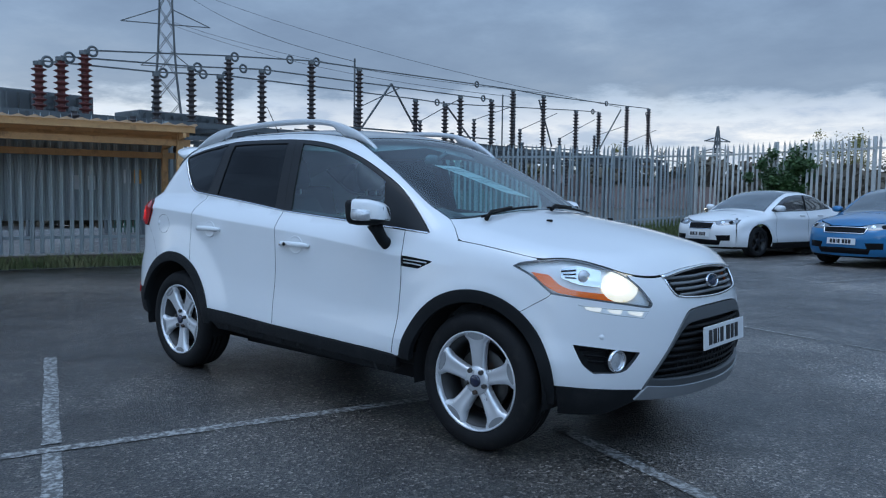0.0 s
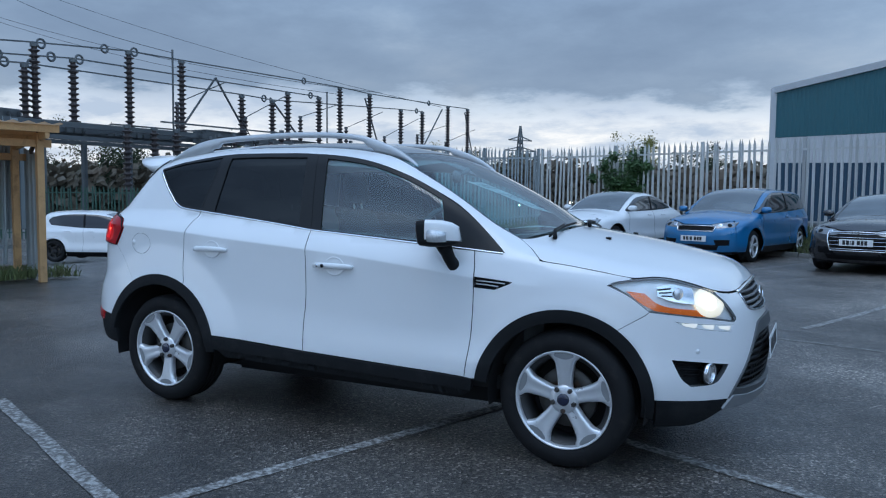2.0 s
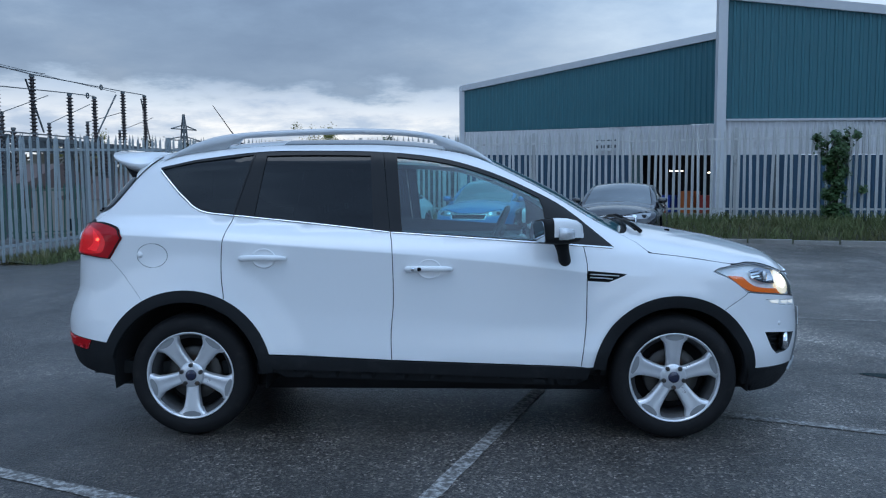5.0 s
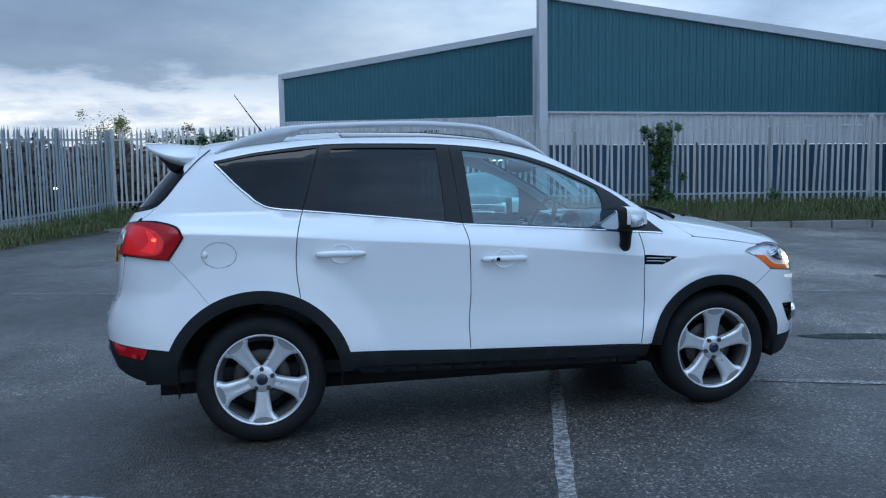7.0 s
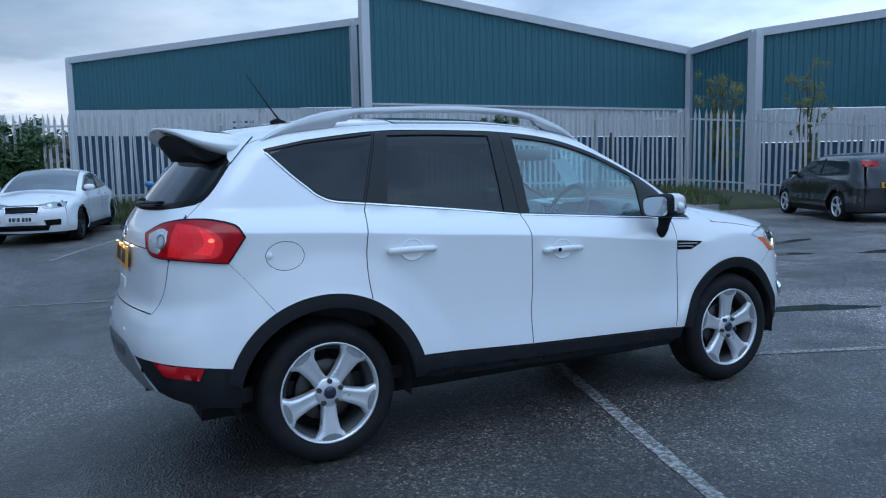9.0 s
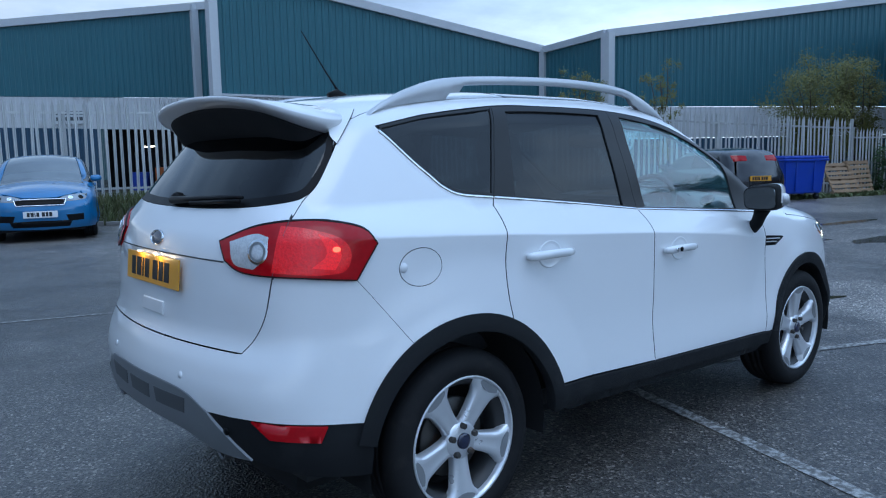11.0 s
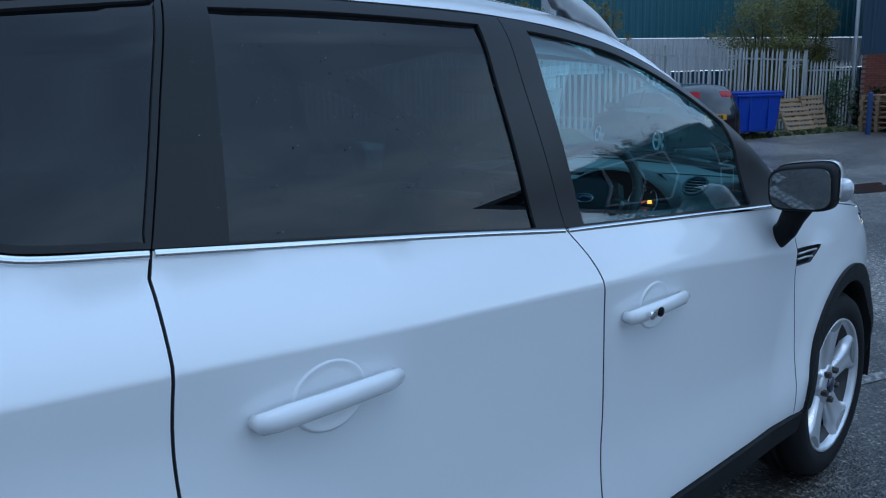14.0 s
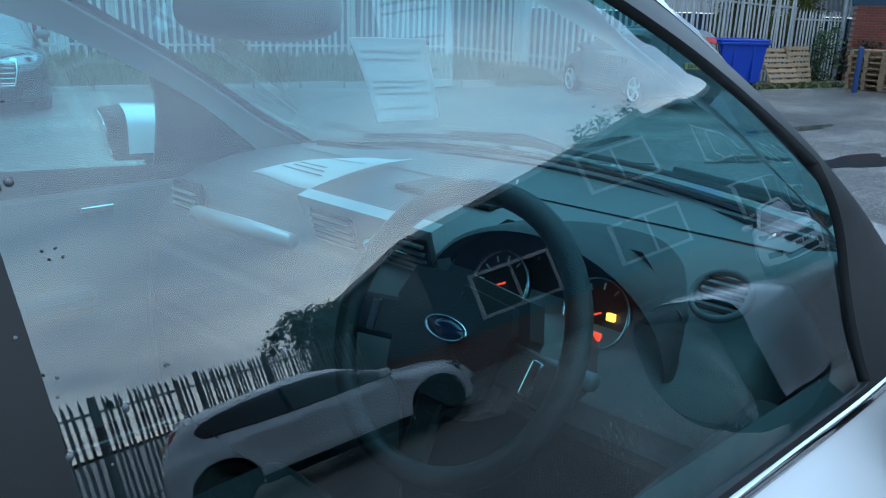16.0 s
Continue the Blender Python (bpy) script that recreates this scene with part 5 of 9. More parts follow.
# ---- the distance ----
rnd = random.Random(77)
for i in range(34):
    tt = i / 33
    ang = radians(78 + 62 * tt)
    dist_ = rnd.uniform(85, 190)
    hx, hy = dist_ * math.cos(ang), dist_ * math.sin(ang) - 5
    if -12 < hx < 40:
        continue
    w_, dp, hh = rnd.uniform(8, 22), rnd.uniform(7, 10), rnd.uniform(3.0, 6.0)
    hs = thing("far_house", "distant low building beyond the fence", "building", Matrix.Translation((hx, hy, -3.8)) @ pose(0, 0, 0, 0, 0, rnd.uniform(-25, 25)), "far buildings")
    boxed("wall", -w_ / 2, w_ / 2, -dp / 2, dp / 2, 0, hh, FARWHITE if i % 3 == 0 else FARWALL, hs)
    bm = bmesh.new()
    prism(bm, [(-dp / 2 - 0.3, 0), (dp / 2 + 0.3, 0), (0, 2.4)], w_ + 0.6, Matrix.Translation((-w_ / 2 - 0.3, 0, hh)) @ pose(0, 0, 0, 90, 0, 90))
    part("roof", bm, ROOFTILE, hs)
    for k in range(int(w_ / 2.6)):
        boxed("window", -w_ / 2 + 0.8 + 2.6 * k, -w_ / 2 + 1.9 + 2.6 * k, -dp / 2 - 0.05, -dp / 2, 1.0, 2.2, DARKPANE, hs)
for i, (lx, ly, lz) in enumerate(((-26, 70, 0.4), (-31, 92, 0.9), (-17.5, 60, 0.8), (-30, 84, 0.2))):
    lp = part("far_lamp", lathe(bmesh.new(), [(0, -0.15), (0.15, 0), (0, 0.15)], 8, Matrix.Translation((lx, ly, lz))), FARLIGHT, None)
    tagged(lp, "small lit lamp on a distant building", "lamp", "far lamps")
    tagged(bar("lamp_post", (lx, ly, -4), (lx, ly, lz - 0.1), 0.1, 0.1, STEEL, None), "thin grey lamp post far off", "post", "far lamp posts")
far = mesh("backdrop", [(math.cos(a_) * 420, math.sin(a_) * 420, z_) for z_ in (-12, 0) for a_ in np.linspace(0, 2 * math.pi, 121)], [(k, k + 1, k + 122, k + 121) for k in range(120)], FARLAND)
for v_ in far.data.vertices:
    if v_.co.z > -1:
        v_.co.z = 1.5 + 2.5 * noise.noise(Vector((v_.co.x * 0.012, v_.co.y * 0.012, 0)))
tagged(far, "low dark hills on the horizon", "backdrop", kind="structure")

# ---- a belt of woods and scrub beyond the fence ----
FARLEAF = material("far_autumn_wood", (0.105, 0.092, 0.070), 0.9, vary=0.7, size=0.12, stain=(0.13, 0.095, 0.07), stain_size=0.08, stain_at=0.5)
rw = random.Random(91)
v, f = [], []
for _ in range(44000):
    a_ = radians(rw.uniform(72, 168))
    r_ = rw.uniform(84, 112)
    x_, y_ = r_ * math.cos(a_), r_ * math.sin(a_)
    crest = 4.6 + 2.0 * noise.noise(Vector((x_ * 0.06, y_ * 0.06, 0))) + 1.6 * noise.noise(Vector((x_ * 0.25, y_ * 0.25, 3)))
    z_ = -4 + (crest + 4) * rw.random() ** 0.7
    c_ = Vector((x_, y_, z_))
    p_ = Vector((rw.gauss(0, 1), rw.gauss(0, 1), rw.gauss(0, 0.7))).normalized() * rw.uniform(0.3, 0.75)
    q_ = p_.orthogonal().normalized() * rw.uniform(0.25, 0.6)
    k = len(v)
    v += [tuple(c_ - p_), tuple(c_ + q_), tuple(c_ + p_), tuple(c_ - q_)]
    f.append((k, k + 1, k + 2, k + 3))
tagged(mesh("far_woods", v, f, FARLEAF, smooth=False), "brown autumn scrub and trees far beyond the fence", "woods", kind="stuff")
board = boxed("notice_board", -0.35, 0.35, -0.02, 0.02, 1.15, 1.85, SIGNBOARD, None, 0.01, m=Matrix.Translation((-21.6, 23.55, -0.75)) @ pose(0, 0, 0, 0, 0, 40.3))
tagged(board, "white square notice board on the green fence", "sign")

# ---- behind the camera, as the windows mirror it ----
fence("dark palisade fence behind the parked white car", [(-3.5, -7.2, 0.0), (15.3, -20.5, 0.0)], GALVD, pitch=0.16)
office = thing("office_building", "two-storey brick building with blue cladding and white windows", "building")
OM = Matrix.Translation((10.6, -12.3, 0)) @ pose(0, 0, 0, 0, 0, 25)
part("brick_wall", box(bmesh.new(), 0, 22, -8, 0, 0, 0.9, 0, OM), BRICK, office)
part("cladding", prism(bmesh.new(), [(-0.05, 0.9), (22.05, 0.9), (22.05, 8.4), (-0.05, 3.7)], 8.06, OM @ Matrix.Translation((0, 0.06, 0)) @ pose(0, 0, 0, 90, 0, 0)), TEAL2, office)
part("roof", prism(bmesh.new(), [(-0.3, 3.62), (22.3, 8.44), (22.3, 8.6), (-0.3, 3.78)], 8.6, OM @ Matrix.Translation((0, 0.3, 0)) @ pose(0, 0, 0, 90, 0, 0)), FLASH, office)
for k in range(6):
    for z_ in ((1.15, 3.35) if k else (1.15,)):
        wn = part("window", box(bmesh.new(), 0.9 + 3.6 * k, 2.9 + 3.6 * k, 0.05, 0.12, z_, z_ + 1.2, 0, OM), WHITEFRAME, office)
        for j in range(2):
            part("pane", box(bmesh.new(), 0.99 + 3.6 * k + 0.95 * j, 1.86 + 3.6 * k + 0.95 * j, 0.11, 0.13, z_ + 0.09, z_ + 1.11, 0, OM), DARKPANE, wn)
for i, (tx, ty, th, tr) in enumerate(((13.8, -20.6, 3.5, 1.3), (16.2, -21.6, 3.7, 1.4), (26.0, -17.6, 7.6, 2.0))):
    shrub("dark_tree", "dark leafy tree beyond the palisade fence", tx, ty, 0, th, tr, 15000, LEAF3, 60 + i, 12, "tree", 0.075)


# ---- the skin of a car: a smooth solid, cut into panels ----
def pchip(xs, ys):
    """Smooth monotone curve through points."""
    xs, ys = np.array(xs, float), np.array(ys, float)
    h, d = np.diff(xs), np.diff(ys) / np.diff(xs)
    m = np.zeros(len(xs))
    for i in range(1, len(xs) - 1):
        if d[i - 1] * d[i] > 0:
            w1, w2 = 2 * h[i] + h[i - 1], h[i] + 2 * h[i - 1]
            m[i] = (w1 + w2) / (w1 / d[i - 1] + w2 / d[i])
    m[0], m[-1] = d[0], d[-1]

    def f(q):
        q = np.asarray(q, float)
        i = np.clip(np.searchsorted(xs, q) - 1, 0, len(xs) - 2)
        t = (q - xs[i]) / h[i]
        t2 = np.clip(t, 0, 1)
        r = (2 * t2**3 - 3 * t2**2 + 1) * ys[i] + (t2**3 - 2 * t2**2 + t2) * h[i] * m[i] + (3 * t2**2 - 2 * t2**3) * ys[i + 1] + (t2**3 - t2**2) * h[i] * m[i + 1]
        return r + np.where(t < 0, t * h[i] * m[0], 0) + np.where(t > 1, (t - 1) * h[i] * m[-1], 0)
    return f


def smax(a, b, k):
    h = np.maximum(k - np.abs(a - b), 0) / k
    return np.maximum(a, b) + h * h * k * 0.25


TOP = pchip([-2.3, -2.1, -1.9, -1.6, -1.2, -0.8, -0.4, -0.1, 0.1, 0.25, 0.5, 0.75, 1.0, 1.08, 1.2, 1.5, 1.8, 2.0, 2.1, 2.16, 2.22, 2.3],
            [1.51, 1.55, 1.585, 1.635, 1.68, 1.70, 1.698, 1.68, 1.652, 1.615, 1.505, 1.378, 1.235, 1.195, 1.175, 1.128, 1.068, 1.012, 0.965, 0.915, 0.8, 0.6])
CROWN = pchip([-2.2, -1.5, -0.8, 0.0, 0.4, 0.95, 1.1, 2.2], [0.09, 0.085, 0.080, 0.074, 0.066, 0.070, 0.075, 0.10])
TUCK = pchip([-2.3, -1.7, -1.3, -1.0, 2.3], [-0.055, -0.03, -0.012, 0.0, 0.0])
WIDE = pchip([0.15, 0.25, 0.36, 0.44, 0.50, 0.57, 0.65, 0.75, 0.88, 0.962, 1.0, 1.05, 1.12, 1.192, 1.256, 1.319, 1.383, 1.448, 1.512, 1.571, 1.7, 1.8],
             [0.80, 0.865, 0.902, 0.909, 0.905, 0.896, 0.889, 0.8885, 0.890, 0.889, 0.876, 0.852, 0.817, 0.792, 0.776, 0.759, 0.740, 0.719, 0.700, 0.680, 0.635, 0.60])
PLAN = pchip([-2.3, -2.0, -1.7, -1.3, -0.7, 0.5, 1.0, 1.4, 1.77, 2.0, 2.2, 2.4], [0.84, 0.905, 0.953, 0.983, 1.0, 1.0, 0.982, 0.955, 0.905, 0.84, 0.74, 0.62])
NOSE = pchip([0.1, 0.2, 0.3, 0.42, 0.55, 0.68, 0.8, 0.9, 1.1], [2.06, 2.14, 2.185, 2.22, 2.235, 2.225, 2.20, 2.16, 2.05])
TAIL = pchip([0.15, 0.25, 0.4, 0.52, 0.62, 0.70, 0.76, 0.82, 0.95, 1.05, 1.13, 1.19, 1.25, 1.38, 1.5, 1.7],
             [2.06, 2.12, 2.19, 2.22, 2.225, 2.21, 2.185, 2.16, 2.15, 2.14, 2.12, 2.085, 2.04, 1.93, 1.825, 1.65])
CREASE = pchip([-2.2, -1.9, -1.5, -1.1, -0.8, -0.43, -0.2, 0.365, 0.67, 1.0, 2.2], [1.15, 1.145, 1.128, 1.104, 1.08, 1.055, 1.038, 0.987, 0.953, 0.915, 0.88])


def body_f(x, y, z):
    ay = np.abs(y)
    # below the pressed crease the flank is nearly upright, above it the shoulder leans in to the windows
    c = CREASE(x)
    low = np.minimum(z, c)
    w = WIDE(low - (c - 0.962) * np.clip((low - 0.5) / 0.3, 0, 1))
    s = np.clip((z - c) / 0.105, 0, 1)
    w = np.where(z > c, 0.889 - (0.889 - WIDE(c + 0.105)) * (0.5 * s + 0.5 * s * s), w)
    w = np.where(z > c + 0.105, WIDE(z), w) * PLAN(x) + TUCK(x) * np.clip((z - 1.2) / 0.35, 0, 1)
    ridge = np.clip(1 - np.abs(z - c) / 0.07, 0, 1)
    w = w + 0.004 * ridge * np.clip((x + 1.95) / 0.3, 0, 1) * np.clip((1.25 - x) / 0.3, 0, 1)
    for hx in (-1.345, 1.345):
        r = np.hypot(x - hx, z - 0.346)
        w = w + (0.018 * np.exp(-(((r - 0.44) / 0.08) ** 2)) + 0.013 * np.clip((0.70 - r) / 0.15, 0, 1) ** 2 * (3 - 2 * np.clip((0.70 - r) / 0.15, 0, 1))) * np.clip((z - 0.2) / 0.3, 0, 1)
    side = (ay - w) * 0.95
    e = 1e-3
    slope = (TOP(x + e) - TOP(x - e)) / (2 * e)
    top = (z - TOP(x) + CROWN(x) * (ay / 0.75) ** 2) / np.sqrt(1 + slope * slope)
    nose = x - NOSE(z) + 0.36 * ay**2 + 0.08 * ay**4
    tail = (-x - TAIL(z) + 0.20 * ay**2) / (1 + 0.3 * np.clip((z - 1.05) / 0.1, 0, 1))
    f = smax(side, nose, 0.22)
    f = smax(f, tail, 0.20)
    return smax(f, top, 0.10)




# ---- the white compact SUV ----
def flank_ridge(res, lo, hi):
    u = np.arange(max(lo[0], -1.9), min(hi[0], 1.2), res * 0.5)
    return np.vstack([np.stack([u, CREASE(u) + d], -1) for d in (-0.006, 0.006)]) if len(u) else np.zeros((0, 2))


SUV = Shell(body_f, ridge=flank_ridge)
suv = thing("suv", "white compact SUV with silver roof rails and lit headlamp", "car")
MID = SUV.mid

BELT = [(-1.388, 1.284), (-1.264, 1.262), (-1.098, 1.246), (-0.597, 1.194), (-0.217, 1.151), (0.282, 1.116), (0.742, 1.084), (1.010, 1.062)]
EAVE = [(-1.632, 1.514), (-1.345, 1.557), (-0.993, 1.598), (-0.714, 1.604), (-0.285, 1.595), (0.053, 1.558), (0.323, 1.483), (0.563, 1.379), (0.761, 1.268), (1.012, 1.063)]
QUARTER = [(-1.632, 1.512), (-1.570, 1.466), (-1.464, 1.385), (-1.388, 1.333), (-1.337, 1.296), (-1.264, 1.266), (-1.098, 1.246)]
SEAM_Q = [(-1.098, 1.246), (-1.130, 1.134), (-1.144, 1.018), (-1.143, 0.898), (-1.130, 0.796)]
SEAM_D = [(-0.216, 1.151), (-0.200, 1.075), (-0.194, 0.951), (-0.193, 0.761), (-0.206, 0.603), (-0.203, 0.445)]
SEAM_F = [(0.846, 1.076), (0.862, 0.985), (0.863, 0.90), (0.857, 0.641), (0.829, 0.412)]
SILL = [(-0.895, 0.482), (-0.203, 0.449), (0.829, 0.416)]
BELT_F = pchip([p[0] for p in BELT], [p[1] for p in BELT])
EAVE_F = pchip([p[0] for p in EAVE], [p[1] for p in EAVE])
RW, FW, HUB = (-1.345, 0.485), (1.345, 0.452), 0.346


def ring(w, r, a0, a1, n=40):
    """An arc about a wheel's hub in side coordinates."""
    q = circle(w[0], HUB, r, n, a0, a1)
    x = q[:, 0]
    return np.stack([np.where(np.abs(x) <= SUV.spine, x, np.sign(x) * (SUV.spine + SUV.fan * np.arctan2(np.abs(x) - SUV.spine, 0.86))), q[:, 1]], -1)


def belt_line(a, b, up=0.0, n=12):
    u = np.linspace(a, b, n)
    return np.stack([u, BELT_F(u) + up], -1)


def eave_line(a, b, down=0.0, n=24):
    u = np.linspace(a, b, n)
    return np.stack([u, EAVE_F(u) - down], -1)


# outlines of the doors
rear_arch_front = ring(RW, RW[1], 64, 17, 14)
rear_door_line = loop(belt_line(-1.098, -0.216), SEAM_D, [(-0.203, 0.449), (-0.895, 0.482)], rear_arch_front[::-1], [tuple(rear_arch_front[0]), SEAM_Q[-1]], SEAM_Q[::-1])
front_door_line = loop(belt_line(-0.216, 0.846), SEAM_F, [(0.829, 0.416), (-0.203, 0.449)], SEAM_D[::-1])
daylight = loop(EAVE, BELT[::-1][:-2], QUARTER[::-1])

# roof and bonnet edges on the skin
roof_edge = np.array([(x, -0.60 + 0.03 * max(0, -x - 1.0)) for x in np.linspace(-1.66, 0.20, 24)])
pillar_edge = spline([(0.20, -0.60), (0.33, -0.628), (0.59, -0.672), (0.88, -0.722), (1.06, -0.72)], 0.04)
bonnet_rear = [(1.06, -0.72), (1.14, -0.775), (1.20, -0.822)]
bonnet_side_uz = [(1.20, 1.030), (1.36, 1.012), (1.52, 0.990), (1.68, 0.966), (1.80, 0.972), (1.90, 0.962), (2.00, 0.938), (2.10, 0.908), (2.20, 0.893), (2.31, 0.893), (2.5, 0.916), (MID, 0.926)]
roof_uz = SUV.uz(SUV.top(roof_edge))
pillar_uz = SUV.uz(SUV.top(pillar_edge))
rear_uz = SUV.uz(SUV.top(np.array(bonnet_rear)))

LAMP_R = loop([(-2.262, 1.135), (-2.119, 1.186), (-1.981, 1.207), (-1.870, 1.204), (-1.755, 1.176), (-1.711, 1.122)], [(-1.711, 1.122), (-1.785, 1.004)], [(-1.785, 1.004), (-1.940, 1.022), (-2.144, 1.036), (-2.225, 1.070)], [(-2.225, 1.070), (-2.262, 1.135)])
HEAD = loop([(1.560, 0.928), (1.600, 0.946), (1.678, 0.958), (1.800, 0.968), (1.890, 0.960), (1.990, 0.936), (2.09, 0.902), (2.165, 0.845), (2.222, 0.775)], [(2.222, 0.775), (2.205, 0.756), (2.097, 0.771), (1.921, 0.794), (1.758, 0.811)], [(1.758, 0.811), (1.66, 0.884), (1.56, 0.928)])

fuel = circle(-1.543, 1.024, 0.0885, 48, ry=0.0655)
vent = loop([(0.868, 0.936), (1.075, 0.918)], [(1.075, 0.918), (0.98, 0.878)], [(0.98, 0.878), (0.868, 0.884)], [(0.868, 0.884), (0.868, 0.936)])
arch_f = ring(FW, FW[1], 12, 168)
arch_r = ring(RW, RW[1], 17, 158)
seam_top_f = ring(FW, FW[1], 55, 56, 2)[0]
seam_top_r = ring(RW, RW[1], 120, 121, 2)[0]

side_line = loop(
    [(1.758, 0.811), (1.744, 0.797), tuple(seam_top_f)],
    ring(FW, FW[1], 55, 168), [tuple(arch_f[-1]), (0.892, 0.414), (0.829, 0.416)], SILL[::-1], [(-0.895, 0.482), tuple(arch_r[0])],
    ring(RW, RW[1], 17, 120), [tuple(ring(RW, RW[1], 119, 120, 2)[1]), (-1.785, 1.004)], [(-1.785, 1.004), (-1.711, 1.122)],
    [(-1.711, 1.122), (-1.755, 1.176), (-1.870, 1.204), (-1.985, 1.207)], [(-1.985, 1.207), (-1.955, 1.262), (-1.905, 1.315), (-1.855, 1.40), (-1.80, 1.49), (-1.735, 1.565), tuple(roof_uz[0])],
    roof_uz, pillar_uz, rear_uz, bonnet_side_uz[:4], [(1.68, 0.966), (1.678, 0.960)], [(1.678, 0.958), (1.60, 0.946), (1.56, 0.928)], [(1.56, 0.928), (1.66, 0.884), (1.758, 0.811)])
panel(SUV, "side_panel", side_line, WHITE, suv, [rear_door_line, front_door_line, daylight, fuel, vent], gap=0.0008, hole_gap=0.0025, mirror=True)
# dark sheets behind the door gaps, painted in place of their shade
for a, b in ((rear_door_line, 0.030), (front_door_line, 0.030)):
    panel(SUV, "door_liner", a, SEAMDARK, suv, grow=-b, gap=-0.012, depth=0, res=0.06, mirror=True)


def door(name, line, frame_line, pane_line, glass, handle_u, handle_z, keyed):
    skins = panel(SUV, name, line, WHITE, suv, mirror=True)
    frames = panel(SUV, "window_frame", frame_line, PILLAR, None, [pane_line], grow=0.001, gap=0.0015, depth=0.010, mirror=True)
    panes = panel(SUV, "window_pane", pane_line, glass, None, grow=-0.006, gap=-0.003, depth=0, res=0.06, mirror=True)
    for skin, fr, pn, s in zip(skins, frames, panes, (1, -1)):
        fr.parent = pn.parent = skin
        tagged(fr, "satin black window surround")
        pn.visible_shadow = False
        c = SUV.side(np.array([[handle_u, handle_z]]))[0]
        n = SUV.normal(c[None])[0]
        # recessed cup and pull handle
        bm = bmesh.new()
        lathe(bm, [(0.0, 0.0008), (0.045, 0.0010), (0.056, 0.0022), (0.0615, 0.0042), (0.064, 0.0044), (0.068, 0.0)], 32, Matrix.Diagonal((1, 0.82, 1, 1)))
        turn = Vector((0, -1, 0)).rotation_difference(Vector(n)).to_matrix().to_4x4() @ pose(0, 0, 0, 90, 0, 0)
        m = Matrix.Diagonal((1, s, 1, 1)) @ Matrix.Translation(Vector(c)) @ turn
        bmesh.ops.transform(bm, matrix=m, verts=bm.verts)
        bmesh.ops.recalc_face_normals(bm, faces=bm.faces)
        part("handle_cup", bm, WHITE, skin, smooth=True)
        bm = bmesh.new()
        pts = [(-0.125, 0, 0.004), (-0.122, 0, 0.026), (-0.10, 0.002, 0.036), (0, 0.004, 0.044), (0.09, 0.002, 0.036), (0.117, 0, 0.024), (0.12, 0, 0.004)]
        tube(bm, pts, [0.012, 0.016, 0.018, 0.017, 0.0165, 0.0135, 0.010], 16)
        bmesh.ops.transform(bm, matrix=Matrix.Diagonal((1, 1, 0.72, 1)), verts=bm.verts)
        bmesh.ops.transform(bm, matrix=m, verts=bm.verts)
        bmesh.ops.recalc_face_normals(bm, faces=bm.faces)
        h = part("door_handle", bm, WHITE, skin, smooth=True)
        if keyed and s == 1:
            for du, mat, r in ((-0.088, CHROME, 0.010), (-0.052, TRIM, 0.011)):
                bm = lathe(bmesh.new(), [(r, 0), (r, 0.0035), (r * 0.75, 0.005), (0, 0.005)], 16, m @ Matrix.Translation((du, 0.004, 0.0475)))
                part("key_lock" if mat is CHROME else "keyless_button", bm, mat, h, smooth=True)
    return skins


B_TOP, B_BOT = (-0.262, 1.5945), (-0.216, 1.151)
Q_TOP, Q_BOT = (-0.993, 1.598), (-1.098, 1.246)
rear_frame = loop(eave_line(-0.993, -0.262), [B_TOP, B_BOT], belt_line(-0.216, -1.098), [Q_BOT, Q_TOP])
rear_pane = loop(eave_line(-0.930, -0.335, 0.022), [(-0.335, 1.574), (-0.310, 1.169)], belt_line(-0.310, -0.985, 0.005), [(-0.985, 1.240), (-0.930, 1.578)])
front_frame = loop(eave_line(-0.262, 1.008), belt_line(1.008, -0.216), [B_BOT, B_TOP])
front_pane = loop(eave_line(-0.185, 0.612, 0.022), [(0.612, 1.332), (0.636, 1.250), (0.642, 1.099)], belt_line(0.642, -0.150, 0.006), [(-0.150, 1.152), (-0.185, 1.566)])
door("rear_door", rear_door_line, rear_frame, rear_pane, PRIVACY, -0.905, 1.010, False)
door("front_door", front_door_line, front_frame, front_pane, GLASS, 0.006, 0.950, True)
# fixed quarter light
quarter_line = loop(EAVE[:3], [Q_TOP, Q_BOT], QUARTER[::-1])
quarter_pane = inset(quarter_line, 0.011)
for o, p in zip(panel(SUV, "quarter_frame", quarter_line, PILLAR, suv, [quarter_pane], grow=0.001, gap=0.0015, depth=0.02, mirror=True), panel(SUV, "quarter_pane", quarter_pane, PRIVACY, None, grow=-0.004, gap=-0.003, depth=0, res=0.06, mirror=True)):
    p.parent = o
    p.visible_shadow = False
strip(SUV, "belt_moulding", [(-1.62, 1.497), (-1.565, 1.458), (-1.462, 1.379), (-1.386, 1.326), (-1.334, 1.288), (-1.262, 1.258), (-1.103, 1.240)], 0.013, CHROME, suv, mirror=True, label="bright chrome window moulding")
strip(SUV, "belt_moulding", [(-1.095, 1.240), (-0.597, 1.189), (-0.222, 1.146)], 0.013, CHROME, suv, mirror=True, label="bright chrome window moulding")
strip(SUV, "belt_moulding", [(-0.211, 1.145), (0.282, 1.111), (0.742, 1.079), (1.004, 1.060)], 0.013, CHROME, suv, mirror=True, label="bright chrome window moulding")

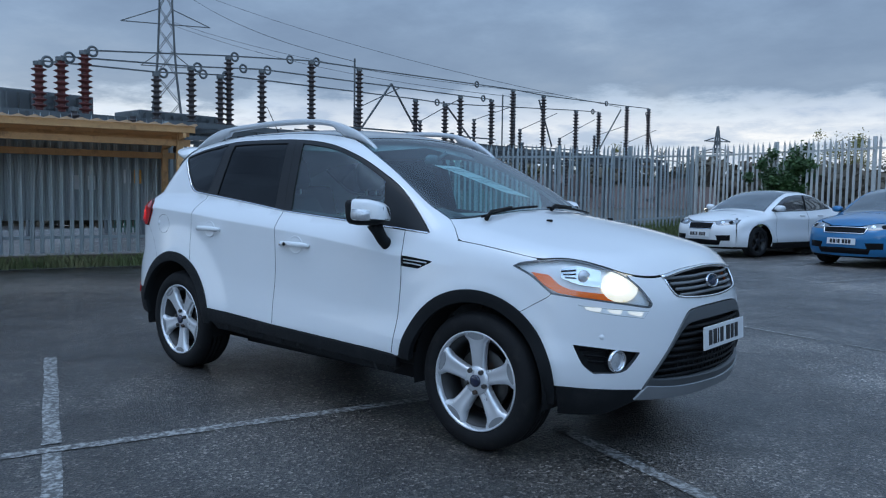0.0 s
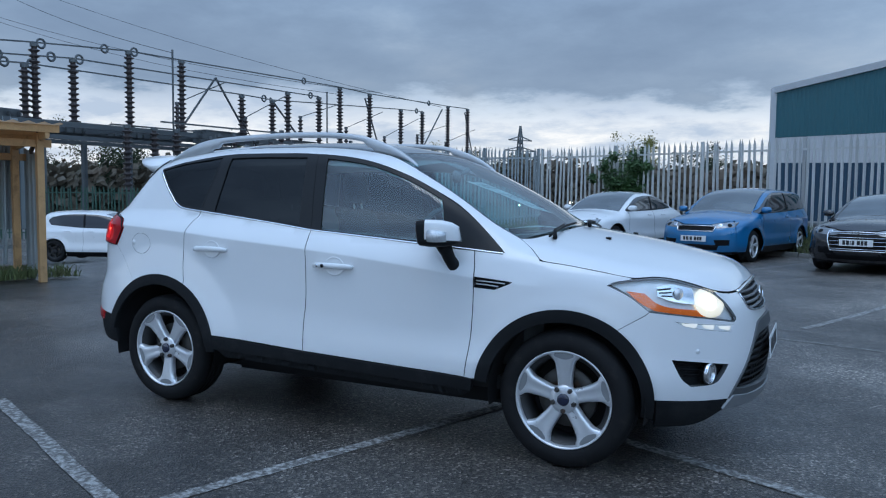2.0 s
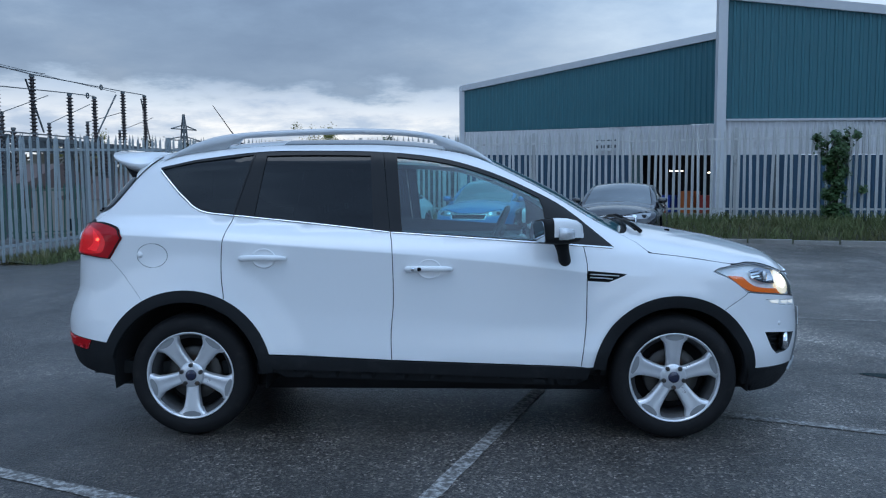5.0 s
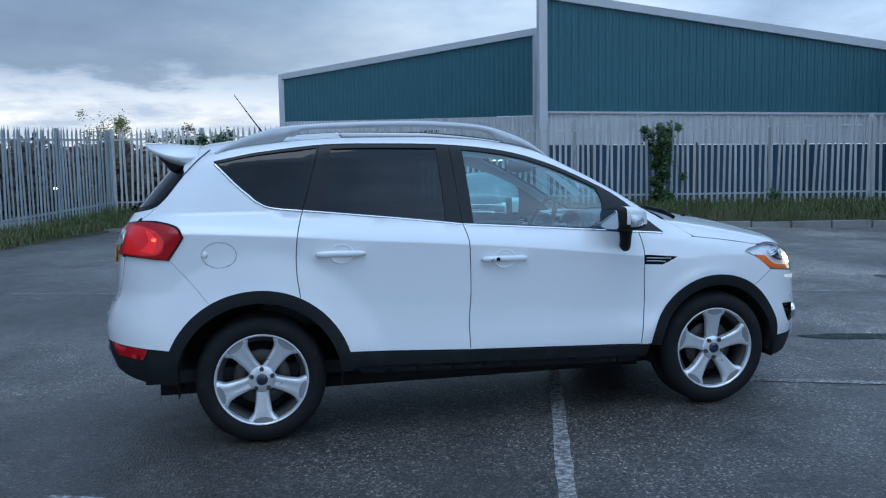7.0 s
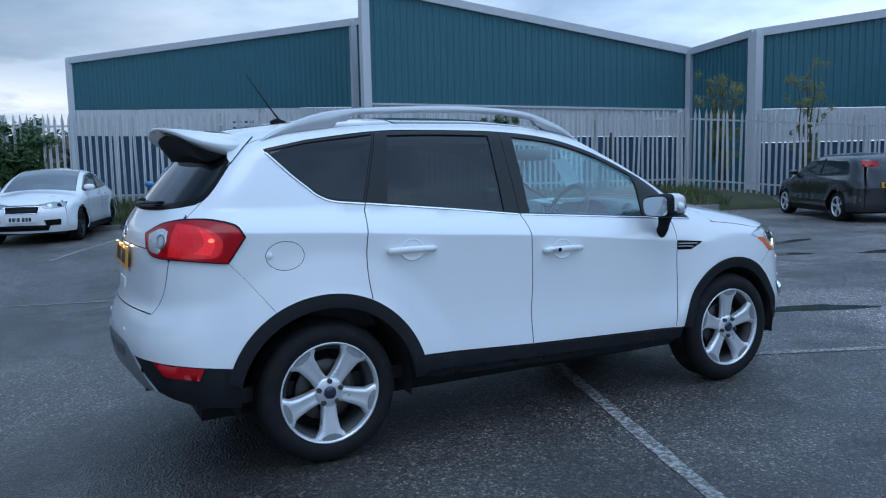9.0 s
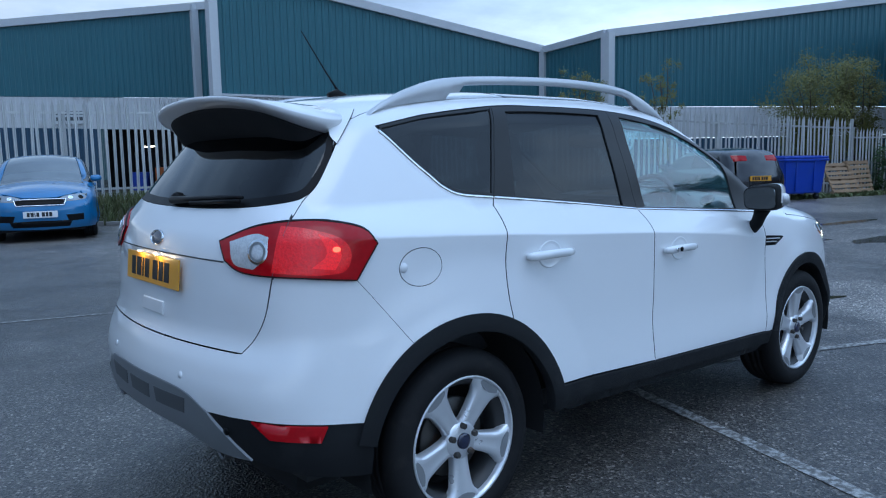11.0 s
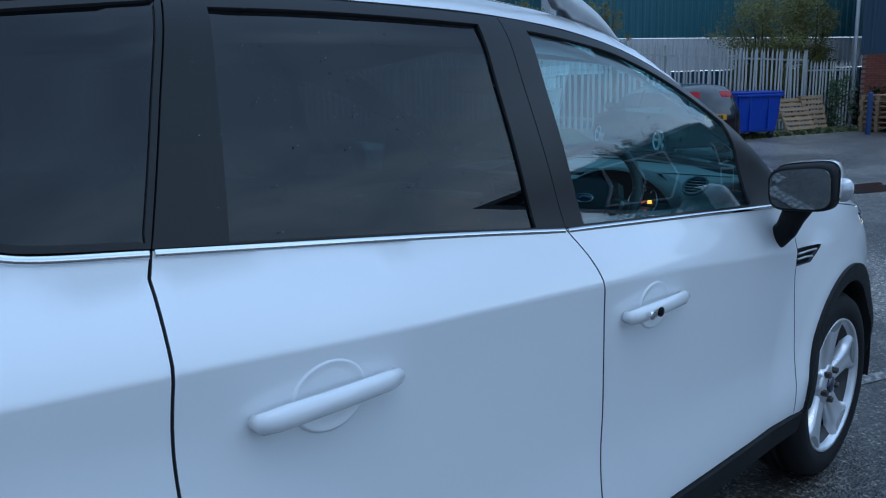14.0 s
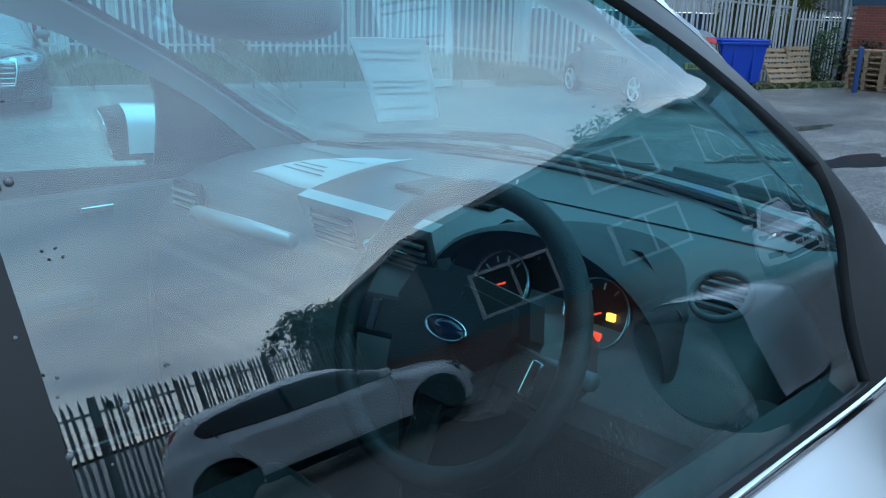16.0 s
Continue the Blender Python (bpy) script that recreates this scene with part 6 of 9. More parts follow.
# rain drops on the flank's windows and pillars
def drops(name, n, seed, u0, u1, z0, z1, keep, parent, lo, hi):
    rd = random.Random(seed)
    v, f = [], []
    while len(v) < 13 * n:
        u, z = rd.uniform(u0, u1), rd.uniform(z0, z1)
        if not keep(u, z):
            continue
        c = SUV.side(np.array([[u, z]]), 0.0)[0]
        nn = Vector(SUV.normal(c[None])[0])
        a = nn.orthogonal().normalized()
        b = nn.cross(a)
        r = lo + (hi - lo) * rd.random() ** 3
        c = Vector(c) + nn * 0.0012
        k = len(v)
        for q, h in ((1.0, 0.0), (0.7, 0.38)):
            v += [tuple(c + (a * math.cos(t) + b * math.sin(t)) * r * q * rd.uniform(0.85, 1.15) + nn * h * r) for t in np.arange(6) * math.pi / 3]
        v.append(tuple(c + nn * 0.5 * r))
        for j in range(6):
            f += [(k + j, k + (j + 1) % 6, k + 6 + (j + 1) % 6, k + 6 + j), (k + 6 + j, k + 6 + (j + 1) % 6, k + 12)]
    return tagged(mesh(name, v, f, DROPLET, parent), "scattered rain drops", kind="stuff")


drops("rain_spatter", 320, 5, -1.0, -0.14, 1.16, 1.58, lambda u, z: z < EAVE_F(u) - 0.012 and z > BELT_F(u) + 0.01 and (u > -0.33 or (u * 7.3) % 1 > 0.45), suv, 0.0006, 0.0018)

# fuel flap with its finger notch
flap = panel(SUV, "fuel_flap", fuel, WHITE, suv, gap=0.0002, grow=0.0005, depth=0.012)
c = SUV.side(np.array([[-1.615, 1.028]]))[0]
bm = lathe(bmesh.new(), [(0, 0.006), (0.014, 0.005), (0.018, 0)], 16, Matrix.Translation(Vector(c)) @ pose(0, 0, 0, 90, 0, 0))
part("finger_notch", bm, WHITE, flap, smooth=True)

# side vent
grill = panel(SUV, "side_vent", vent, TRIM, suv, grow=-0.012, gap=-0.004, depth=0, mirror=True)
for o, s in zip(grill, (1, -1)):
    for k in range(2):
        z = 0.919 - 0.017 * k
        line = SUV.side(np.array([(0.878, z), (0.95, z - 0.004), (1.035 - 0.035 * k, z - 0.009)]), -0.003)
        bm = tube(bmesh.new(), [Vector((p[0], (p[1] - 0.001) * s, p[2])) for p in line], 0.0036, 6)
        part("slat", bm, SILVER, o, smooth=True)

# sills, arches
sill_line = loop([(0.88, 0.414), (0.829, 0.413), (-0.203, 0.446), (-0.89, 0.478)], [(-0.89, 0.478), (-0.865, 0.398)], [(-0.865, 0.398), (0.865, 0.345)], [(0.865, 0.345), (0.88, 0.414)])
panel(SUV, "sill", sill_line, PLASTIC, suv, grow=0.010, gap=0.001, depth=0.03, mirror=True, label="black plastic sill")
under_line = loop([(0.862, 0.342), (-0.862, 0.395)], [(-0.862, 0.395), (-0.80, 0.350)], [(-0.80, 0.350), (0.80, 0.305)], [(0.80, 0.305), (0.862, 0.342)])
panel(SUV, "under_sill", under_line, PLASTIC, suv, grow=-0.012, gap=0.0, depth=0.03, mirror=True, label="black lower sill")
# added black slab blocks light below the car and passes for shadow
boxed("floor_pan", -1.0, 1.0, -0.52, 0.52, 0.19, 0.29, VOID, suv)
for w, r0, a0, a1 in ((FW, 0.392, -6, 172), (RW, 0.422, 4, 166)):
    outer, inner = ring(w, w[1] + 0.004, a0, a1, 60), ring(w, r0, a1, a0, 50)
    panel(SUV, "arch_moulding", np.vstack([outer, inner]), PLASTIC, suv, grow=0.011, gap=0.0, depth=0.05, res=0.03, mirror=True, label="black plastic wheel arch")
    for s in (-1, 1):
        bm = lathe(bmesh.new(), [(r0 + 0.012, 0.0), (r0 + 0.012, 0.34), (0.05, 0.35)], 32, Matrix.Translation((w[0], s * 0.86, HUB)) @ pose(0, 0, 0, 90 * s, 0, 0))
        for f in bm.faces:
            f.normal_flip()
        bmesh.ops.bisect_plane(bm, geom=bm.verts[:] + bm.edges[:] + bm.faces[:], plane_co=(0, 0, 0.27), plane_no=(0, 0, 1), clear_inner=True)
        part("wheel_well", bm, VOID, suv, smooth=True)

# bonnet
bonnet_half = np.vstack([SUV.top(np.array(bonnet_rear))[:, :2], SUV.side(spline(bonnet_side_uz, 0.03))[1:, :2]])
rear_mid = spline([(1.06, -0.72), (1.115, -0.62), (1.165, -0.35), (1.182, 0.0)], 0.03)
half = np.vstack([rear_mid[::-1][:-1], bonnet_half])
bonnet_line = np.vstack([half, (half * [1, -1])[::-1][1:-1]])
bonnet = panel(SUV, "bonnet", bonnet_line, WHITE, suv, mode="top", res=0.03)
for y, xx in ((-0.33, 1.42), (0.33, 1.42)):
    p = SUV.top(np.array([[xx, y]]))[0]
    part("washer_jet", box(bmesh.new(), -0.014, 0.014, -0.011, 0.011, -0.004, 0.010, 0.003, Matrix.Translation(Vector(p))), TRIM, bonnet)
# cowl below the windscreen
cowl = np.vstack([rear_mid, (rear_mid * [1, -1])[::-1][1:], [(1.02, 0.64), (1.11, 0.40), (1.135, 0), (1.11, -0.40), (1.02, -0.64)]])
panel(SUV, "cowl_panel", cowl, PLASTIC, suv, mode="top", grow=-0.022, gap=-0.004, depth=0.03)

# windscreen, roof
screen_half = np.vstack([pillar_edge, spline([(1.06, -0.72), (1.13, -0.40), (1.15, 0)], 0.04)[1:]])
screen_top = spline([(0.24, 0), (0.235, -0.3), (0.20, -0.60)], 0.04)
half = np.vstack([screen_top[:-1], screen_half])
screen = panel(SUV, "windscreen", np.vstack([half, (half * [1, -1])[::-1][1:-1]]), SHIELD, suv, mode="top", grow=-0.002, gap=0.001, depth=0, res=0.05)
screen.visible_shadow = False
inner = inset(np.vstack([half, (half * [1, -1])[::-1][1:-1]]), 0.018)
panel(SUV, "screen_border", np.vstack([half, (half * [1, -1])[::-1][1:-1]]), TRIM, screen, [inner], mode="top", grow=-0.006, gap=-0.001, depth=0, res=0.05)
roof_mid = -0.86
re1 = roof_edge[(roof_edge[:, 0] > roof_mid)]
glass_roof = np.vstack([re1, screen_top[::-1][1:], (screen_top * [1, -1])[1:-1], (re1 * [1, -1])[::-1]])
panel(SUV, "roof_glass", glass_roof, ROOFGLASS, suv, mode="top", grow=0.001, res=0.05, label="dark panoramic roof glass")
re2 = roof_edge[(roof_edge[:, 0] <= roof_mid)]
roof = panel(SUV, "roof", np.vstack([[(-1.70, 0)], re2, [(roof_mid, re2[-1, 1]), (roof_mid, 0), (roof_mid, -re2[-1, 1])], (re2 * [1, -1])[::-1]]), WHITE, suv, mode="top", res=0.05)
wide_roof = roof_edge * [1, 1.06]
panel(SUV, "headlining", np.vstack([wide_roof, [(0.20, -0.63), (0.24, 0), (0.20, 0.63)], (wide_roof * [1, -1])[::-1]]), HEADLINER, suv, mode="top", grow=-0.05, gap=0.0, depth=0, res=0.08)

# inner trim of the windscreen pillars
for s in (1, -1):
    outer_e = SUV.side(eave_line(0.12, 0.92, 0.0, 14))[:, :2] * [1, 1] + [0, 0.022]
    inner_e = pillar_edge[(pillar_edge[:, 0] > 0.1) & (pillar_edge[:, 0] < 1.0)] + [0, 0.035]
    panel(SUV, "pillar_trim", np.vstack([outer_e, inner_e[::-1]]) * [1, s], HEADLINER, suv, mode="top", grow=-0.035, gap=0.0, depth=0, res=0.05)

# roof rails
for s in (-1, 1):
    bm = bmesh.new()
    roof_at = lambda x: float(SUV.top(np.array([[x, -0.586 + 0.03 * max(0, x)]]))[0, 2])
    top = spline([(-1.56, roof_at(-1.56) - 0.003), (-1.50, 1.596), (-1.44, 1.626), (-1.36, 1.660), (-1.19, 1.704), (-0.87, 1.727), (-0.42, 1.735), (-0.05, 1.711), (0.19, 1.640), (0.33, 1.560), (0.37, roof_at(0.37) - 0.003)], 0.03)
    prev = None
    for x, z in top:
        zl = z - 0.034 if -1.10 < x < 0.02 else min(z - 0.010, roof_at(x) - 0.004) if x < -1.17 or x > 0.08 else min(z - 0.034, (roof_at(x) + z) / 2 - 0.02)
        y0 = s * (0.586 - 0.03 * max(0, x))
        w = 0.015
        ringv = [bm.verts.new(v) for v in ((x, y0 + s * w, zl), (x, y0 + s * w * 0.9, z - 0.010), (x, y0 + s * w * 0.4, z), (x, y0 - s * w * 0.5, z), (x, y0 - s * w, z - 0.01), (x, y0 - s * w, zl))]
        if prev:
            for k in range(6):
                bm.faces.new((prev[k], prev[(k + 1) % 6], ringv[(k + 1) % 6], ringv[k]))
        prev = ringv
    bmesh.ops.recalc_face_normals(bm, faces=bm.faces)
    part("roof_rail", bm, SILVER, suv, "silver roof rail", smooth=True)

# tailgate: lower skin, glass, spoiler
gate_half = [(-1.985, 1.207), (-2.036, 1.030), (-2.063, 0.901), (-2.100, 0.825), (-2.145, 0.774), (-2.363, 0.773), (-MID, 0.772)]
glass_half = [(-1.80, 1.49), (-1.853, 1.40), (-1.90, 1.325), (-1.950, 1.276), (-2.027, 1.257), (-2.197, 1.241), (-2.45, 1.233), (-MID, 1.231)]
gate = SUV.whole(np.vstack([spline([(-1.81, 1.515), (-1.855, 1.40), (-1.905, 1.315), (-1.955, 1.262), (-1.985, 1.207)], 0.02)[:-1], spline(gate_half[:5], 0.02)[:-1], spline(gate_half[4:], 0.03)[:-1]]), False)
pane_r = SUV.whole(spline([(-1.83, 1.50)] + glass_half[1:], 0.03)[:-1], False)
lamp_in = LAMP_R
lamp_left = LAMP_R.copy()
lamp_left[:, 0] = -2 * MID - lamp_left[:, 0]
tailgate = panel(SUV, "tailgate", gate, WHITE, suv, [pane_r, lamp_in, lamp_left], hole_gap=0.001)
rg = panel(SUV, "rear_window", pane_r, PRIVACY, tailgate, grow=-0.003, gap=0.002, depth=0, res=0.05)
rg.visible_shadow = False
panel(SUV, "glass_border", pane_r, TRIM, rg, [inset(pane_r, 0.028)], grow=-0.0015, gap=0.001, depth=0.004, res=0.05)
# dark line painted for the shade along the tailgate's recessed edge
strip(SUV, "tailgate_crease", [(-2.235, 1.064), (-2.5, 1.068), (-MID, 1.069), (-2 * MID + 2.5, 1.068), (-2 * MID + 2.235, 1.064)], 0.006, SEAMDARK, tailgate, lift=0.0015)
bm = bmesh.new()
outline = [(-1.655, 0.0), (-1.655, 0.30), (-1.65, 0.50), (-1.645, 0.585), (-1.72, 0.60), (-1.80, 0.585), (-1.87, 0.55), (-1.925, 0.47), (-1.955, 0.30), (-1.965, 0.0)]
for _ in range(3):
    outline = [outline[0]] + [(a[0] * w + b[0] * (1 - w), a[1] * w + b[1] * (1 - w)) for a, b in zip(outline, outline[1:]) for w in (0.75, 0.25)] + [outline[-1]]
full_o = outline + [(x, -y) for x, y in outline[::-1][1:-1]]


crown = [float(SUV.top(np.array([[max(x, -1.66), y * 0.94]]))[0, 2]) for x, y in full_o]


def spoiler_rows(levels):
    bm = bmesh.new()
    rows3 = []
    for k, (f, dz, side) in enumerate(levels):
        rowv = []
        for (x, y), top_z in zip(full_o, crown):
            t = (-1.655 - x) / 0.31
            zt = top_z + 0.004 + (0.026 * t - 0.004 * t * t) - 0.004 * (abs(y) / 0.6) ** 4
            rowv.append(bm.verts.new((-1.655 + (x + 1.655) * f, y * side, zt + dz * (0.75 + 0.25 * (1 - t)))))
        rows3.append(rowv)
    bm.faces.new(rows3[0])
    bm.faces.new(rows3[-1][::-1])
    n = len(full_o)
    for a, b in zip(rows3, rows3[1:]):
        for i in range(n):
            bm.faces.new((a[i], b[i], b[(i + 1) % n], a[(i + 1) % n]))
    bmesh.ops.recalc_face_normals(bm, faces=bm.faces)
    bmesh.ops.triangulate(bm, faces=[f for f in bm.faces if len(f.verts) > 4])
    return bm


spoiler = part("spoiler", spoiler_rows(((0.995, 0, 1.0), (1.0, -0.005, 1.0), (1.0, -0.015, 0.998), (0.985, -0.024, 0.99), (0.94, -0.031, 0.975), (0.84, -0.054, 0.945))), WHITE, tailgate, "white roof spoiler", smooth=True)
part("spoiler_underside", spoiler_rows(((0.835, -0.048, 0.940), (0.80, -0.072, 0.93), (0.70, -0.115, 0.92), (0.53, -0.188, 0.90), (0.36, -0.212, 0.88))), VOID, spoiler, "black underside", smooth=True)
for s in (1, -1):
    cheek = loop([(-1.712, 1.583), (-1.765, 1.525), (-1.822, 1.455)], [(-1.822, 1.455), (-1.850, 1.480), (-1.862, 1.540)], [(-1.862, 1.540), (-1.80, 1.585)], [(-1.80, 1.585), (-1.712, 1.583)])
    if s < 0:
        cheek[:, 0] = -2 * MID - cheek[:, 0]
    panel(SUV, "spoiler_cheek", cheek, WHITE, spoiler, grow=0.007, gap=0.0, depth=0.02, res=0.03)
# rear wiper
p = [SUV.side(np.array([q]), 0.018)[0] for q in ((-2.76, 1.255), (-2.55, 1.262), (-2.30, 1.272), (-2.20, 1.275))]
part("rear_wiper", tube(tube(bmesh.new(), [Vector(v) for v in p], [0.016, 0.012, 0.009, 0.006], 8), [Vector(v) + Vector((-0.012, 0, -0.012)) for v in p[1:]], 0.007, 6), TRIM, tailgate, smooth=True)
part("wiper_boss", lathe(bmesh.new(), [(0.028, 0), (0.026, 0.022), (0.014, 0.034), (0, 0.035)], 16, Matrix.Translation(Vector(p[0]) + Vector((0.03, 0, 0))) @ pose(0, 0, 0, 0, -70, 0)), TRIM, tailgate, smooth=True)


def oval_badge(centre, normal, a, b, parent):
    m = facing(centre, normal)
    rim_o = part("badge_rim", lathe(bmesh.new(), [(1.0, 0), (1.0, 0.004), (0.92, 0.008), (0.84, 0.006), (0.84, 0.002)], 40, m @ Matrix.Diagonal((a, b, 1, 1))), CHROME, parent, smooth=True)
    part("badge_face", lathe(bmesh.new(), [(0.86, 0.003), (0.5, 0.0055), (0, 0.006)], 32, m @ Matrix.Diagonal((a, b, 1, 1))), BADGE, rim_o, smooth=True)


def number_plate(parent, m, mat, bars=True):
    p = part("number_plate", box(bmesh.new(), -0.26, 0.26, -0.0555, 0.0555, 0, 0.006, 0.002, m), mat, parent)
    at = -0.205
    for w, gap_after in ((0.042, 0.014), (0.046, 0.012), (0.014, 0.014), (0.042, 0.038), (0.048, 0.012), (0.040, 0.012), (0.046, 0)):
        part("plate_bar", box(bmesh.new(), at, at + w, -0.036, 0.036, 0.005, 0.0075, 0, m), INK, p)
        at += w + gap_after
    return p


def facing(shell_point, normal):
    """A frame on the skin with its y axis up."""
    n = Vector(normal).normalized()
    x = Vector((0, 0, 1)).cross(n).normalized()
    y = n.cross(x)
    return Matrix.Translation(Vector(shell_point)) @ Matrix((x, y, n)).transposed().to_4x4()


pc = SUV.side(np.array([[-MID, 1.000]]))
number_plate(tailgate, facing(pc[0] + [-0.004, 0, 0], (-1, 0, 0.10)), PLATEY)
for y in (-0.09, 0.09):
    boxed("plate_lamp", pc[0][0] - 0.022, pc[0][0] - 0.008, y - 0.018, y + 0.018, 1.060, 1.066, SIDELAMP, tailgate, 0.002)
    pl = new("plate_light", bpy.data.lights.new("plate_light", "POINT"))
    pl.data.energy, pl.data.shadow_soft_size, pl.data.color = 0.13, 0.008, (1.0, 0.72, 0.38)
    pl.location, pl.parent = (pc[0][0] - 0.030, y, 1.056), suv
pc = SUV.side(np.array([[-MID, 1.118]]))
oval_badge(pc[0], SUV.normal(pc)[0], 0.062, 0.030, tailgate)
pc = SUV.side(np.array([[-MID, 0.862]]))
part("gate_grip", box(bmesh.new(), -0.10, 0.10, -0.026, 0.026, -0.004, 0.005, 0.0045, facing(pc[0], SUV.normal(pc)[0])), WHITE, tailgate)

# rear lamps
SPLIT = np.array([(-1.985, 1.215), (-2.036, 1.02)])
for s, nm in ((1, "tail_lamp"), (-1, "tail_lamp")):
    def side_of(outline):
        o = np.array(outline, float)
        if s < 0:
            o[:, 0] = -2 * MID - o[:, 0]
        return o
    lens = panel(SUV, nm, side_of(LAMP_R), REDLENS, suv, grow=0.010, gap=0.002, depth=0.02, res=0.025, label="red tail lamp with clear reversing light")
    panel(SUV, "lamp_seal", side_of(LAMP_R), TRIM, lens, [side_of(inset(LAMP_R, 0.005))], grow=0.0104, gap=0.0, depth=0.006, res=0.03)
    lit = loop([(-2.015, 1.190), (-1.93, 1.180), (-1.835, 1.150), (-1.80, 1.10), (-1.82, 1.040), (-1.90, 1.030)], [(-1.90, 1.030), (-2.04, 1.042)], [(-2.04, 1.042), (-2.015, 1.190)])
    panel(SUV, "lit_chamber", side_of(lit), REDLIT, lens, grow=0.0105, gap=0.001, depth=0, res=0.02)
    glow = loop([(-1.90, 1.165), (-1.845, 1.135), (-1.83, 1.09), (-1.85, 1.045)], [(-1.85, 1.045), (-1.92, 1.055)], [(-1.92, 1.055), (-1.875, 1.10), (-1.90, 1.165)])
    panel(SUV, "glowing_facet", side_of(glow), REDGLOW, lens, grow=0.0115, gap=0.001, depth=0, res=0.02)
    panel(SUV, "bulb", side_of(circle(-1.845, 1.112, 0.012, 16, ry=0.009)), REDHOT, lens, grow=0.013, gap=0, depth=0, res=0.02)
    rev = loop([(-2.205, 1.135), (-2.10, 1.165), (-2.05, 1.155)], [(-2.05, 1.155), (-2.055, 1.09), (-2.10, 1.05)], [(-2.10, 1.05), (-2.18, 1.065), (-2.205, 1.135)])
    panel(SUV, "reversing_lens", side_of(rev), CLEARLENS, lens, grow=0.012, gap=0.001, depth=0.004, res=0.02, label="clear ribbed lens")
    for r_, m_ in ((0.040, CHROME), (0.031, SKID)):
        panel(SUV, "reflector_ring", side_of(circle(-2.085, 1.108, r_ * 0.9, 24, ry=r_)), m_, lens, [side_of(circle(-2.085, 1.108, (r_ - 0.007) * 0.9, 24, ry=r_ - 0.007))], grow=0.0132, gap=0, depth=0.002, res=0.02)
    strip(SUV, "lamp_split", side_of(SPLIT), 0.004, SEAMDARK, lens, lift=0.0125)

# rear bumper
rb_top = spline([(-1.785, 1.004), (-1.940, 1.022), (-2.036, 1.028)], 0.02)
rb_gate = spline([(-2.036, 1.028), (-2.063, 0.901), (-2.100, 0.825), (-2.145, 0.774)], 0.02)
rb_mid = spline([(-2.145, 0.772), (-2.363, 0.771), (-MID, 0.770)], 0.03)
rb_seam = spline([tuple(seam_top_r), (-1.785, 1.004)], 0.02)
rb_arch = ring(RW, RW[1], 156, 120, 12)
rb_low = spline([(-MID, 0.628), (-2.55, 0.626), (-2.395, 0.612), (-2.285, 0.566)], 0.03)
rb_low2 = spline([(-2.285, 0.566), (-2.110, 0.569), (-1.887, 0.546), (-1.757, 0.530)], 0.03)
rb = np.vstack([rb_low, rb_low2[1:], rb_arch, rb_seam[1:], rb_top[1:], rb_gate[1:], rb_mid[1:]])[:-1]
rear_bumper = panel(SUV, "rear_bumper", SUV.whole(rb[1:], False), WHITE, suv, gap=0.0008, depth=0.02)
lowr = np.vstack([rb_low2, [(-1.752, 0.42), (-1.760, 0.345)], spline([(-1.760, 0.345), (-1.95, 0.375), (-2.115, 0.425)], 0.03)[1:]])
refl = [(-2.106, 0.566), (-1.887, 0.541), (-1.908, 0.490), (-2.051, 0.508)]
for s in (1, -1):
    o, r = lowr.copy(), np.array(refl)
    if s < 0:
        o[:, 0], r[:, 0] = -2 * MID - o[:, 0], -2 * MID - r[:, 0]
    low_part = panel(SUV, "lower_bumper", o, PLASTIC, rear_bumper, grow=-0.004, gap=0, depth=0.03, label="black plastic lower bumper")
    panel(SUV, "rear_reflector", loop(*[[tuple(r[i]), tuple(r[(i + 1) % 4])] for i in range(4)]), REDLENS, low_part, grow=0.004, gap=0, depth=0.01, res=0.03)
    q = SUV.side(np.array([[-2.20 if s > 0 else -2 * MID + 2.20, 0.515]]))
    part("parking_sensor", lathe(bmesh.new(), [(0.013, 0), (0.012, 0.003), (0, 0.004)], 16, facing(q[0], SUV.normal(q)[0])), TRIM, low_part, smooth=True)
    q = SUV.side(np.array([[-2.43 if s > 0 else -2 * MID + 2.43, 0.665]]))
    part("parking_sensor", lathe(bmesh.new(), [(0.013, 0), (0.012, 0.003), (0, 0.004)], 16, facing(q[0], SUV.normal(q)[0])), WHITE, rear_bumper, smooth=True)
skid = np.vstack([rb_low, spline([(-2.285, 0.560), (-2.20, 0.50), (-2.115, 0.425)], 0.03)[1:], spline([(-2.115, 0.425), (-2.26, 0.425), (-2.45, 0.468), (-MID, 0.478)], 0.03)[1:]])[1:-1]
panel(SUV, "skid_plate", SUV.whole(skid, False), SKID, rear_bumper, grow=0.004, gap=0.001, depth=0.04, label="grey skid plate")
# flat patches in a darker grey, painted as the shade of recesses
for a, b in ((-2.62, -2.40), (-2 * MID + 2.40, -2 * MID + 2.62), (-MID - 0.10, -MID + 0.10)):
    panel(SUV, "skid_recess", loop([(a, 0.590), (b, 0.590)], [(b, 0.590), (b - 0.01, 0.535)], [(b - 0.01, 0.535), (a + 0.01, 0.535)], [(a + 0.01, 0.535), (a, 0.590)]), SKIDDARK, rear_bumper, grow=0.006, gap=0, depth=0.002, res=0.04)

for s in (1, -1):
    bm = lathe(bmesh.new(), [(0.030, 0), (0.038, 0.0), (0.040, 0.03), (0.040, 0.20), (0.034, 0.20), (0.032, 0.02)], 24, pose(-2.140, -0.50 * s, 0.428, 0, 84, 0), close=True)
    part("exhaust_tip", bm, PIPE, suv, smooth=True)
# set low so that little light leaks in from the far side
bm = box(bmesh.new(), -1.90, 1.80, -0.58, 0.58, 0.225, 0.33)
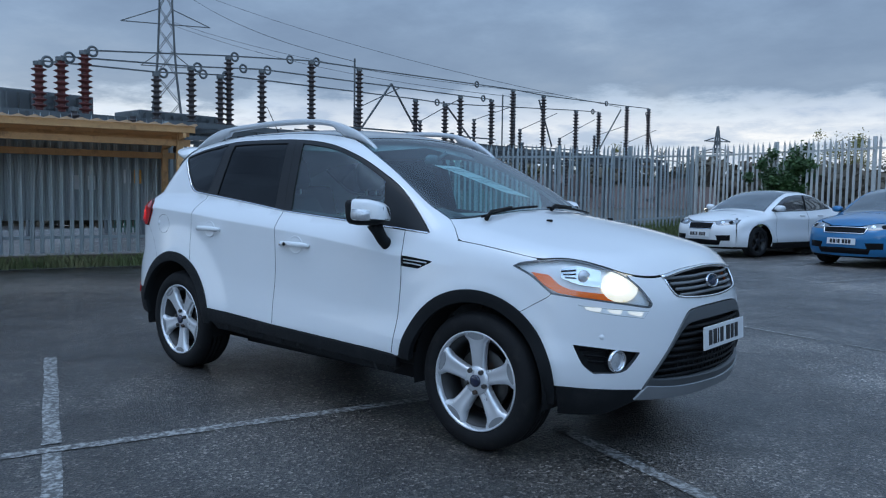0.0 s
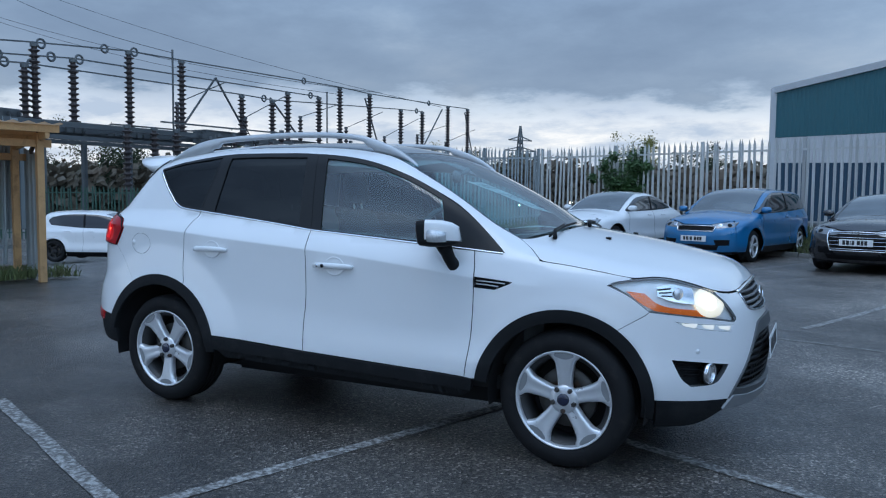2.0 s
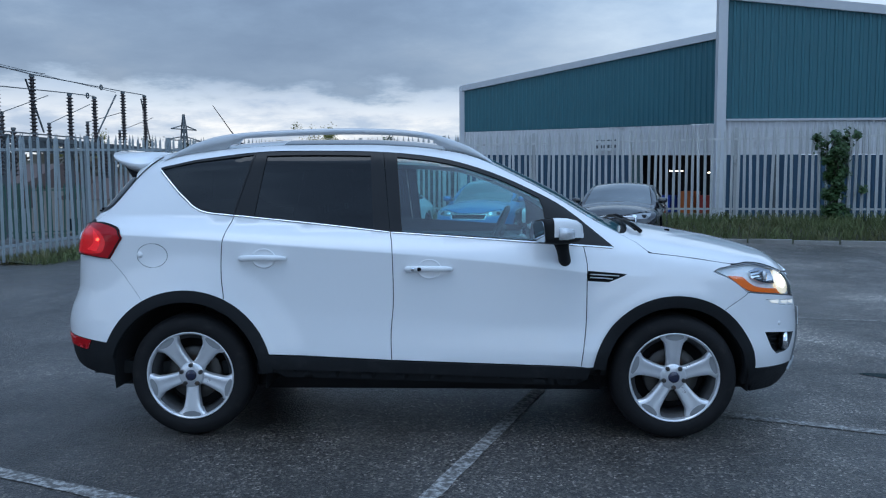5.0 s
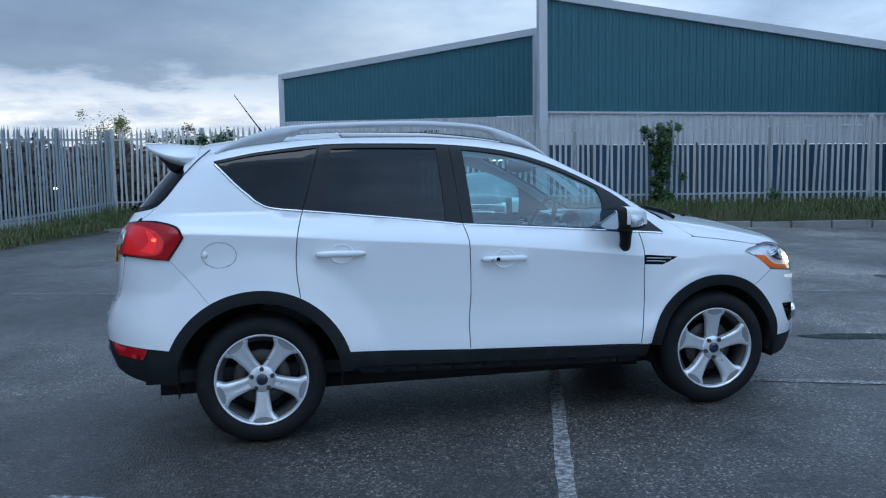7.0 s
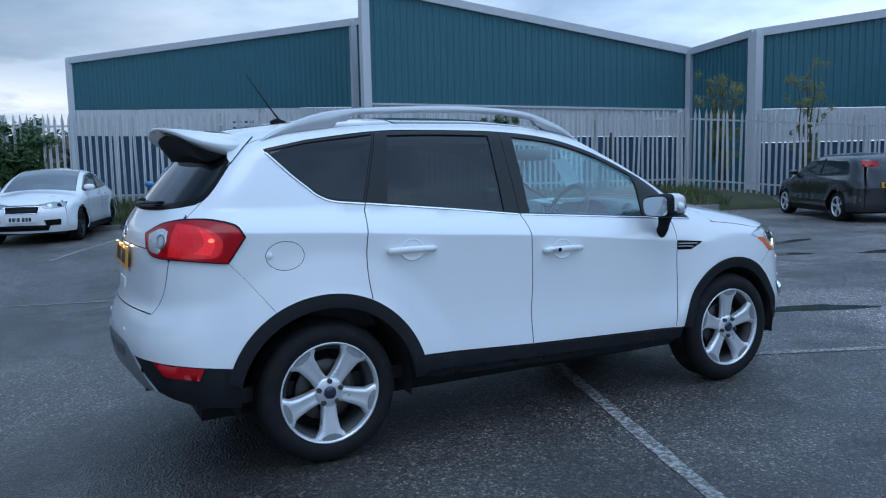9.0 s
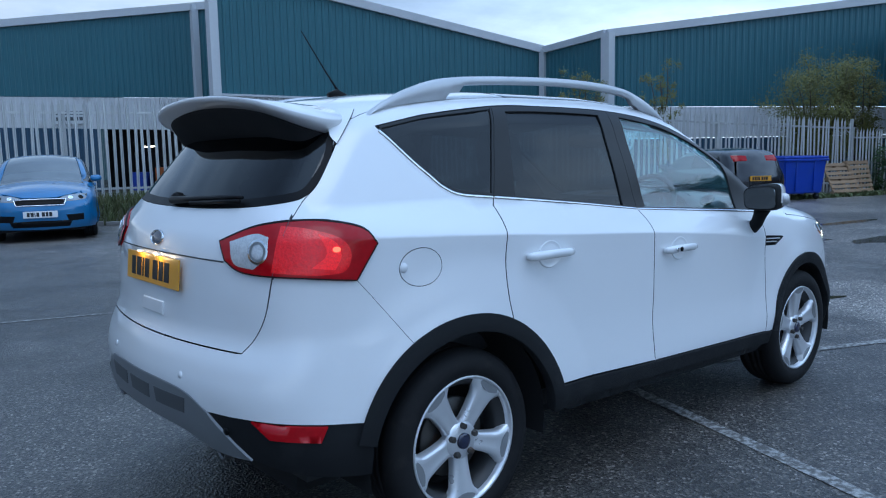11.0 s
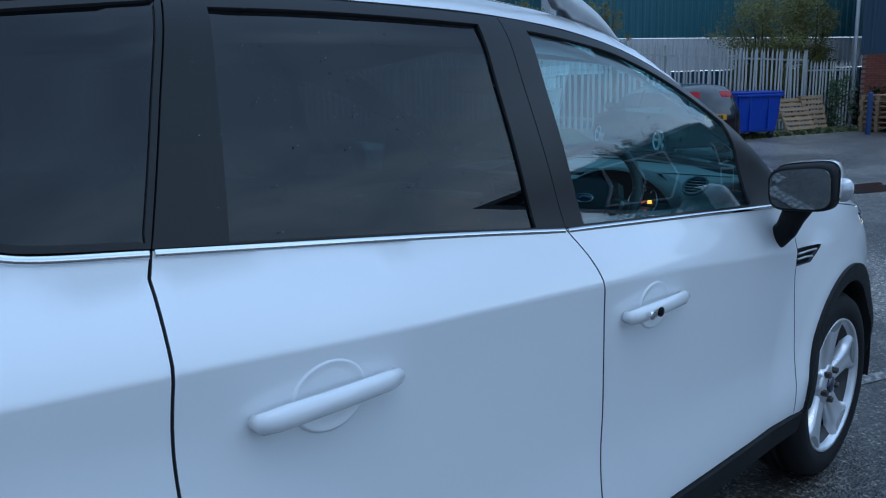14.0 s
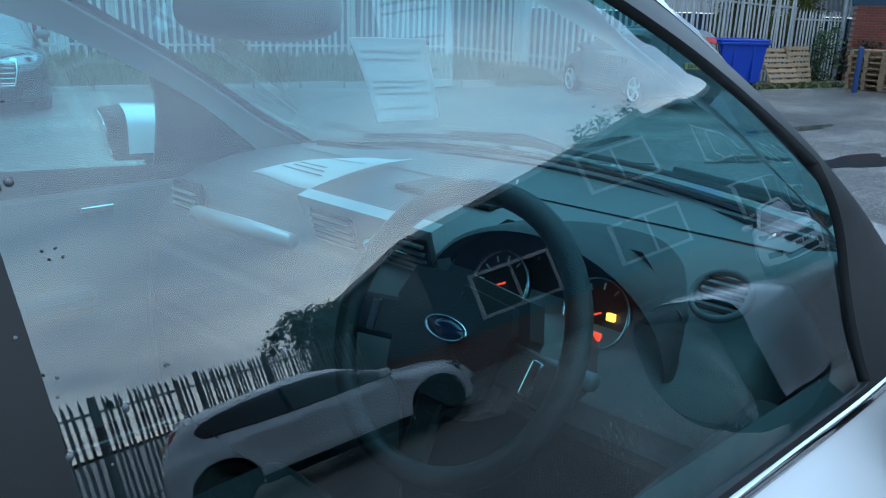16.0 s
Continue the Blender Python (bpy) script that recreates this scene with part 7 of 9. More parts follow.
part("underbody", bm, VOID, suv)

# front bumper and grilles
fb_head = spline([(1.758, 0.811), (1.921, 0.794), (2.097, 0.771), (2.205, 0.756), (2.222, 0.775)], 0.02)
fb_in = spline([(2.222, 0.775), (2.165, 0.845), (2.105, 0.895)], 0.02)
fb_hood = spline([(2.105, 0.903), (2.20, 0.889), (2.31, 0.889), (2.5, 0.912), (MID, 0.922)], 0.03)
fb_arch = ring(FW, FW[1], 6, 55, 16)
trim_out = spline([(2.177, 0.378), (2.195, 0.41), (2.30, 0.555), (2.43, 0.705), (2.53, 0.735), (MID, 0.742)], 0.03)
fb = np.vstack([trim_out[::-1], spline([(2.177, 0.378), (1.98, 0.385), tuple(fb_arch[0])], 0.03)[1:-1], fb_arch, [(1.744, 0.797)], fb_head, fb_in[1:-1], fb_hood])[1:-1]
fog_hole = loop([(1.860, 0.588), (2.0, 0.574), (2.156, 0.555)], [(2.156, 0.555), (2.12, 0.505), (2.075, 0.466), (1.952, 0.458)], [(1.952, 0.458), (1.903, 0.500), (1.860, 0.588)])
drl = loop([(1.873, 0.768), (1.96, 0.757), (2.200, 0.740)], [(2.200, 0.740), (2.176, 0.708)], [(2.176, 0.708), (1.98, 0.733), (1.873, 0.768)])
grille = SUV.whole(loop([(MID, 0.917), (2.5, 0.906), (2.325, 0.883)], [(2.325, 0.883), (2.36, 0.815), (2.42, 0.794)], [(2.42, 0.794), (2.6, 0.783), (MID, 0.780)])[:-1], True)
mirrored = lambda o: np.stack([2 * MID - np.asarray(o)[:, 0], np.asarray(o)[:, 1]], -1)
front_bumper = panel(SUV, "front_bumper", SUV.whole(fb, True), WHITE, suv, [fog_hole, mirrored(fog_hole), drl, mirrored(drl), grille], depth=0.03)
# upper grille
up = panel(SUV, "upper_grille", grille, TRIM, suv, grow=-0.045, gap=-0.012, depth=0)
for k in range(4):
    z = 0.800 + 0.026 * k
    a = 2.43 - 0.028 * k
    line = spline([(a, z), (2.55, z - 0.001), (MID, z + 0.002), (2 * MID - 2.55, z - 0.001), (2 * MID - a, z)], 0.04)
    part("slat", tube(bmesh.new(), [Vector(v) for v in SUV.side(line, -0.012)], 0.008, 6), SKID, up, smooth=True)
hood_bar = spline([(2.31, 0.886), (2.5, 0.909), (MID, 0.919), (2 * MID - 2.5, 0.909), (2 * MID - 2.31, 0.886)], 0.03)
part("chrome_bar", tube(bmesh.new(), [Vector(v) for v in SUV.side(hood_bar, 0.002)], 0.011, 8), CHROME, up, smooth=True)
low_bar = spline([(2.325, 0.88), (2.365, 0.813), (2.43, 0.792), (2.6, 0.781), (MID, 0.778), (2 * MID - 2.6, 0.781), (2 * MID - 2.43, 0.792), (2 * MID - 2.365, 0.813), (2 * MID - 2.325, 0.88)], 0.03)
part("chrome_bar", tube(bmesh.new(), [Vector(v) for v in SUV.side(low_bar, 0.0)], 0.006, 8), CHROME, up, smooth=True)
q = SUV.side(np.array([[MID, 0.850]]))
oval_badge(q[0] + [0.008, 0, 0], (1, 0, 0.25), 0.072, 0.034, up)
# lower grille within its silver surround
hole_half = np.vstack([spline([(MID, 0.402), (2.393, 0.411), (2.214, 0.427)], 0.03), spline([(2.214, 0.427), (2.33, 0.575), (2.41, 0.652), (2.50, 0.676), (MID, 0.684)], 0.03)[1:]])[1:-1]
hole = SUV.whole(hole_half, True)
surround_half = np.vstack([spline([(MID, 0.325), (2.40, 0.325), (2.15, 0.335)], 0.03)[1:], trim_out[:-1]])
panel(SUV, "bumper_surround", SUV.whole(surround_half, True), SKIDDARK, front_bumper, [hole], grow=0.008, gap=0.001, depth=0.03, label="dark grey bumper surround")
lip_half = np.vstack([spline([(MID, 0.322), (2.40, 0.322), (2.14, 0.333)], 0.03)[1:], spline([(2.14, 0.333), (2.168, 0.366), (2.198, 0.396)], 0.03)[1:-1], spline([(2.198, 0.396), (2.393, 0.376), (MID, 0.367)], 0.03)[:-1]])
panel(SUV, "bumper_lip", SUV.whole(lip_half, True), LIP, front_bumper, grow=0.016, gap=0.0, depth=0.02, label="silver bumper lip")
lg = panel(SUV, "lower_grille", hole, TRIM, front_bumper, grow=-0.05, gap=-0.02, depth=0)
for k in range(8):
    z = 0.428 + 0.031 * k
    a = 2.25 + max(0, (z - 0.45)) * 0.78
    line = spline([(a, z), (2.5, z), (MID, z), (2 * MID - 2.5, z), (2 * MID - a, z)], 0.05)
    part("slat", tube(bmesh.new(), [Vector(v) for v in SUV.side(line, -0.016)], 0.0075 if k < 4 else 0.011, 6), PLASTIC, lg, smooth=True)
for k in range(-9, 10):
    u = MID + 0.042 * k
    part("mesh_bar", tube(bmesh.new(), [Vector(v) for v in SUV.side(np.array([(u, 0.425), (u, 0.52)]), -0.018)], 0.004, 5), PLASTIC, lg, smooth=True)
q = SUV.side(np.array([[MID, 0.592]]))
number_plate(front_bumper, facing(q[0] + [0.012, 0, 0], (1, 0, 0.05)), PLATEW)
for s in (1, -1):
    fix = (lambda o: np.asarray(o, float)) if s > 0 else mirrored
    rec = panel(SUV, "fog_lamp_recess", fix(fog_hole), PLASTIC, front_bumper, grow=-0.04, gap=-0.002, depth=-0.036)
    for k in range(3):
        z = 0.562 - 0.026 * k
        part("slat", tube(bmesh.new(), [Vector(v) for v in SUV.side(fix(spline([(1.89 + 0.02 * k, z), (2.03, z - 0.008)], 0.03)), -0.03)], 0.006, 6), TRIM, rec, smooth=True)
    q = SUV.side(fix([[2.052, 0.517]]), -0.012)
    m = Matrix.Translation(Vector(q[0])) @ Vector((1, -0.30 * s, 0)).to_track_quat("Z", "Y").to_matrix().to_4x4()
    fl = part("fog_lamp", lathe(bmesh.new(), [(0.050, -0.03), (0.052, 0.01), (0.047, 0.016), (0.040, 0.008), (0.038, -0.01)], 28, m, close=True), CHROME, rec, smooth=True)
    part("fog_lens", lathe(bmesh.new(), [(0.039, 0.0), (0.02, 0.006), (0, 0.008)], 24, m), CLEARLENS, fl, smooth=True)
    blk = np.vstack([spline([(2.177, 0.376), (1.98, 0.383), (1.792, 0.388)], 0.03), [(1.80, 0.30), (1.80, 0.255)], spline([(1.80, 0.255), (2.0, 0.265), (2.150, 0.325)], 0.03)[1:]])
    panel(SUV, "lower_bumper", fix(blk), PLASTIC, front_bumper, grow=0.002, gap=0.0, depth=0.03, label="black plastic lower bumper")
    q = SUV.side(fix([[1.985, 0.625]]))
    part("parking_sensor", lathe(bmesh.new(), [(0.012, 0), (0.011, 0.003), (0, 0.004)], 16, facing(q[0], SUV.normal(q)[0])), WHITE, front_bumper, smooth=True)
    # headlamp
    hl = panel(SUV, "headlamp", fix(HEAD), LAMPGLASS, suv, grow=0.004, gap=0.002, depth=0, res=0.03, label="clear headlamp with lit bulb and amber indicator")
    hl.visible_shadow = False
    panel(SUV, "lamp_housing", fix(HEAD), REFLECTOR, hl, grow=-0.022, gap=0.003, depth=-0.018, res=0.03)
    border = inset(HEAD, 0.004)
    panel(SUV, "lamp_edge", fix(HEAD), SKID, hl, [fix(border)], grow=-0.003, gap=0.0, depth=0.01, res=0.03)
    amber = loop([(1.655, 0.904), (1.74, 0.896)], [(1.74, 0.896), (1.83, 0.838), (2.05, 0.812)], [(2.05, 0.812), (2.048, 0.786), (1.90, 0.800), (1.79, 0.815)], [(1.79, 0.815), (1.72, 0.850), (1.655, 0.904)])
    panel(SUV, "indicator", fix(amber), AMBER, hl, grow=-0.012, gap=0, depth=0.03, res=0.03, label="amber indicator")
    insert = loop([(1.80, 0.925), (1.88, 0.938), (1.985, 0.918)], [(1.985, 0.918), (1.985, 0.845)], [(1.985, 0.845), (1.88, 0.858), (1.80, 0.885)], [(1.80, 0.885), (1.80, 0.925)])
    panel(SUV, "chrome_insert", fix(insert), CHROME, hl, grow=-0.010, gap=0, depth=0.01, res=0.02)
    q = SUV.side(fix([[1.905, 0.893]]), -0.012)
    m = Matrix.Translation(Vector(q[0])) @ Vector((1, -0.62 * s, 0.1)).to_track_quat("Z", "Y").to_matrix().to_4x4()
    part("dipped_lens", lathe(bmesh.new(), [(0.030, 0.0), (0.028, 0.008), (0.015, 0.014), (0, 0.016)], 24, m), CLEARLENS, hl, smooth=True)
    for k in range(3):
        part("chrome_fin", tube(bmesh.new(), [Vector(v) for v in SUV.side(fix(spline([(1.80 + 0.01 * k, 0.915 - 0.014 * k), (1.87, 0.922 - 0.018 * k)], 0.03)), -0.006)], 0.003, 6), TRIM, hl, smooth=True)
    bowl = panel(SUV, "lit_bowl", fix(circle(2.070, 0.852, 0.088, 36, ry=0.070)), LITBOWL, hl, grow=-0.008, gap=0, depth=0.01, res=0.02)
    panel(SUV, "lit_bulb", fix(circle(2.064, 0.855, 0.040, 32, ry=0.033)), HEADLAMP, bowl, grow=-0.003, gap=0, depth=0.004, res=0.02)
    dl = panel(SUV, "side_lamp", fix(drl), REFLECTOR, suv, grow=0.001, gap=0.0015, depth=0.012, res=0.03, label="clear lit side lamp")
    for a_, b_ in ((1.905, 1.985), (2.005, 2.075), (2.095, 2.175)):
        za, zb = 0.7555 - (a_ - 1.9) * 0.10, 0.7555 - (b_ - 1.9) * 0.10
        lit_ = loop([(a_, za + 0.006), (b_, zb + 0.010)], [(b_, zb + 0.010), (b_ - 0.012, zb - 0.012)], [(b_ - 0.012, zb - 0.012), (a_ + 0.012, za - 0.008)], [(a_ + 0.012, za - 0.008), (a_, za + 0.006)])
        panel(SUV, "bulb_lens", fix(lit_), SIDELAMP, dl, grow=0.0025, gap=0.001, depth=0, res=0.03)


# wheels
def wheel(name, m, mat=ALLOY, spokes=5, r_tyre=0.346, r_rim=0.248, parent=None, narrow=1.0, badge=True, nuts=True):
    k = r_rim / 0.248
    w = new(name)
    w.parent = parent
    w.empty_display_size = 0.1
    rt = r_tyre
    prof = [(r_rim - 0.003, -0.012), (r_rim + 0.012, 0.001), (r_rim + 0.045 * (rt - r_rim) / 0.098, 0.004), (rt - 0.020, -0.007), (rt - 0.005, -0.030), (rt, -0.055)]
    for g in (-0.085, -0.118, -0.150):
        prof += [(rt, g + 0.004), (rt - 0.008, g + 0.003), (rt - 0.008, g - 0.003), (rt, g - 0.004)]
    prof += [(rt, -0.185), (rt - 0.006, -0.208), (rt - 0.022, -0.228), (r_rim + 0.02, -0.235), (r_rim - 0.005, -0.225)]
    part("tyre", lathe(bmesh.new(), prof, 64), RUBBER, w, smooth=True)
    rim = part("rim", lathe(bmesh.new(), [(r_rim + 0.001, -0.014), (r_rim - 0.001, -0.003), (r_rim - 0.008, -0.006), (r_rim - 0.014, -0.020), (r_rim - 0.017, -0.034)], 56), mat, w, smooth=True)
    # the barrel is much darker than the rim and spokes
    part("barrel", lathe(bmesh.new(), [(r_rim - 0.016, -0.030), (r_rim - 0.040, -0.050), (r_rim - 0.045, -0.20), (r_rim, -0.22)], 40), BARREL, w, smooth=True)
    for i in range(spokes):
        bm = bmesh.new()
        rows = []
        for r, hw, z in zip((0.040, 0.080, 0.120, 0.160, 0.184, 0.198, 0.211, 0.226, 0.241), (0.040, 0.036, 0.039, 0.045, 0.050, 0.059, 0.075, 0.085, 0.089), (-0.030, -0.026, -0.022, -0.018, -0.015, -0.014, -0.0125, -0.011, -0.010)):
            hw, r = hw * k * narrow, r * k
            rows.append([bm.verts.new((r, a * hw, z + h)) for a, h in ((-1.0, -0.040), (-0.96, -0.010), (-0.72, -0.001), (-0.35, -0.005), (0.35, -0.005), (0.72, -0.001), (0.96, -0.010), (1.0, -0.040))])
        for a, b in zip(rows, rows[1:]):
            for j in range(7):
                bm.faces.new((a[j], b[j], b[j + 1], a[j + 1]))
        bmesh.ops.recalc_face_normals(bm, faces=bm.faces)
        if sum(f.normal.z for f in bm.faces) < 0:
            bmesh.ops.reverse_faces(bm, faces=bm.faces)
        turn = pose(0, 0, 0, 0, 0, 90 + 360 / spokes * i)
        bmesh.ops.transform(bm, matrix=turn, verts=bm.verts)
        sp = part("spoke", bm, mat, rim, smooth=True)
        if nuts:
            lens = [(0.227 * k, -0.062 * k), (0.213 * k, -0.040 * k), (0.205 * k, -0.014 * k), (0.205 * k, 0.014 * k), (0.213 * k, 0.040 * k), (0.227 * k, 0.062 * k), (0.236 * k, 0.036 * k), (0.239 * k, 0.0), (0.236 * k, -0.036 * k)]
            # flat inlay in a darker alloy colour, painted to look recessed
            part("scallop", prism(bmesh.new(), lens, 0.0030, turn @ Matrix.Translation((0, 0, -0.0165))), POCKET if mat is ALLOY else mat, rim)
            part("wheel_nut", lathe(bmesh.new(), [(0.0125, -0.03), (0.0125, -0.010), (0.010, -0.006), (0, -0.006)], 6, pose(0, 0, 0, 0, 0, 126 + 72 * i) @ Matrix.Translation((0.057, 0, 0))), DISC, rim)
    part("hub", lathe(bmesh.new(), [(0.074 * k, -0.05), (0.072 * k, -0.030), (0.060 * k, -0.024), (0.034, -0.020), (0, -0.020)], 32), mat, rim, smooth=True)
    if badge:
        part("centre_cap", lathe(bmesh.new(), [(0.031, -0.022), (0.030, -0.012), (0.024, -0.009), (0, -0.008)], 24), BADGE, rim, smooth=True)
    part("brake_disc", lathe(bmesh.new(), [(0.06, -0.085), (0.150, -0.085), (0.152, -0.09), (0.152, -0.11), (0.06, -0.11)], 40, close=True), DISC, w, smooth=True)
    # black disc closes the barrel behind the brake
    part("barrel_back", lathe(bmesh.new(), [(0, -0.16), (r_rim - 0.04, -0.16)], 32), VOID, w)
    w.matrix_basis = m
    return w


wheel("wheel", pose(1.345, -0.868, HUB, 90, 0, 0) @ pose(0, 0, 0, 0, 0, 0), parent=suv)
wheel("wheel", pose(-1.345, -0.868, HUB, 90, 0, 0) @ pose(0, 0, 0, 0, 0, 36), parent=suv)
wheel("wheel", pose(1.345, 0.868, HUB, -90, 0, 0), parent=suv)
wheel("wheel", pose(-1.345, 0.868, HUB, -90, 0, 0), parent=suv)


# door mirrors
def rounded(bm, stations, n=20, power=2.6):
    """A closed form through rounded sections: (x, y centre, z centre, half width y, half height z)."""
    rings = []
    for x, cy, cz, hy, hz in stations:
        rg_ = []
        for k in range(n):
            a = 2 * math.pi * k / n
            c_, s_ = math.cos(a), math.sin(a)
            rg_.append(bm.verts.new((x, cy + hy * math.copysign(abs(c_) ** (2 / power), c_), cz + hz * math.copysign(abs(s_) ** (2 / power), s_))))
        rings.append(rg_)
    for a, b in zip(rings, rings[1:]):
        for k in range(n):
            bm.faces.new((a[k], a[(k + 1) % n], b[(k + 1) % n], b[k]))
    bm.faces.new(rings[0][::-1])
    bm.faces.new(rings[-1])
    bmesh.ops.recalc_face_normals(bm, faces=bm.faces)
    return bm


for s in (1, -1):
    flip = Matrix.Diagonal((1, s, 1, 1))

    def put(bm):
        bmesh.ops.transform(bm, matrix=flip, verts=bm.verts)
        bmesh.ops.recalc_face_normals(bm, faces=bm.faces)
        return bm
    def head_form(stations, n, grow=0.0):
        bm = rounded(bmesh.new(), [(x, -0.978, 1.158, hy + grow, hz + grow) for x, hy, hz in stations], n, 4.2)
        for v in bm.verts:
            v.co.x -= 0.30 * (v.co.y + 0.985) + 0.14 * (v.co.z - 1.158)
            v.co.z -= 0.10 * (v.co.y + 0.985) * (v.co.z > 1.158)
            v.co.y += 0.22 * max(0, v.co.x - 0.64)
        return bm
    FORM = [(0.598, 0.074, 0.058), (0.606, 0.079, 0.063), (0.66, 0.083, 0.068), (0.73, 0.080, 0.066), (0.785, 0.064, 0.055), (0.815, 0.038, 0.036)]
    lower = part("door_mirror", put(head_form(FORM, 28)), PLASTIC, suv, "black door mirror with white cap", True)
    bm = head_form(FORM, 32, 0.003)
    bmesh.ops.bisect_plane(bm, geom=bm.verts[:] + bm.edges[:] + bm.faces[:], plane_co=(0.6, -0.96, 1.122), plane_no=(0, 0.1, 1), clear_inner=True)
    bmesh.ops.bisect_plane(bm, geom=bm.verts[:] + bm.edges[:] + bm.faces[:], plane_co=(0.645, -0.985, 0), plane_no=(1, 0.30, 0), clear_inner=True)
    part("mirror_cap", put(bm), WHITE, lower, "white cap", True)
    bm = rounded(bmesh.new(), [(0.69, -1.052, 1.150, 0.030, 0.032), (0.73, -1.038, 1.148, 0.034, 0.032), (0.775, -1.010, 1.145, 0.030, 0.026)], 16)
    part("mirror_indicator", put(bm), CLEARLENS, lower, smooth=True)
    part("mirror_glass", put(head_form([(0.5945, 0.071, 0.055), (0.5985, 0.072, 0.056)], 32)), MIRROR, lower)
    bm = tube(bmesh.new(), [(0.715, -0.935, 1.10), (0.725, -0.915, 1.06), (0.735, -0.895, 1.02), (0.742, -0.868, 0.992), (0.744, -0.84, 0.985)], [0.042, 0.034, 0.032, 0.034, 0.030], 14)
    part("mirror_foot", put(bm), PLASTIC, lower, smooth=True)

# aerial and wipers
p0 = SUV.top(np.array([[-1.29, 0.0]]))[0]
aerial = part("aerial", tube(bmesh.new(), [Vector(p0) + Vector((0, 0, 0.02)), Vector(p0) + Vector((-0.06, 0, 0.10)), Vector(p0) + Vector((-0.175, 0, 0.265))], [0.0055, 0.0035, 0.0022], 8), TRIM, suv, smooth=True)
part("aerial_base", rounded(bmesh.new(), [(p0[0] - 0.05, 0, p0[2] + 0.004, 0.016, 0.010), (p0[0] - 0.01, 0, p0[2] + 0.012, 0.020, 0.018), (p0[0] + 0.03, 0, p0[2] + 0.004, 0.014, 0.010), (p0[0] + 0.05, 0, p0[2], 0.004, 0.004)], 14), TRIM, aerial, smooth=True)
for pts in ([(1.175, -0.60), (1.16, -0.35), (1.15, -0.05)], [(1.19, 0.0), (1.17, 0.30), (1.13, 0.58)]):
    v = [Vector(q) for q in SUV.top(spline(pts, 0.05), 0.016)]
    wp = part("wiper", tube(bmesh.new(), v, 0.007, 6), TRIM, suv, smooth=True)
    part("wiper_arm", tube(bmesh.new(), [v[0] + Vector((0.03, 0.0, -0.01)), v[2] + Vector((0.006, 0, 0.014)), v[len(v) // 2] + Vector((0, 0, 0.012))], [0.012, 0.009, 0.006], 8), TRIM, wp, smooth=True)

# cabin
bm = bmesh.new()
prof = [(0.54, 0.50), (0.525, 0.80), (0.545, 0.95), (0.59, 1.055), (0.66, 1.105), (0.80, 1.132), (0.98, 1.140), (1.06, 1.132), (1.10, 1.08), (1.10, 0.50)]
prism(bm, prof, 1.40, Matrix.Translation((0, 0.70, 0)) @ pose(0, 0, 0, 90, 0, 0), 0)
es = [e for e in bm.edges if abs(e.verts[0].co.y - e.verts[1].co.y) > 1]
bmesh.ops.bevel(bm, geom=es, offset=0.02, segments=3, affect="EDGES")
dash = part("dashboard", bm, CABIN, suv, "dark grey dashboard with silver centre console", True)
ledge_v, ledge_f = [], []
for i in range(25):
    y_ = -0.63 + 1.26 * i / 24
    x_ = 1.132 - 0.245 * y_ * y_
    z_ = float(SUV.top(np.array([[x_, y_]]), -0.014)[0, 2])
    ledge_v += [(0.93, y_, 1.141), (x_ - 0.03, y_, z_ - 0.008), (x_, y_, z_), (x_ + 0.004, y_, z_ - 0.05)]
    if i:
        ledge_f += [(4 * i - 4 + j, 4 * i + j, 4 * i + j + 1, 4 * i - 3 + j) for j in range(3)]
mesh("dash_ledge", ledge_v, ledge_f, CABIN, dash)
# darker slab laid over the dashboard's lower front and end
part("knee_panel", box(bmesh.new(), 0.497, 1.05, -0.712, -0.20, 0.46, 0.975, 0.02), CABINLOW, dash, "black lower dashboard")
# instrument hood: an arched cover over the two dials
bm = bmesh.new()
arch = [(-0.40 + 0.215 * math.cos(a), 1.035 + 0.150 * math.sin(a)) for a in np.linspace(0, math.pi, 25)]
rows_h = []
for x, k in ((0.575, 1.0), (0.585, 1.04), (0.66, 1.02), (0.78, 0.86), (0.88, 0.66)):
    rows_h.append([bm.verts.new((x, -0.40 + (y + 0.40) * k, 1.035 + (z - 1.035) * k)) for y, z in arch])
for a, b in zip(rows_h, rows_h[1:]):
    for i in range(len(a) - 1):
        bm.faces.new((a[i], b[i], b[i + 1], a[i + 1]))
bmesh.ops.recalc_face_normals(bm, faces=bm.faces)
part("instrument_hood", bm, LEATHER, dash, smooth=True)
part("instrument_panel", prism(bmesh.new(), [(-0.20, -0.10), (0.20, -0.10), (0.20, 0.03), (0.12, 0.10), (-0.12, 0.10), (-0.20, 0.03)], 0.006, Matrix.Translation((0.632, -0.40, 1.075)) @ pose(0, 0, 0, 0, -68, 0) @ pose(0, 0, 0, 0, 0, -90)), GAUGE, dash)
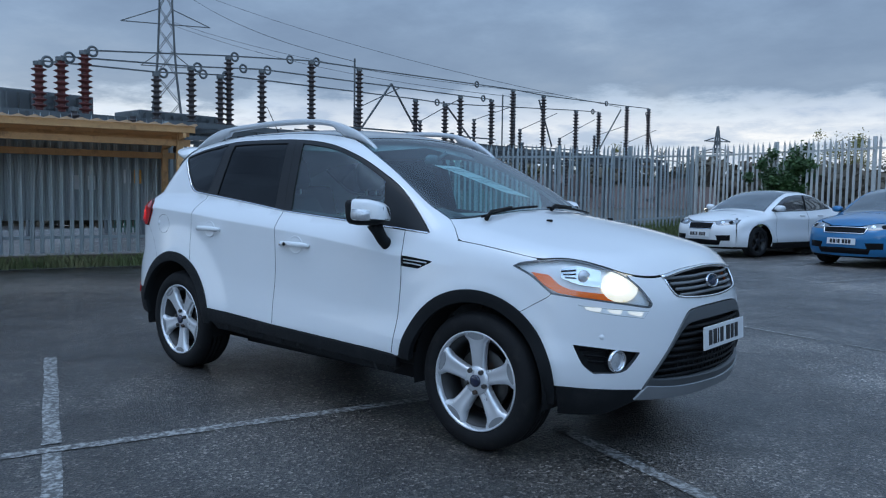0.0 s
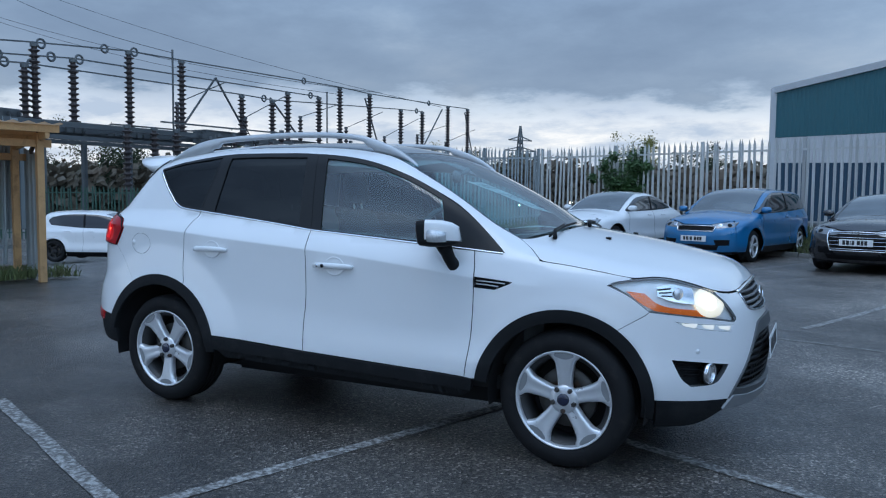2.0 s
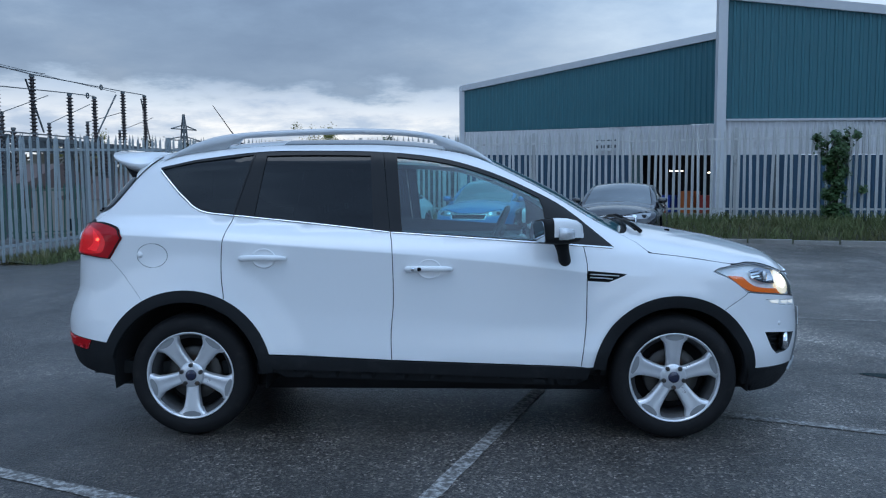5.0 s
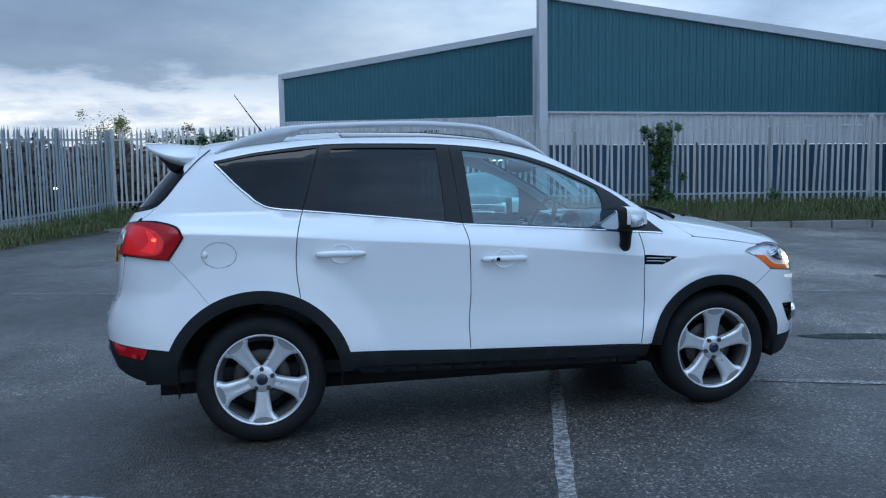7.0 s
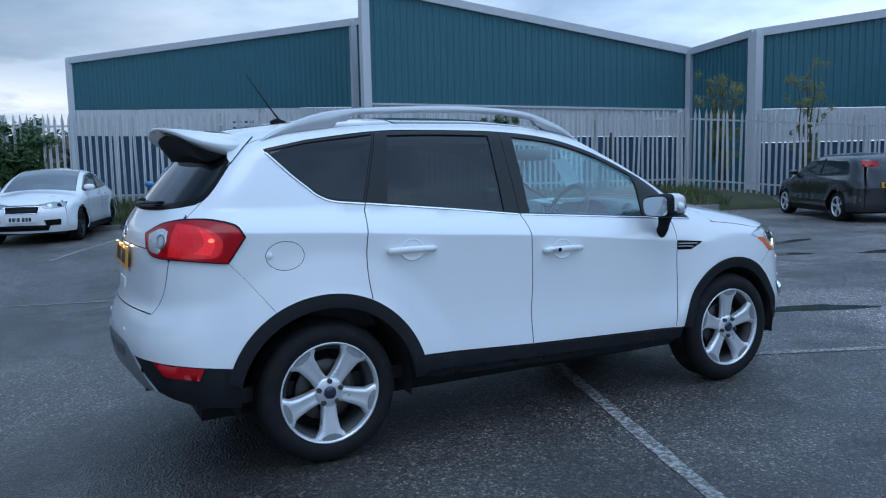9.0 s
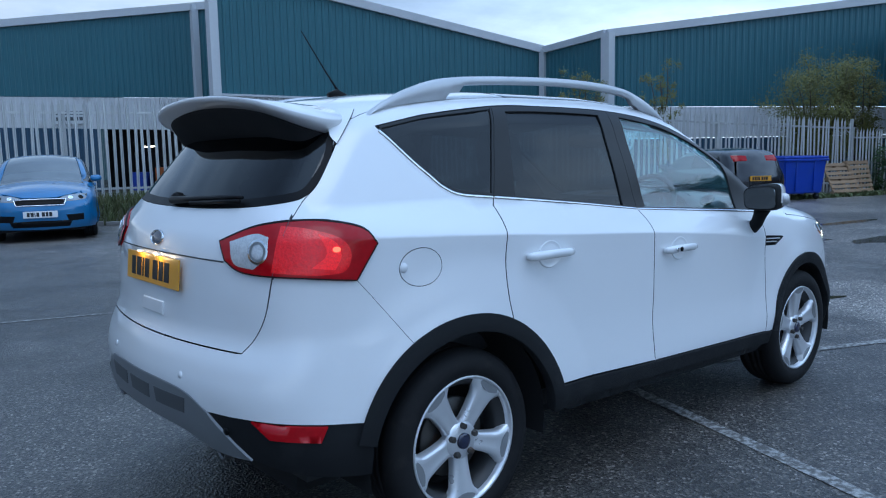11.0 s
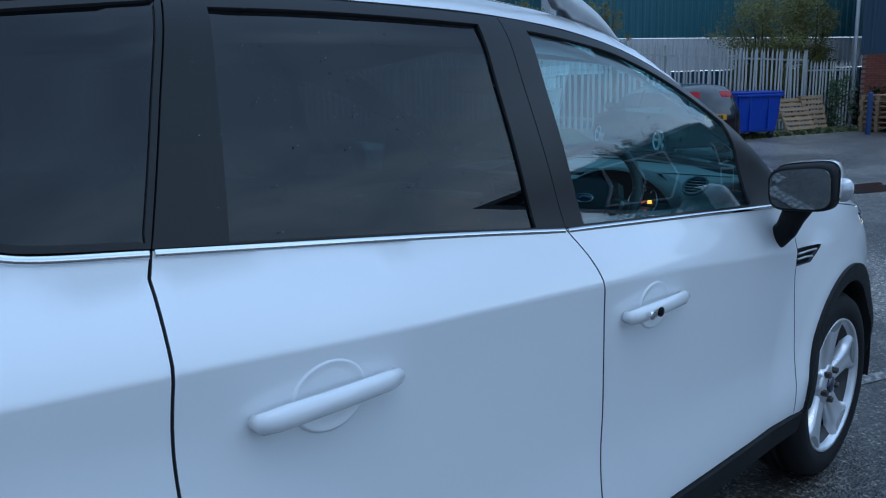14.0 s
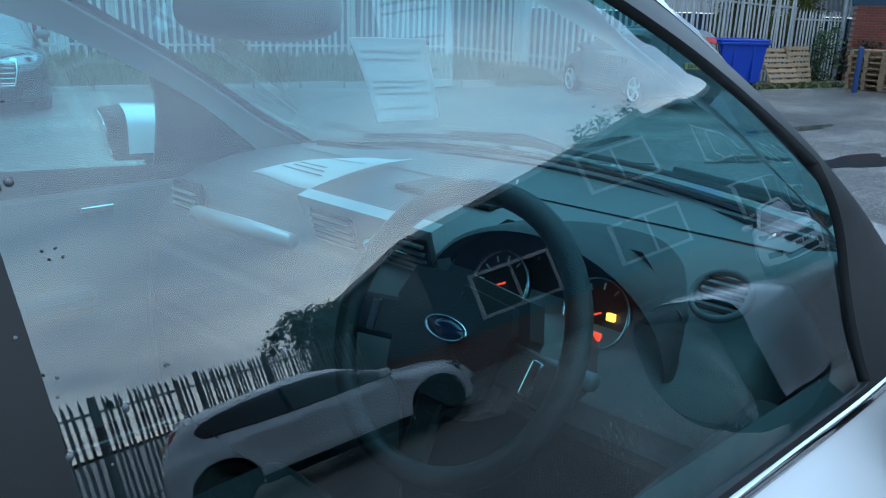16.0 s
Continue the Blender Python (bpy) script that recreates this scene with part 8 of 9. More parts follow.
for y in (-0.315, -0.487):
    gm = Matrix.Translation((0.618, y, 1.080)) @ pose(0, 0, 0, 0, -68, 0)
    dial = part("gauge", lathe(bmesh.new(), [(0.052, 0), (0.050, 0.004), (0, 0.004)], 36, gm), GAUGE, dash)
    part("gauge_rim", lathe(bmesh.new(), [(0.052, 0.002), (0.055, 0.010), (0.050, 0.012), (0.049, 0.004)], 36, gm, close=True), CHROME, dial, smooth=True)
    for k in range(9):
        a = math.radians(210 - 30 * k)
        part("tick", box(bmesh.new(), 0.036, 0.045, -0.0012, 0.0012, 0.004, 0.0052, 0, gm @ pose(0, 0, 0, 0, 0, math.degrees(a))), PAPER, dial)
    part("needle", box(bmesh.new(), -0.008, 0.040, -0.0012, 0.0012, 0.0055, 0.007, 0, gm @ pose(0, 0, 0, 0, 0, 118)), NEEDLE, dial)
for y, z, x, mt in ((-0.499, 1.056, 0.600, NEEDLE), (-0.512, 1.085, 0.611, NEEDLE2)):
    boxed("warning_light", x - 0.004, x + 0.002, y - 0.006, y + 0.006, z - 0.005, z + 0.005, mt, dash)
# centre stack, leaning back
SM = Matrix.Translation((0.60, 0, 1.12)) @ pose(0, 0, 0, 0, -16, 0)


def slab(name, y0, y1, z0, z1, d0, d1, mat, parent, bev=0.004, label=""):
    return part(name, box(bmesh.new(), -d1, -d0, y0, y1, z0, z1, bev, SM), mat, parent, label)


stack = part("centre_stack", prism(bmesh.new(), [(-0.195, 0.03), (0.16, 0.03), (0.15, -0.06), (0.21, -0.21), (0.17, -0.34), (-0.17, -0.34), (-0.20, -0.21)], 0.03, SM @ Matrix.Translation((-0.014, 0, 0)) @ Matrix(((0, 0, 1, 0), (1, 0, 0, 0), (0, 1, 0, 0), (0, 0, 0, 1)))), CABIN2, dash, "silver centre stack with radio and vents")
for y0, y1 in ((0.005, 0.128), (-0.182, -0.075)):
    o = slab("vent", y0, y1, -0.052, 0.012, 0.012, 0.018, TRIM, stack, 0.003)
    for k in range(4):
        slab("vent_slat", y0 + 0.006, y1 - 0.006, -0.044 + 0.014 * k, -0.039 + 0.014 * k, 0.017, 0.024, CABIN, o, 0.001)
    slab("vent_tab", (y0 + y1) / 2 - 0.012, (y0 + y1) / 2 + 0.012, -0.018, -0.014, 0.022, 0.030, CHROME, o, 0.001)
part("start_button", lathe(bmesh.new(), [(0.018, 0), (0.016, 0.010), (0, 0.011)], 24, SM @ Matrix.Translation((-0.014, -0.035, -0.035)) @ pose(0, 0, 0, 0, -90, 0)), CHROME, stack, smooth=True)
slab("radio_panel", -0.105, 0.115, -0.20, -0.075, 0.012, 0.020, CABIN, stack, 0.008)
slab("radio_screen", -0.07, 0.065, -0.115, -0.085, 0.019, 0.022, GAUGE, stack, 0.002)
for k in range(5):
    slab("button", 0.085, 0.105, -0.190 + 0.022 * k, -0.176 + 0.022 * k, 0.019, 0.024, CABIN2, stack, 0.002)
    slab("button", 0.145 - 0.004 * k, 0.180 - 0.004 * k, -0.20 + 0.020 * k, -0.190 + 0.020 * k, 0.013, 0.018, CABIN, stack, 0.002)
part("volume_knob", lathe(bmesh.new(), [(0.024, 0), (0.022, 0.016), (0.012, 0.018), (0, 0.018)], 24, SM @ Matrix.Translation((-0.018, 0.045, -0.165)) @ pose(0, 0, 0, 0, -90, 0)), CHROME, stack, smooth=True)
# dash vents and silver strip
dv = part("side_vent", lathe(bmesh.new(), [(0.042, 0), (0.040, 0.008), (0.035, 0.008), (0.033, 0)], 32, Matrix.Translation((0.66, -0.640, 1.138)) @ pose(0, 0, 0, 0, -38, 0), close=True), CABIN, dash, smooth=True)
for k in range(5):
    part("vent_slat", box(bmesh.new(), -0.026 + 0.012 * k, -0.021 + 0.012 * k, -0.030, 0.030, 0.0, 0.006, 0.001, Matrix.Translation((0.66, -0.640, 1.138)) @ pose(0, 0, 0, 0, -38, 0)), TRIM, dv)
pv = boxed("side_vent", 0.575, 0.60, 0.53, 0.64, 1.035, 1.10, TRIM, dash, 0.006)
for k in range(3):
    boxed("vent_slat", 0.568, 0.58, 0.537, 0.633, 1.045 + 0.016 * k, 1.050 + 0.016 * k, CABIN2, pv)
part("dash_strip", tube(bmesh.new(), [(0.565, 0.165, 1.055), (0.562, 0.32, 1.050), (0.565, 0.52, 1.045)], [0.016, 0.020, 0.016], 12), CABIN2, dash, smooth=True)
boxed("dash_tray", 0.80, 0.94, -0.13, 0.13, 1.130, 1.1425, TRIM, dash, 0.004)
boxed("demister_slot", 1.00, 1.014, -0.33, 0.33, 1.130, 1.1425, TRIM, dash, 0.002)
part("column_stalk", tube(bmesh.new(), [(0.46, -0.45, 1.06), (0.43, -0.60, 1.08)], [0.009, 0.012], 8), CABIN, dash, smooth=True)
part("column_stalk", tube(bmesh.new(), [(0.46, -0.45, 1.06), (0.43, -0.30, 1.08)], [0.009, 0.012], 8), CABIN, dash, smooth=True)
# steering wheel
sw = new("steering_wheel")
sw.parent = suv
sw.matrix_basis = Matrix.Translation((0.352, -0.448, 1.121)) @ pose(0, 0, 0, 0, -64, 0)
bm = bmesh.new()
tube(bm, [(0.171 * math.cos(a), 0.171 * math.sin(a), 0) for a in np.linspace(0, 2 * math.pi, 57)], 0.0150, 12, False)
part("wheel_rim", bm, LEATHER, sw, "black leather steering wheel rim", True)
bm = bmesh.new()
prism(bm, [(-0.095, -0.045), (-0.07, -0.085), (0.02, -0.105), (0.06, -0.09), (0.07, 0.0), (0.06, 0.09), (0.02, 0.105), (-0.07, 0.085), (-0.095, 0.045)], 0.045, Matrix.Translation((0, 0, -0.040)), 0.014)
hubc = part("airbag_cover", bm, LEATHER, sw)
for a in (98, -98):
    sp = part("wheel_spoke", box(bmesh.new(), 0.08, 0.172, -0.030, 0.026, -0.022, -0.004, 0.007, pose(0, 0, 0, 0, 0, a)), LEATHER, sw)
    part("switch_trim", box(bmesh.new(), 0.120, 0.136, -0.022, 0.020, -0.006, 0.001, 0.003, pose(0, 0, 0, 0, 0, a)), CHROME, sp, "bright switch trim")
part("wheel_spoke", box(bmesh.new(), 0.08, 0.172, -0.020, 0.020, -0.022, -0.006, 0.006, pose(0, 0, 0, 0, 0, 180)), LEATHER, sw)
part("wheel_badge", lathe(bmesh.new(), [(1, 0.003), (0.95, 0.009), (0, 0.010)], 28, Matrix.Diagonal((0.013, 0.030, 1, 1))), BADGE, hubc, smooth=True)
part("badge_rim", lathe(bmesh.new(), [(1.12, 0.003), (1.10, 0.010), (0.98, 0.010), (0.97, 0.004)], 28, Matrix.Diagonal((0.013, 0.030, 1, 1)), close=True), CHROME, hubc, smooth=True)
part("steering_column", tube(bmesh.new(), [(0.36, -0.452, 1.10), (0.60, -0.452, 1.00)], [0.05, 0.07], 14), CABIN, suv, smooth=True)


# seats
def front_seat(y):
    st = new("front_seat")
    st.parent = suv
    part("seat_cushion", rounded(bmesh.new(), [(-0.52, y, 0.60, 0.22, 0.09), (-0.45, y, 0.62, 0.25, 0.11), (-0.10, y, 0.65, 0.25, 0.10), (-0.02, y, 0.64, 0.22, 0.07)], 24, 3.2), SEAT, st, smooth=True)
    bm = rounded(bmesh.new(), [(0, y, 0, 0.23, 0.06), (0.06, y, 0, 0.25, 0.085), (0.40, y, 0, 0.245, 0.08), (0.58, y, 0.0, 0.19, 0.06), (0.63, y, 0, 0.14, 0.04)], 24, 3.0)
    bmesh.ops.transform(bm, matrix=Matrix.Translation((-0.46, 0, 0.64)) @ pose(0, 0, 0, 0, -108, 0), verts=bm.verts)
    part("seat_back", bm, SEAT, st, smooth=True)
    bm = rounded(bmesh.new(), [(-0.05, y, 0, 0.11, 0.03), (0.0, y, 0, 0.13, 0.055), (0.12, y, 0, 0.125, 0.055), (0.18, y, 0, 0.09, 0.03)], 20, 2.6)
    bmesh.ops.transform(bm, matrix=Matrix.Translation((-0.66, 0, 1.335)) @ pose(0, 0, 0, 0, -100, 0), verts=bm.verts)
    part("headrest", bm, SEAT, st, smooth=True)
    for d in (-0.05, 0.05):
        part("headrest_post", tube(bmesh.new(), [(-0.645, y + d, 1.20), (-0.66, y + d, 1.34)], 0.007, 8), CABIN2, st)
    return st


front_seat(-0.37)
front_seat(0.37)
rs = new("rear_seat")
rs.parent = suv
part("seat_cushion", rounded(bmesh.new(), [(-1.35, 0, 0.62, 0.60, 0.10), (-1.28, 0, 0.64, 0.64, 0.12), (-0.95, 0, 0.67, 0.64, 0.11), (-0.88, 0, 0.66, 0.60, 0.08)], 24, 4), SEAT, rs, smooth=True)
part("seat_back", box(bmesh.new(), 0, 0.66, -0.62, 0.62, -0.08, 0.06, 0.04, Matrix.Translation((-1.25, 0, 0.68)) @ pose(0, 0, 0, 0, -108, 0)), SEAT, rs, smooth=True)
boxed("cabin_floor", -1.95, 1.1, -0.74, 0.74, 0.33, 0.40, CABINLOW, suv)
boxed("tunnel_console", -0.45, 0.50, -0.11, 0.11, 0.40, 0.66, CABINLOW, suv, 0.03)
# inside of the left door
boxed("door_card", -0.20, 0.80, 0.80, 0.825, 0.45, 1.06, CABIN, suv, 0.01)
boxed("arm_rest", -0.15, 0.45, 0.74, 0.81, 0.78, 0.84, CABIN, suv, 0.02)
boxed("inner_handle", 0.44, 0.52, 0.785, 0.797, 1.005, 1.025, CHROME, suv, 0.004)
boxed("door_card", -0.25, 0.62, -0.785, -0.715, 0.50, 1.050, CABINLOW, suv, 0.012)
# rear-view mirror
RM = Matrix.Translation((0.35, -0.078, 1.476)) @ pose(0, 0, 0, 0, 0, 22)
bm = rounded(bmesh.new(), [(-0.022, 0, 0, 0.126, 0.034), (-0.008, 0, 0, 0.134, 0.041), (0.022, 0, 0, 0.10, 0.028)], 28, 3)
bmesh.ops.transform(bm, matrix=RM, verts=bm.verts)
rv = part("rear_view_mirror", bm, CABIN, suv, smooth=True)
part("mirror_stem", tube(bmesh.new(), [(0.37, -0.07, 1.485), (0.41, -0.03, 1.53)], 0.014, 10), CABIN, rv, smooth=True)


def sheet(name, label, corners, rise, lines, mat=PAPER):
    """A bowed paper between four corners, with grey lines of print."""
    a, b, c, d_ = [Vector(q) for q in corners]
    bm = bmesh.new()
    n = 10
    up = (b - a).cross(d_ - a).normalized()
    if up.z < 0:
        up = -up

    def point(u, v, lift=0.0):
        return a.lerp(b, u).lerp(d_.lerp(c, u), v) + up * (rise * math.sin(math.pi * v) + 0.25 * rise * math.sin(2 * math.pi * u) + lift)
    grid = [[bm.verts.new(point(i / n, j / n)) for j in range(n + 1)] for i in range(n + 1)]
    for i in range(n):
        for j in range(n):
            bm.faces.new((grid[i][j], grid[i + 1][j], grid[i + 1][j + 1], grid[i][j + 1]))
    ob = part(name, bm, mat, None, smooth=True)
    m = ob.modifiers.new("thickness", "SOLIDIFY")
    m.thickness = 0.0012
    tagged(ob, label, "paper")
    for u0, u1, v in lines:
        bl = bmesh.new()
        q = [bl.verts.new(point(u, vv, s * 0.0022)) for s in (1,) for u, vv in ((u0, v), (u1, v), (u1, v + 0.022), (u0, v + 0.022))]
        bl.faces.new(q)
        bmesh.ops.solidify(bl, geom=bl.faces[:], thickness=0.0006)
        part("print_line", bl, PRINT, ob)
    return ob


sheet("paper", "white printed paper lying on the dashboard", [(0.625, 0.385, 1.150), (0.612, 0.170, 1.150), (0.985, 0.262, 1.156), (0.87, 0.345, 1.156)], 0.010, [(0.15, 0.8, 0.2), (0.2, 0.7, 0.28), (0.15, 0.6, 0.36), (0.2, 0.8, 0.6)])
sheet("paper", "white printed sheet hanging inside the windscreen", [(0.525, -0.060, 1.440), (0.495, -0.255, 1.446), (0.822, 0.028, 1.286), (0.876, 0.265, 1.248)], 0.004, [(0.1, 0.9, 0.12), (0.1, 0.85, 0.2), (0.1, 0.9, 0.45), (0.1, 0.7, 0.52), (0.1, 0.9, 0.6), (0.15, 0.8, 0.8)])
for o in [dash, sw, rv] + [o for o in bpy.data.objects if o.name.startswith("paper") or o.name == "steering_column"]:
    o.location = o.location + Vector((0.026, 0.009, -0.005))


# ---- other parked cars ----
def parked_car(name, label, paint, m, tops, nose, tail, width, hubs, eave, belt, quarter, glass_rear=None, rim=DARKALLOY, r_t=0.33, lamps="front", plate_drop=0.30, grille=None, group=""):
    """A car from its outlines: roof line, ends, width, wheel places and side windows."""
    H = max(z for _, z in tops)
    top_c = pchip([p[0] for p in tops], [p[1] for p in tops])
    nose_c = pchip([p[0] for p in nose], [p[1] for p in nose])
    tail_c = pchip([p[0] for p in tail], [p[1] for p in tail])
    xf, xr = max(p[1] for p in nose), -max(p[1] for p in tail)
    plan = pchip([xr - 0.1, xr + 0.25, xr + 0.9, -0.4, 0.6, xf - 0.8, xf - 0.25, xf + 0.1], [0.84, 0.92, 0.985, 1.0, 1.0, 0.975, 0.90, 0.78])
    k = 1.70 / H

    def f(x, y, z):
        ay = np.abs(y)
        w = WIDE(z * k * 0.985) / 0.905 * width * plan(x)
        for hx in hubs:
            r = np.hypot(x - hx, z - r_t)
            w = w + 0.02 * np.exp(-(((r - r_t - 0.07) / 0.07) ** 2))
        e = 1e-3
        sl = (top_c(x + e) - top_c(x - e)) / (2 * e)
        tp = (z - top_c(x) + 0.09 * (ay / 0.75) ** 2) / np.sqrt(1 + sl * sl)
        g = smax((ay - w) * 0.95, x - nose_c(z) + 0.30 * ay**2, 0.25)
        g = smax(g, -x - tail_c(z) + 0.22 * ay**2, 0.22)
        return smax(g, tp, 0.10)
    sh = Shell(f, spine=min(1.25, xf - 0.85))
    car = thing(name, label, "car", group=group)
    mid = sh.mid
    eave, belt = [tuple(p) for p in eave], [tuple(p) for p in belt]
    dlo = loop(eave, belt[::-1], quarter)
    arches = []
    for hx in hubs:
        q = circle(hx, r_t, r_t + 0.055, 36)
        x = q[:, 0]
        arches.append(np.stack([np.where(np.abs(x) <= sh.spine, x, np.sign(x) * (sh.spine + sh.fan * np.arctan2(np.abs(x) - sh.spine, width * 0.93))), q[:, 1]], -1))
    cowl_x, screen_x, deck_x = eave[-1][0], eave[-3][0], eave[0][0]
    yb, yt = width * 0.76, width * 0.62
    # side skin up to the gutter and bonnet edge
    edge = [(x, -yt) for x in np.linspace(deck_x + 0.05, screen_x, 10)] + [(x, -(yt + (yb - yt) * (x - screen_x) / (cowl_x + 0.12 - screen_x))) for x in np.linspace(screen_x, cowl_x + 0.12, 6)[1:]]
    edge += [(x, -(yb - 0.10 * ((x - cowl_x) / (xf - cowl_x)) ** 2)) for x in np.linspace(cowl_x + 0.2, xf - 0.42, 6)]
    back = [(x, -(yt - 0.02)) for x in np.linspace(xr + 0.22, deck_x, 5)]
    uz_edge = sh.uz(sh.top(np.array(back + edge)))
    zl = 0.22
    side = np.vstack([uz_edge, [(uz_edge[-1, 0] + 0.05, 0.62), (uz_edge[-1, 0] + 0.05, zl)], [(u, zl) for u in np.linspace(sh.spine, -sh.spine, 30)], [(uz_edge[0, 0] - 0.05, zl), (uz_edge[0, 0] - 0.05, 0.7)]])
    panel(sh, "side_panel", side, paint, car, [dlo] + arches, gap=0.0, res=0.06, mirror=True)
    # ends
    fu = uz_edge[-1, 0] + 0.05
    half_f = np.vstack([spline([(fu, zl), (mid, zl - 0.02)], 0.06)[::-1], [(fu, uz_edge[-1, 1])], spline([(fu, uz_edge[-1, 1]), ((fu + mid) / 2, float(top_c(xf - 0.16)) - 0.06), (mid, float(top_c(xf - 0.10)) - 0.045)], 0.05)[1:]])[1:-1]
    bumper = panel(sh, "front_bumper", sh.whole(half_f, True), paint, car, gap=0.002, res=0.06)
    half_r = np.vstack([spline([(uz_edge[0, 0] - 0.05, zl), (-mid, zl)], 0.06)[::-1], [(uz_edge[0, 0] - 0.05, uz_edge[0, 1])], spline([(uz_edge[0, 0] - 0.05, uz_edge[0, 1]), (-mid, float(top_c(xr + 0.16)) - 0.03)], 0.05)[1:]])[1:-1]
    rear = panel(sh, "rear_panel", sh.whole(half_r, False), paint, car, gap=0.002, res=0.06)
    # bonnet, screen, roof, rear screen
    eb = np.array([e_ for e_ in edge if e_[0] >= cowl_x + 0.1] + [(xf - 0.25, -0.48), (xf - 0.13, -0.25), (xf - 0.11, 0)])
    half_b = np.vstack([[(cowl_x + 0.16, 0)], eb])
    panel(sh, "bonnet", np.vstack([half_b, (half_b * [1, -1])[::-1][1:-1]]), paint, car, mode="top", gap=0.003, res=0.06)
    ew = np.array([e_ for e_ in edge if screen_x - 1e-6 <= e_[0] <= cowl_x + 0.13])
    half_w = np.vstack([[(screen_x + 0.04, 0)], ew, [(cowl_x + 0.15, 0)]])
    panel(sh, "windscreen", np.vstack([half_w, (half_w * [1, -1])[::-1][1:-1]]), CARGLASS, car, mode="top", gap=0.012, grow=-0.003, depth=0.0, res=0.07)
    er = np.array([e_ for e_ in edge if e_[0] <= screen_x + 1e-6])
    half_t = np.vstack([[(er[0, 0], 0)], er, [(screen_x + 0.03, 0)]])
    panel(sh, "roof", np.vstack([half_t, (half_t * [1, -1])[::-1][1:-1]]), paint, car, mode="top", gap=0.002, res=0.07)
    hb = np.array(back)
    half_k = np.vstack([[(hb[0, 0], 0)], hb, [(er[0, 0], -yt), (er[0, 0], 0)]])
    tl = panel(sh, "tailgate", np.vstack([half_k, (half_k * [1, -1])[::-1][1:-1]]), paint, car, mode="top", gap=0.002, res=0.07)
    if glass_rear:
        g0, g1 = glass_rear
        hg = np.array([(g0, 0), (g0, -yt + 0.16), (g1, -yt + 0.07), (g1, 0)])
        panel(sh, "rear_window", loop(*[[tuple(a_), tuple(b_)] for a_, b_ in zip(np.vstack([hg, (hg * [1, -1])[::-1][1:-1]]), np.roll(np.vstack([hg, (hg * [1, -1])[::-1][1:-1]]), -1, 0))]), ROOFGLASS, tl, mode="top", gap=0.0, grow=0.004, depth=0.01, res=0.08)
    # side glass and pillars
    panel(sh, "side_window", dlo, ROOFGLASS, car, gap=0.004, grow=-0.003, depth=0, res=0.06, mirror=True)
    um = (belt[0][0] + belt[-1][0]) / 2 - 0.12
    zt = float(np.interp(um, [p[0] for p in eave], [p[1] for p in eave]))
    zb = float(np.interp(um, [p[0] for p in belt], [p[1] for p in belt]))
    strip(sh, "door_pillar", [(um - 0.03, zt - 0.01), (um + 0.01, zb)], 0.06, TRIM, car, mirror=True)
    strip(sh, "window_moulding", belt, 0.018, TRIM, car, mirror=True)
    # door gaps are thin dark strips drawn on the skin
    for us, bend in ((um, 0.01), (belt[-1][0] - 0.05, 0.03)):
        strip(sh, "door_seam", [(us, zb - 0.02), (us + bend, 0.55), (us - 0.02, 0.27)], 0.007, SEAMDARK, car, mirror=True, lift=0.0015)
    for hu in (um - 0.10 - 0.35, um + 0.22):
        q = sh.side(np.array([[hu, zb - 0.11]]))[0]
        for s in (1, -1):
            part("door_handle", box(bmesh.new(), q[0] - 0.09, q[0] + 0.09, s * q[1] - 0.018, s * q[1] + 0.018, q[2] - 0.015, q[2] + 0.015, 0.008), paint, car)
    sl = loop([(hubs[1] - r_t - 0.05, 0.30), (hubs[0] + r_t + 0.05, 0.30)], [(hubs[0] + r_t + 0.05, 0.30), (hubs[0] + r_t + 0.08, 0.17)], [(hubs[0] + r_t + 0.08, 0.17), (hubs[1] - r_t - 0.08, 0.17)], [(hubs[1] - r_t - 0.08, 0.17), (hubs[1] - r_t - 0.05, 0.30)])
    panel(sh, "sill", sl, TRIM, car, grow=0.006, gap=0, depth=0.02, res=0.08, mirror=True)
    part("underbody", box(bmesh.new(), xr + 0.25, xf - 0.25, -width + 0.24, width - 0.24, 0.17, 0.5), VOID, car)
    # wheels
    for hx in hubs:
        for s in (1, -1):
            wheel("wheel", pose(hx, -s * (width - 0.045), r_t, 90 * s, 0, 0) @ pose(0, 0, 0, 0, 0, 20 * hx), rim, 5, r_t, r_t * 0.71, car, 0.55, False, False)
    # lamps and grille
    for s in (1, -1):
        fx = (lambda o: np.asarray(o, float)) if s > 0 else (lambda o: np.stack([2 * mid - np.asarray(o)[:, 0], np.asarray(o)[:, 1]], -1))
        hz = uz_edge[-1, 1] - 0.075
        hl = loop([(fu - 0.10, hz + 0.045), (fu + 0.22, hz + 0.030), (fu + 0.42, hz - 0.01)], [(fu + 0.42, hz - 0.01), (fu + 0.34, hz - 0.075), (fu + 0.05, hz - 0.055)], [(fu + 0.05, hz - 0.055), (fu - 0.10, hz + 0.045)])
        h_ = panel(sh, "headlamp", fx(hl), CARLAMP, car, grow=0.004, gap=0, depth=0.012, res=0.05)
        for uu in (0.10, 0.26):
            c = sh.side(fx([[fu + uu, hz - 0.015]]), 0.004)
            part("lamp_bowl", lathe(bmesh.new(), [(0.045, 0), (0.040, 0.006), (0.025, 0.002), (0, 0.004)], 16, facing(c[0], sh.normal(c)[0])), TRIM if uu < 0.2 else CHROME, h_, smooth=True)
        fg = loop([(fu + 0.12, 0.46), (fu + 0.38, 0.45)], [(fu + 0.38, 0.45), (fu + 0.34, 0.34)], [(fu + 0.34, 0.34), (fu + 0.12, 0.35)], [(fu + 0.12, 0.35), (fu + 0.12, 0.46)])
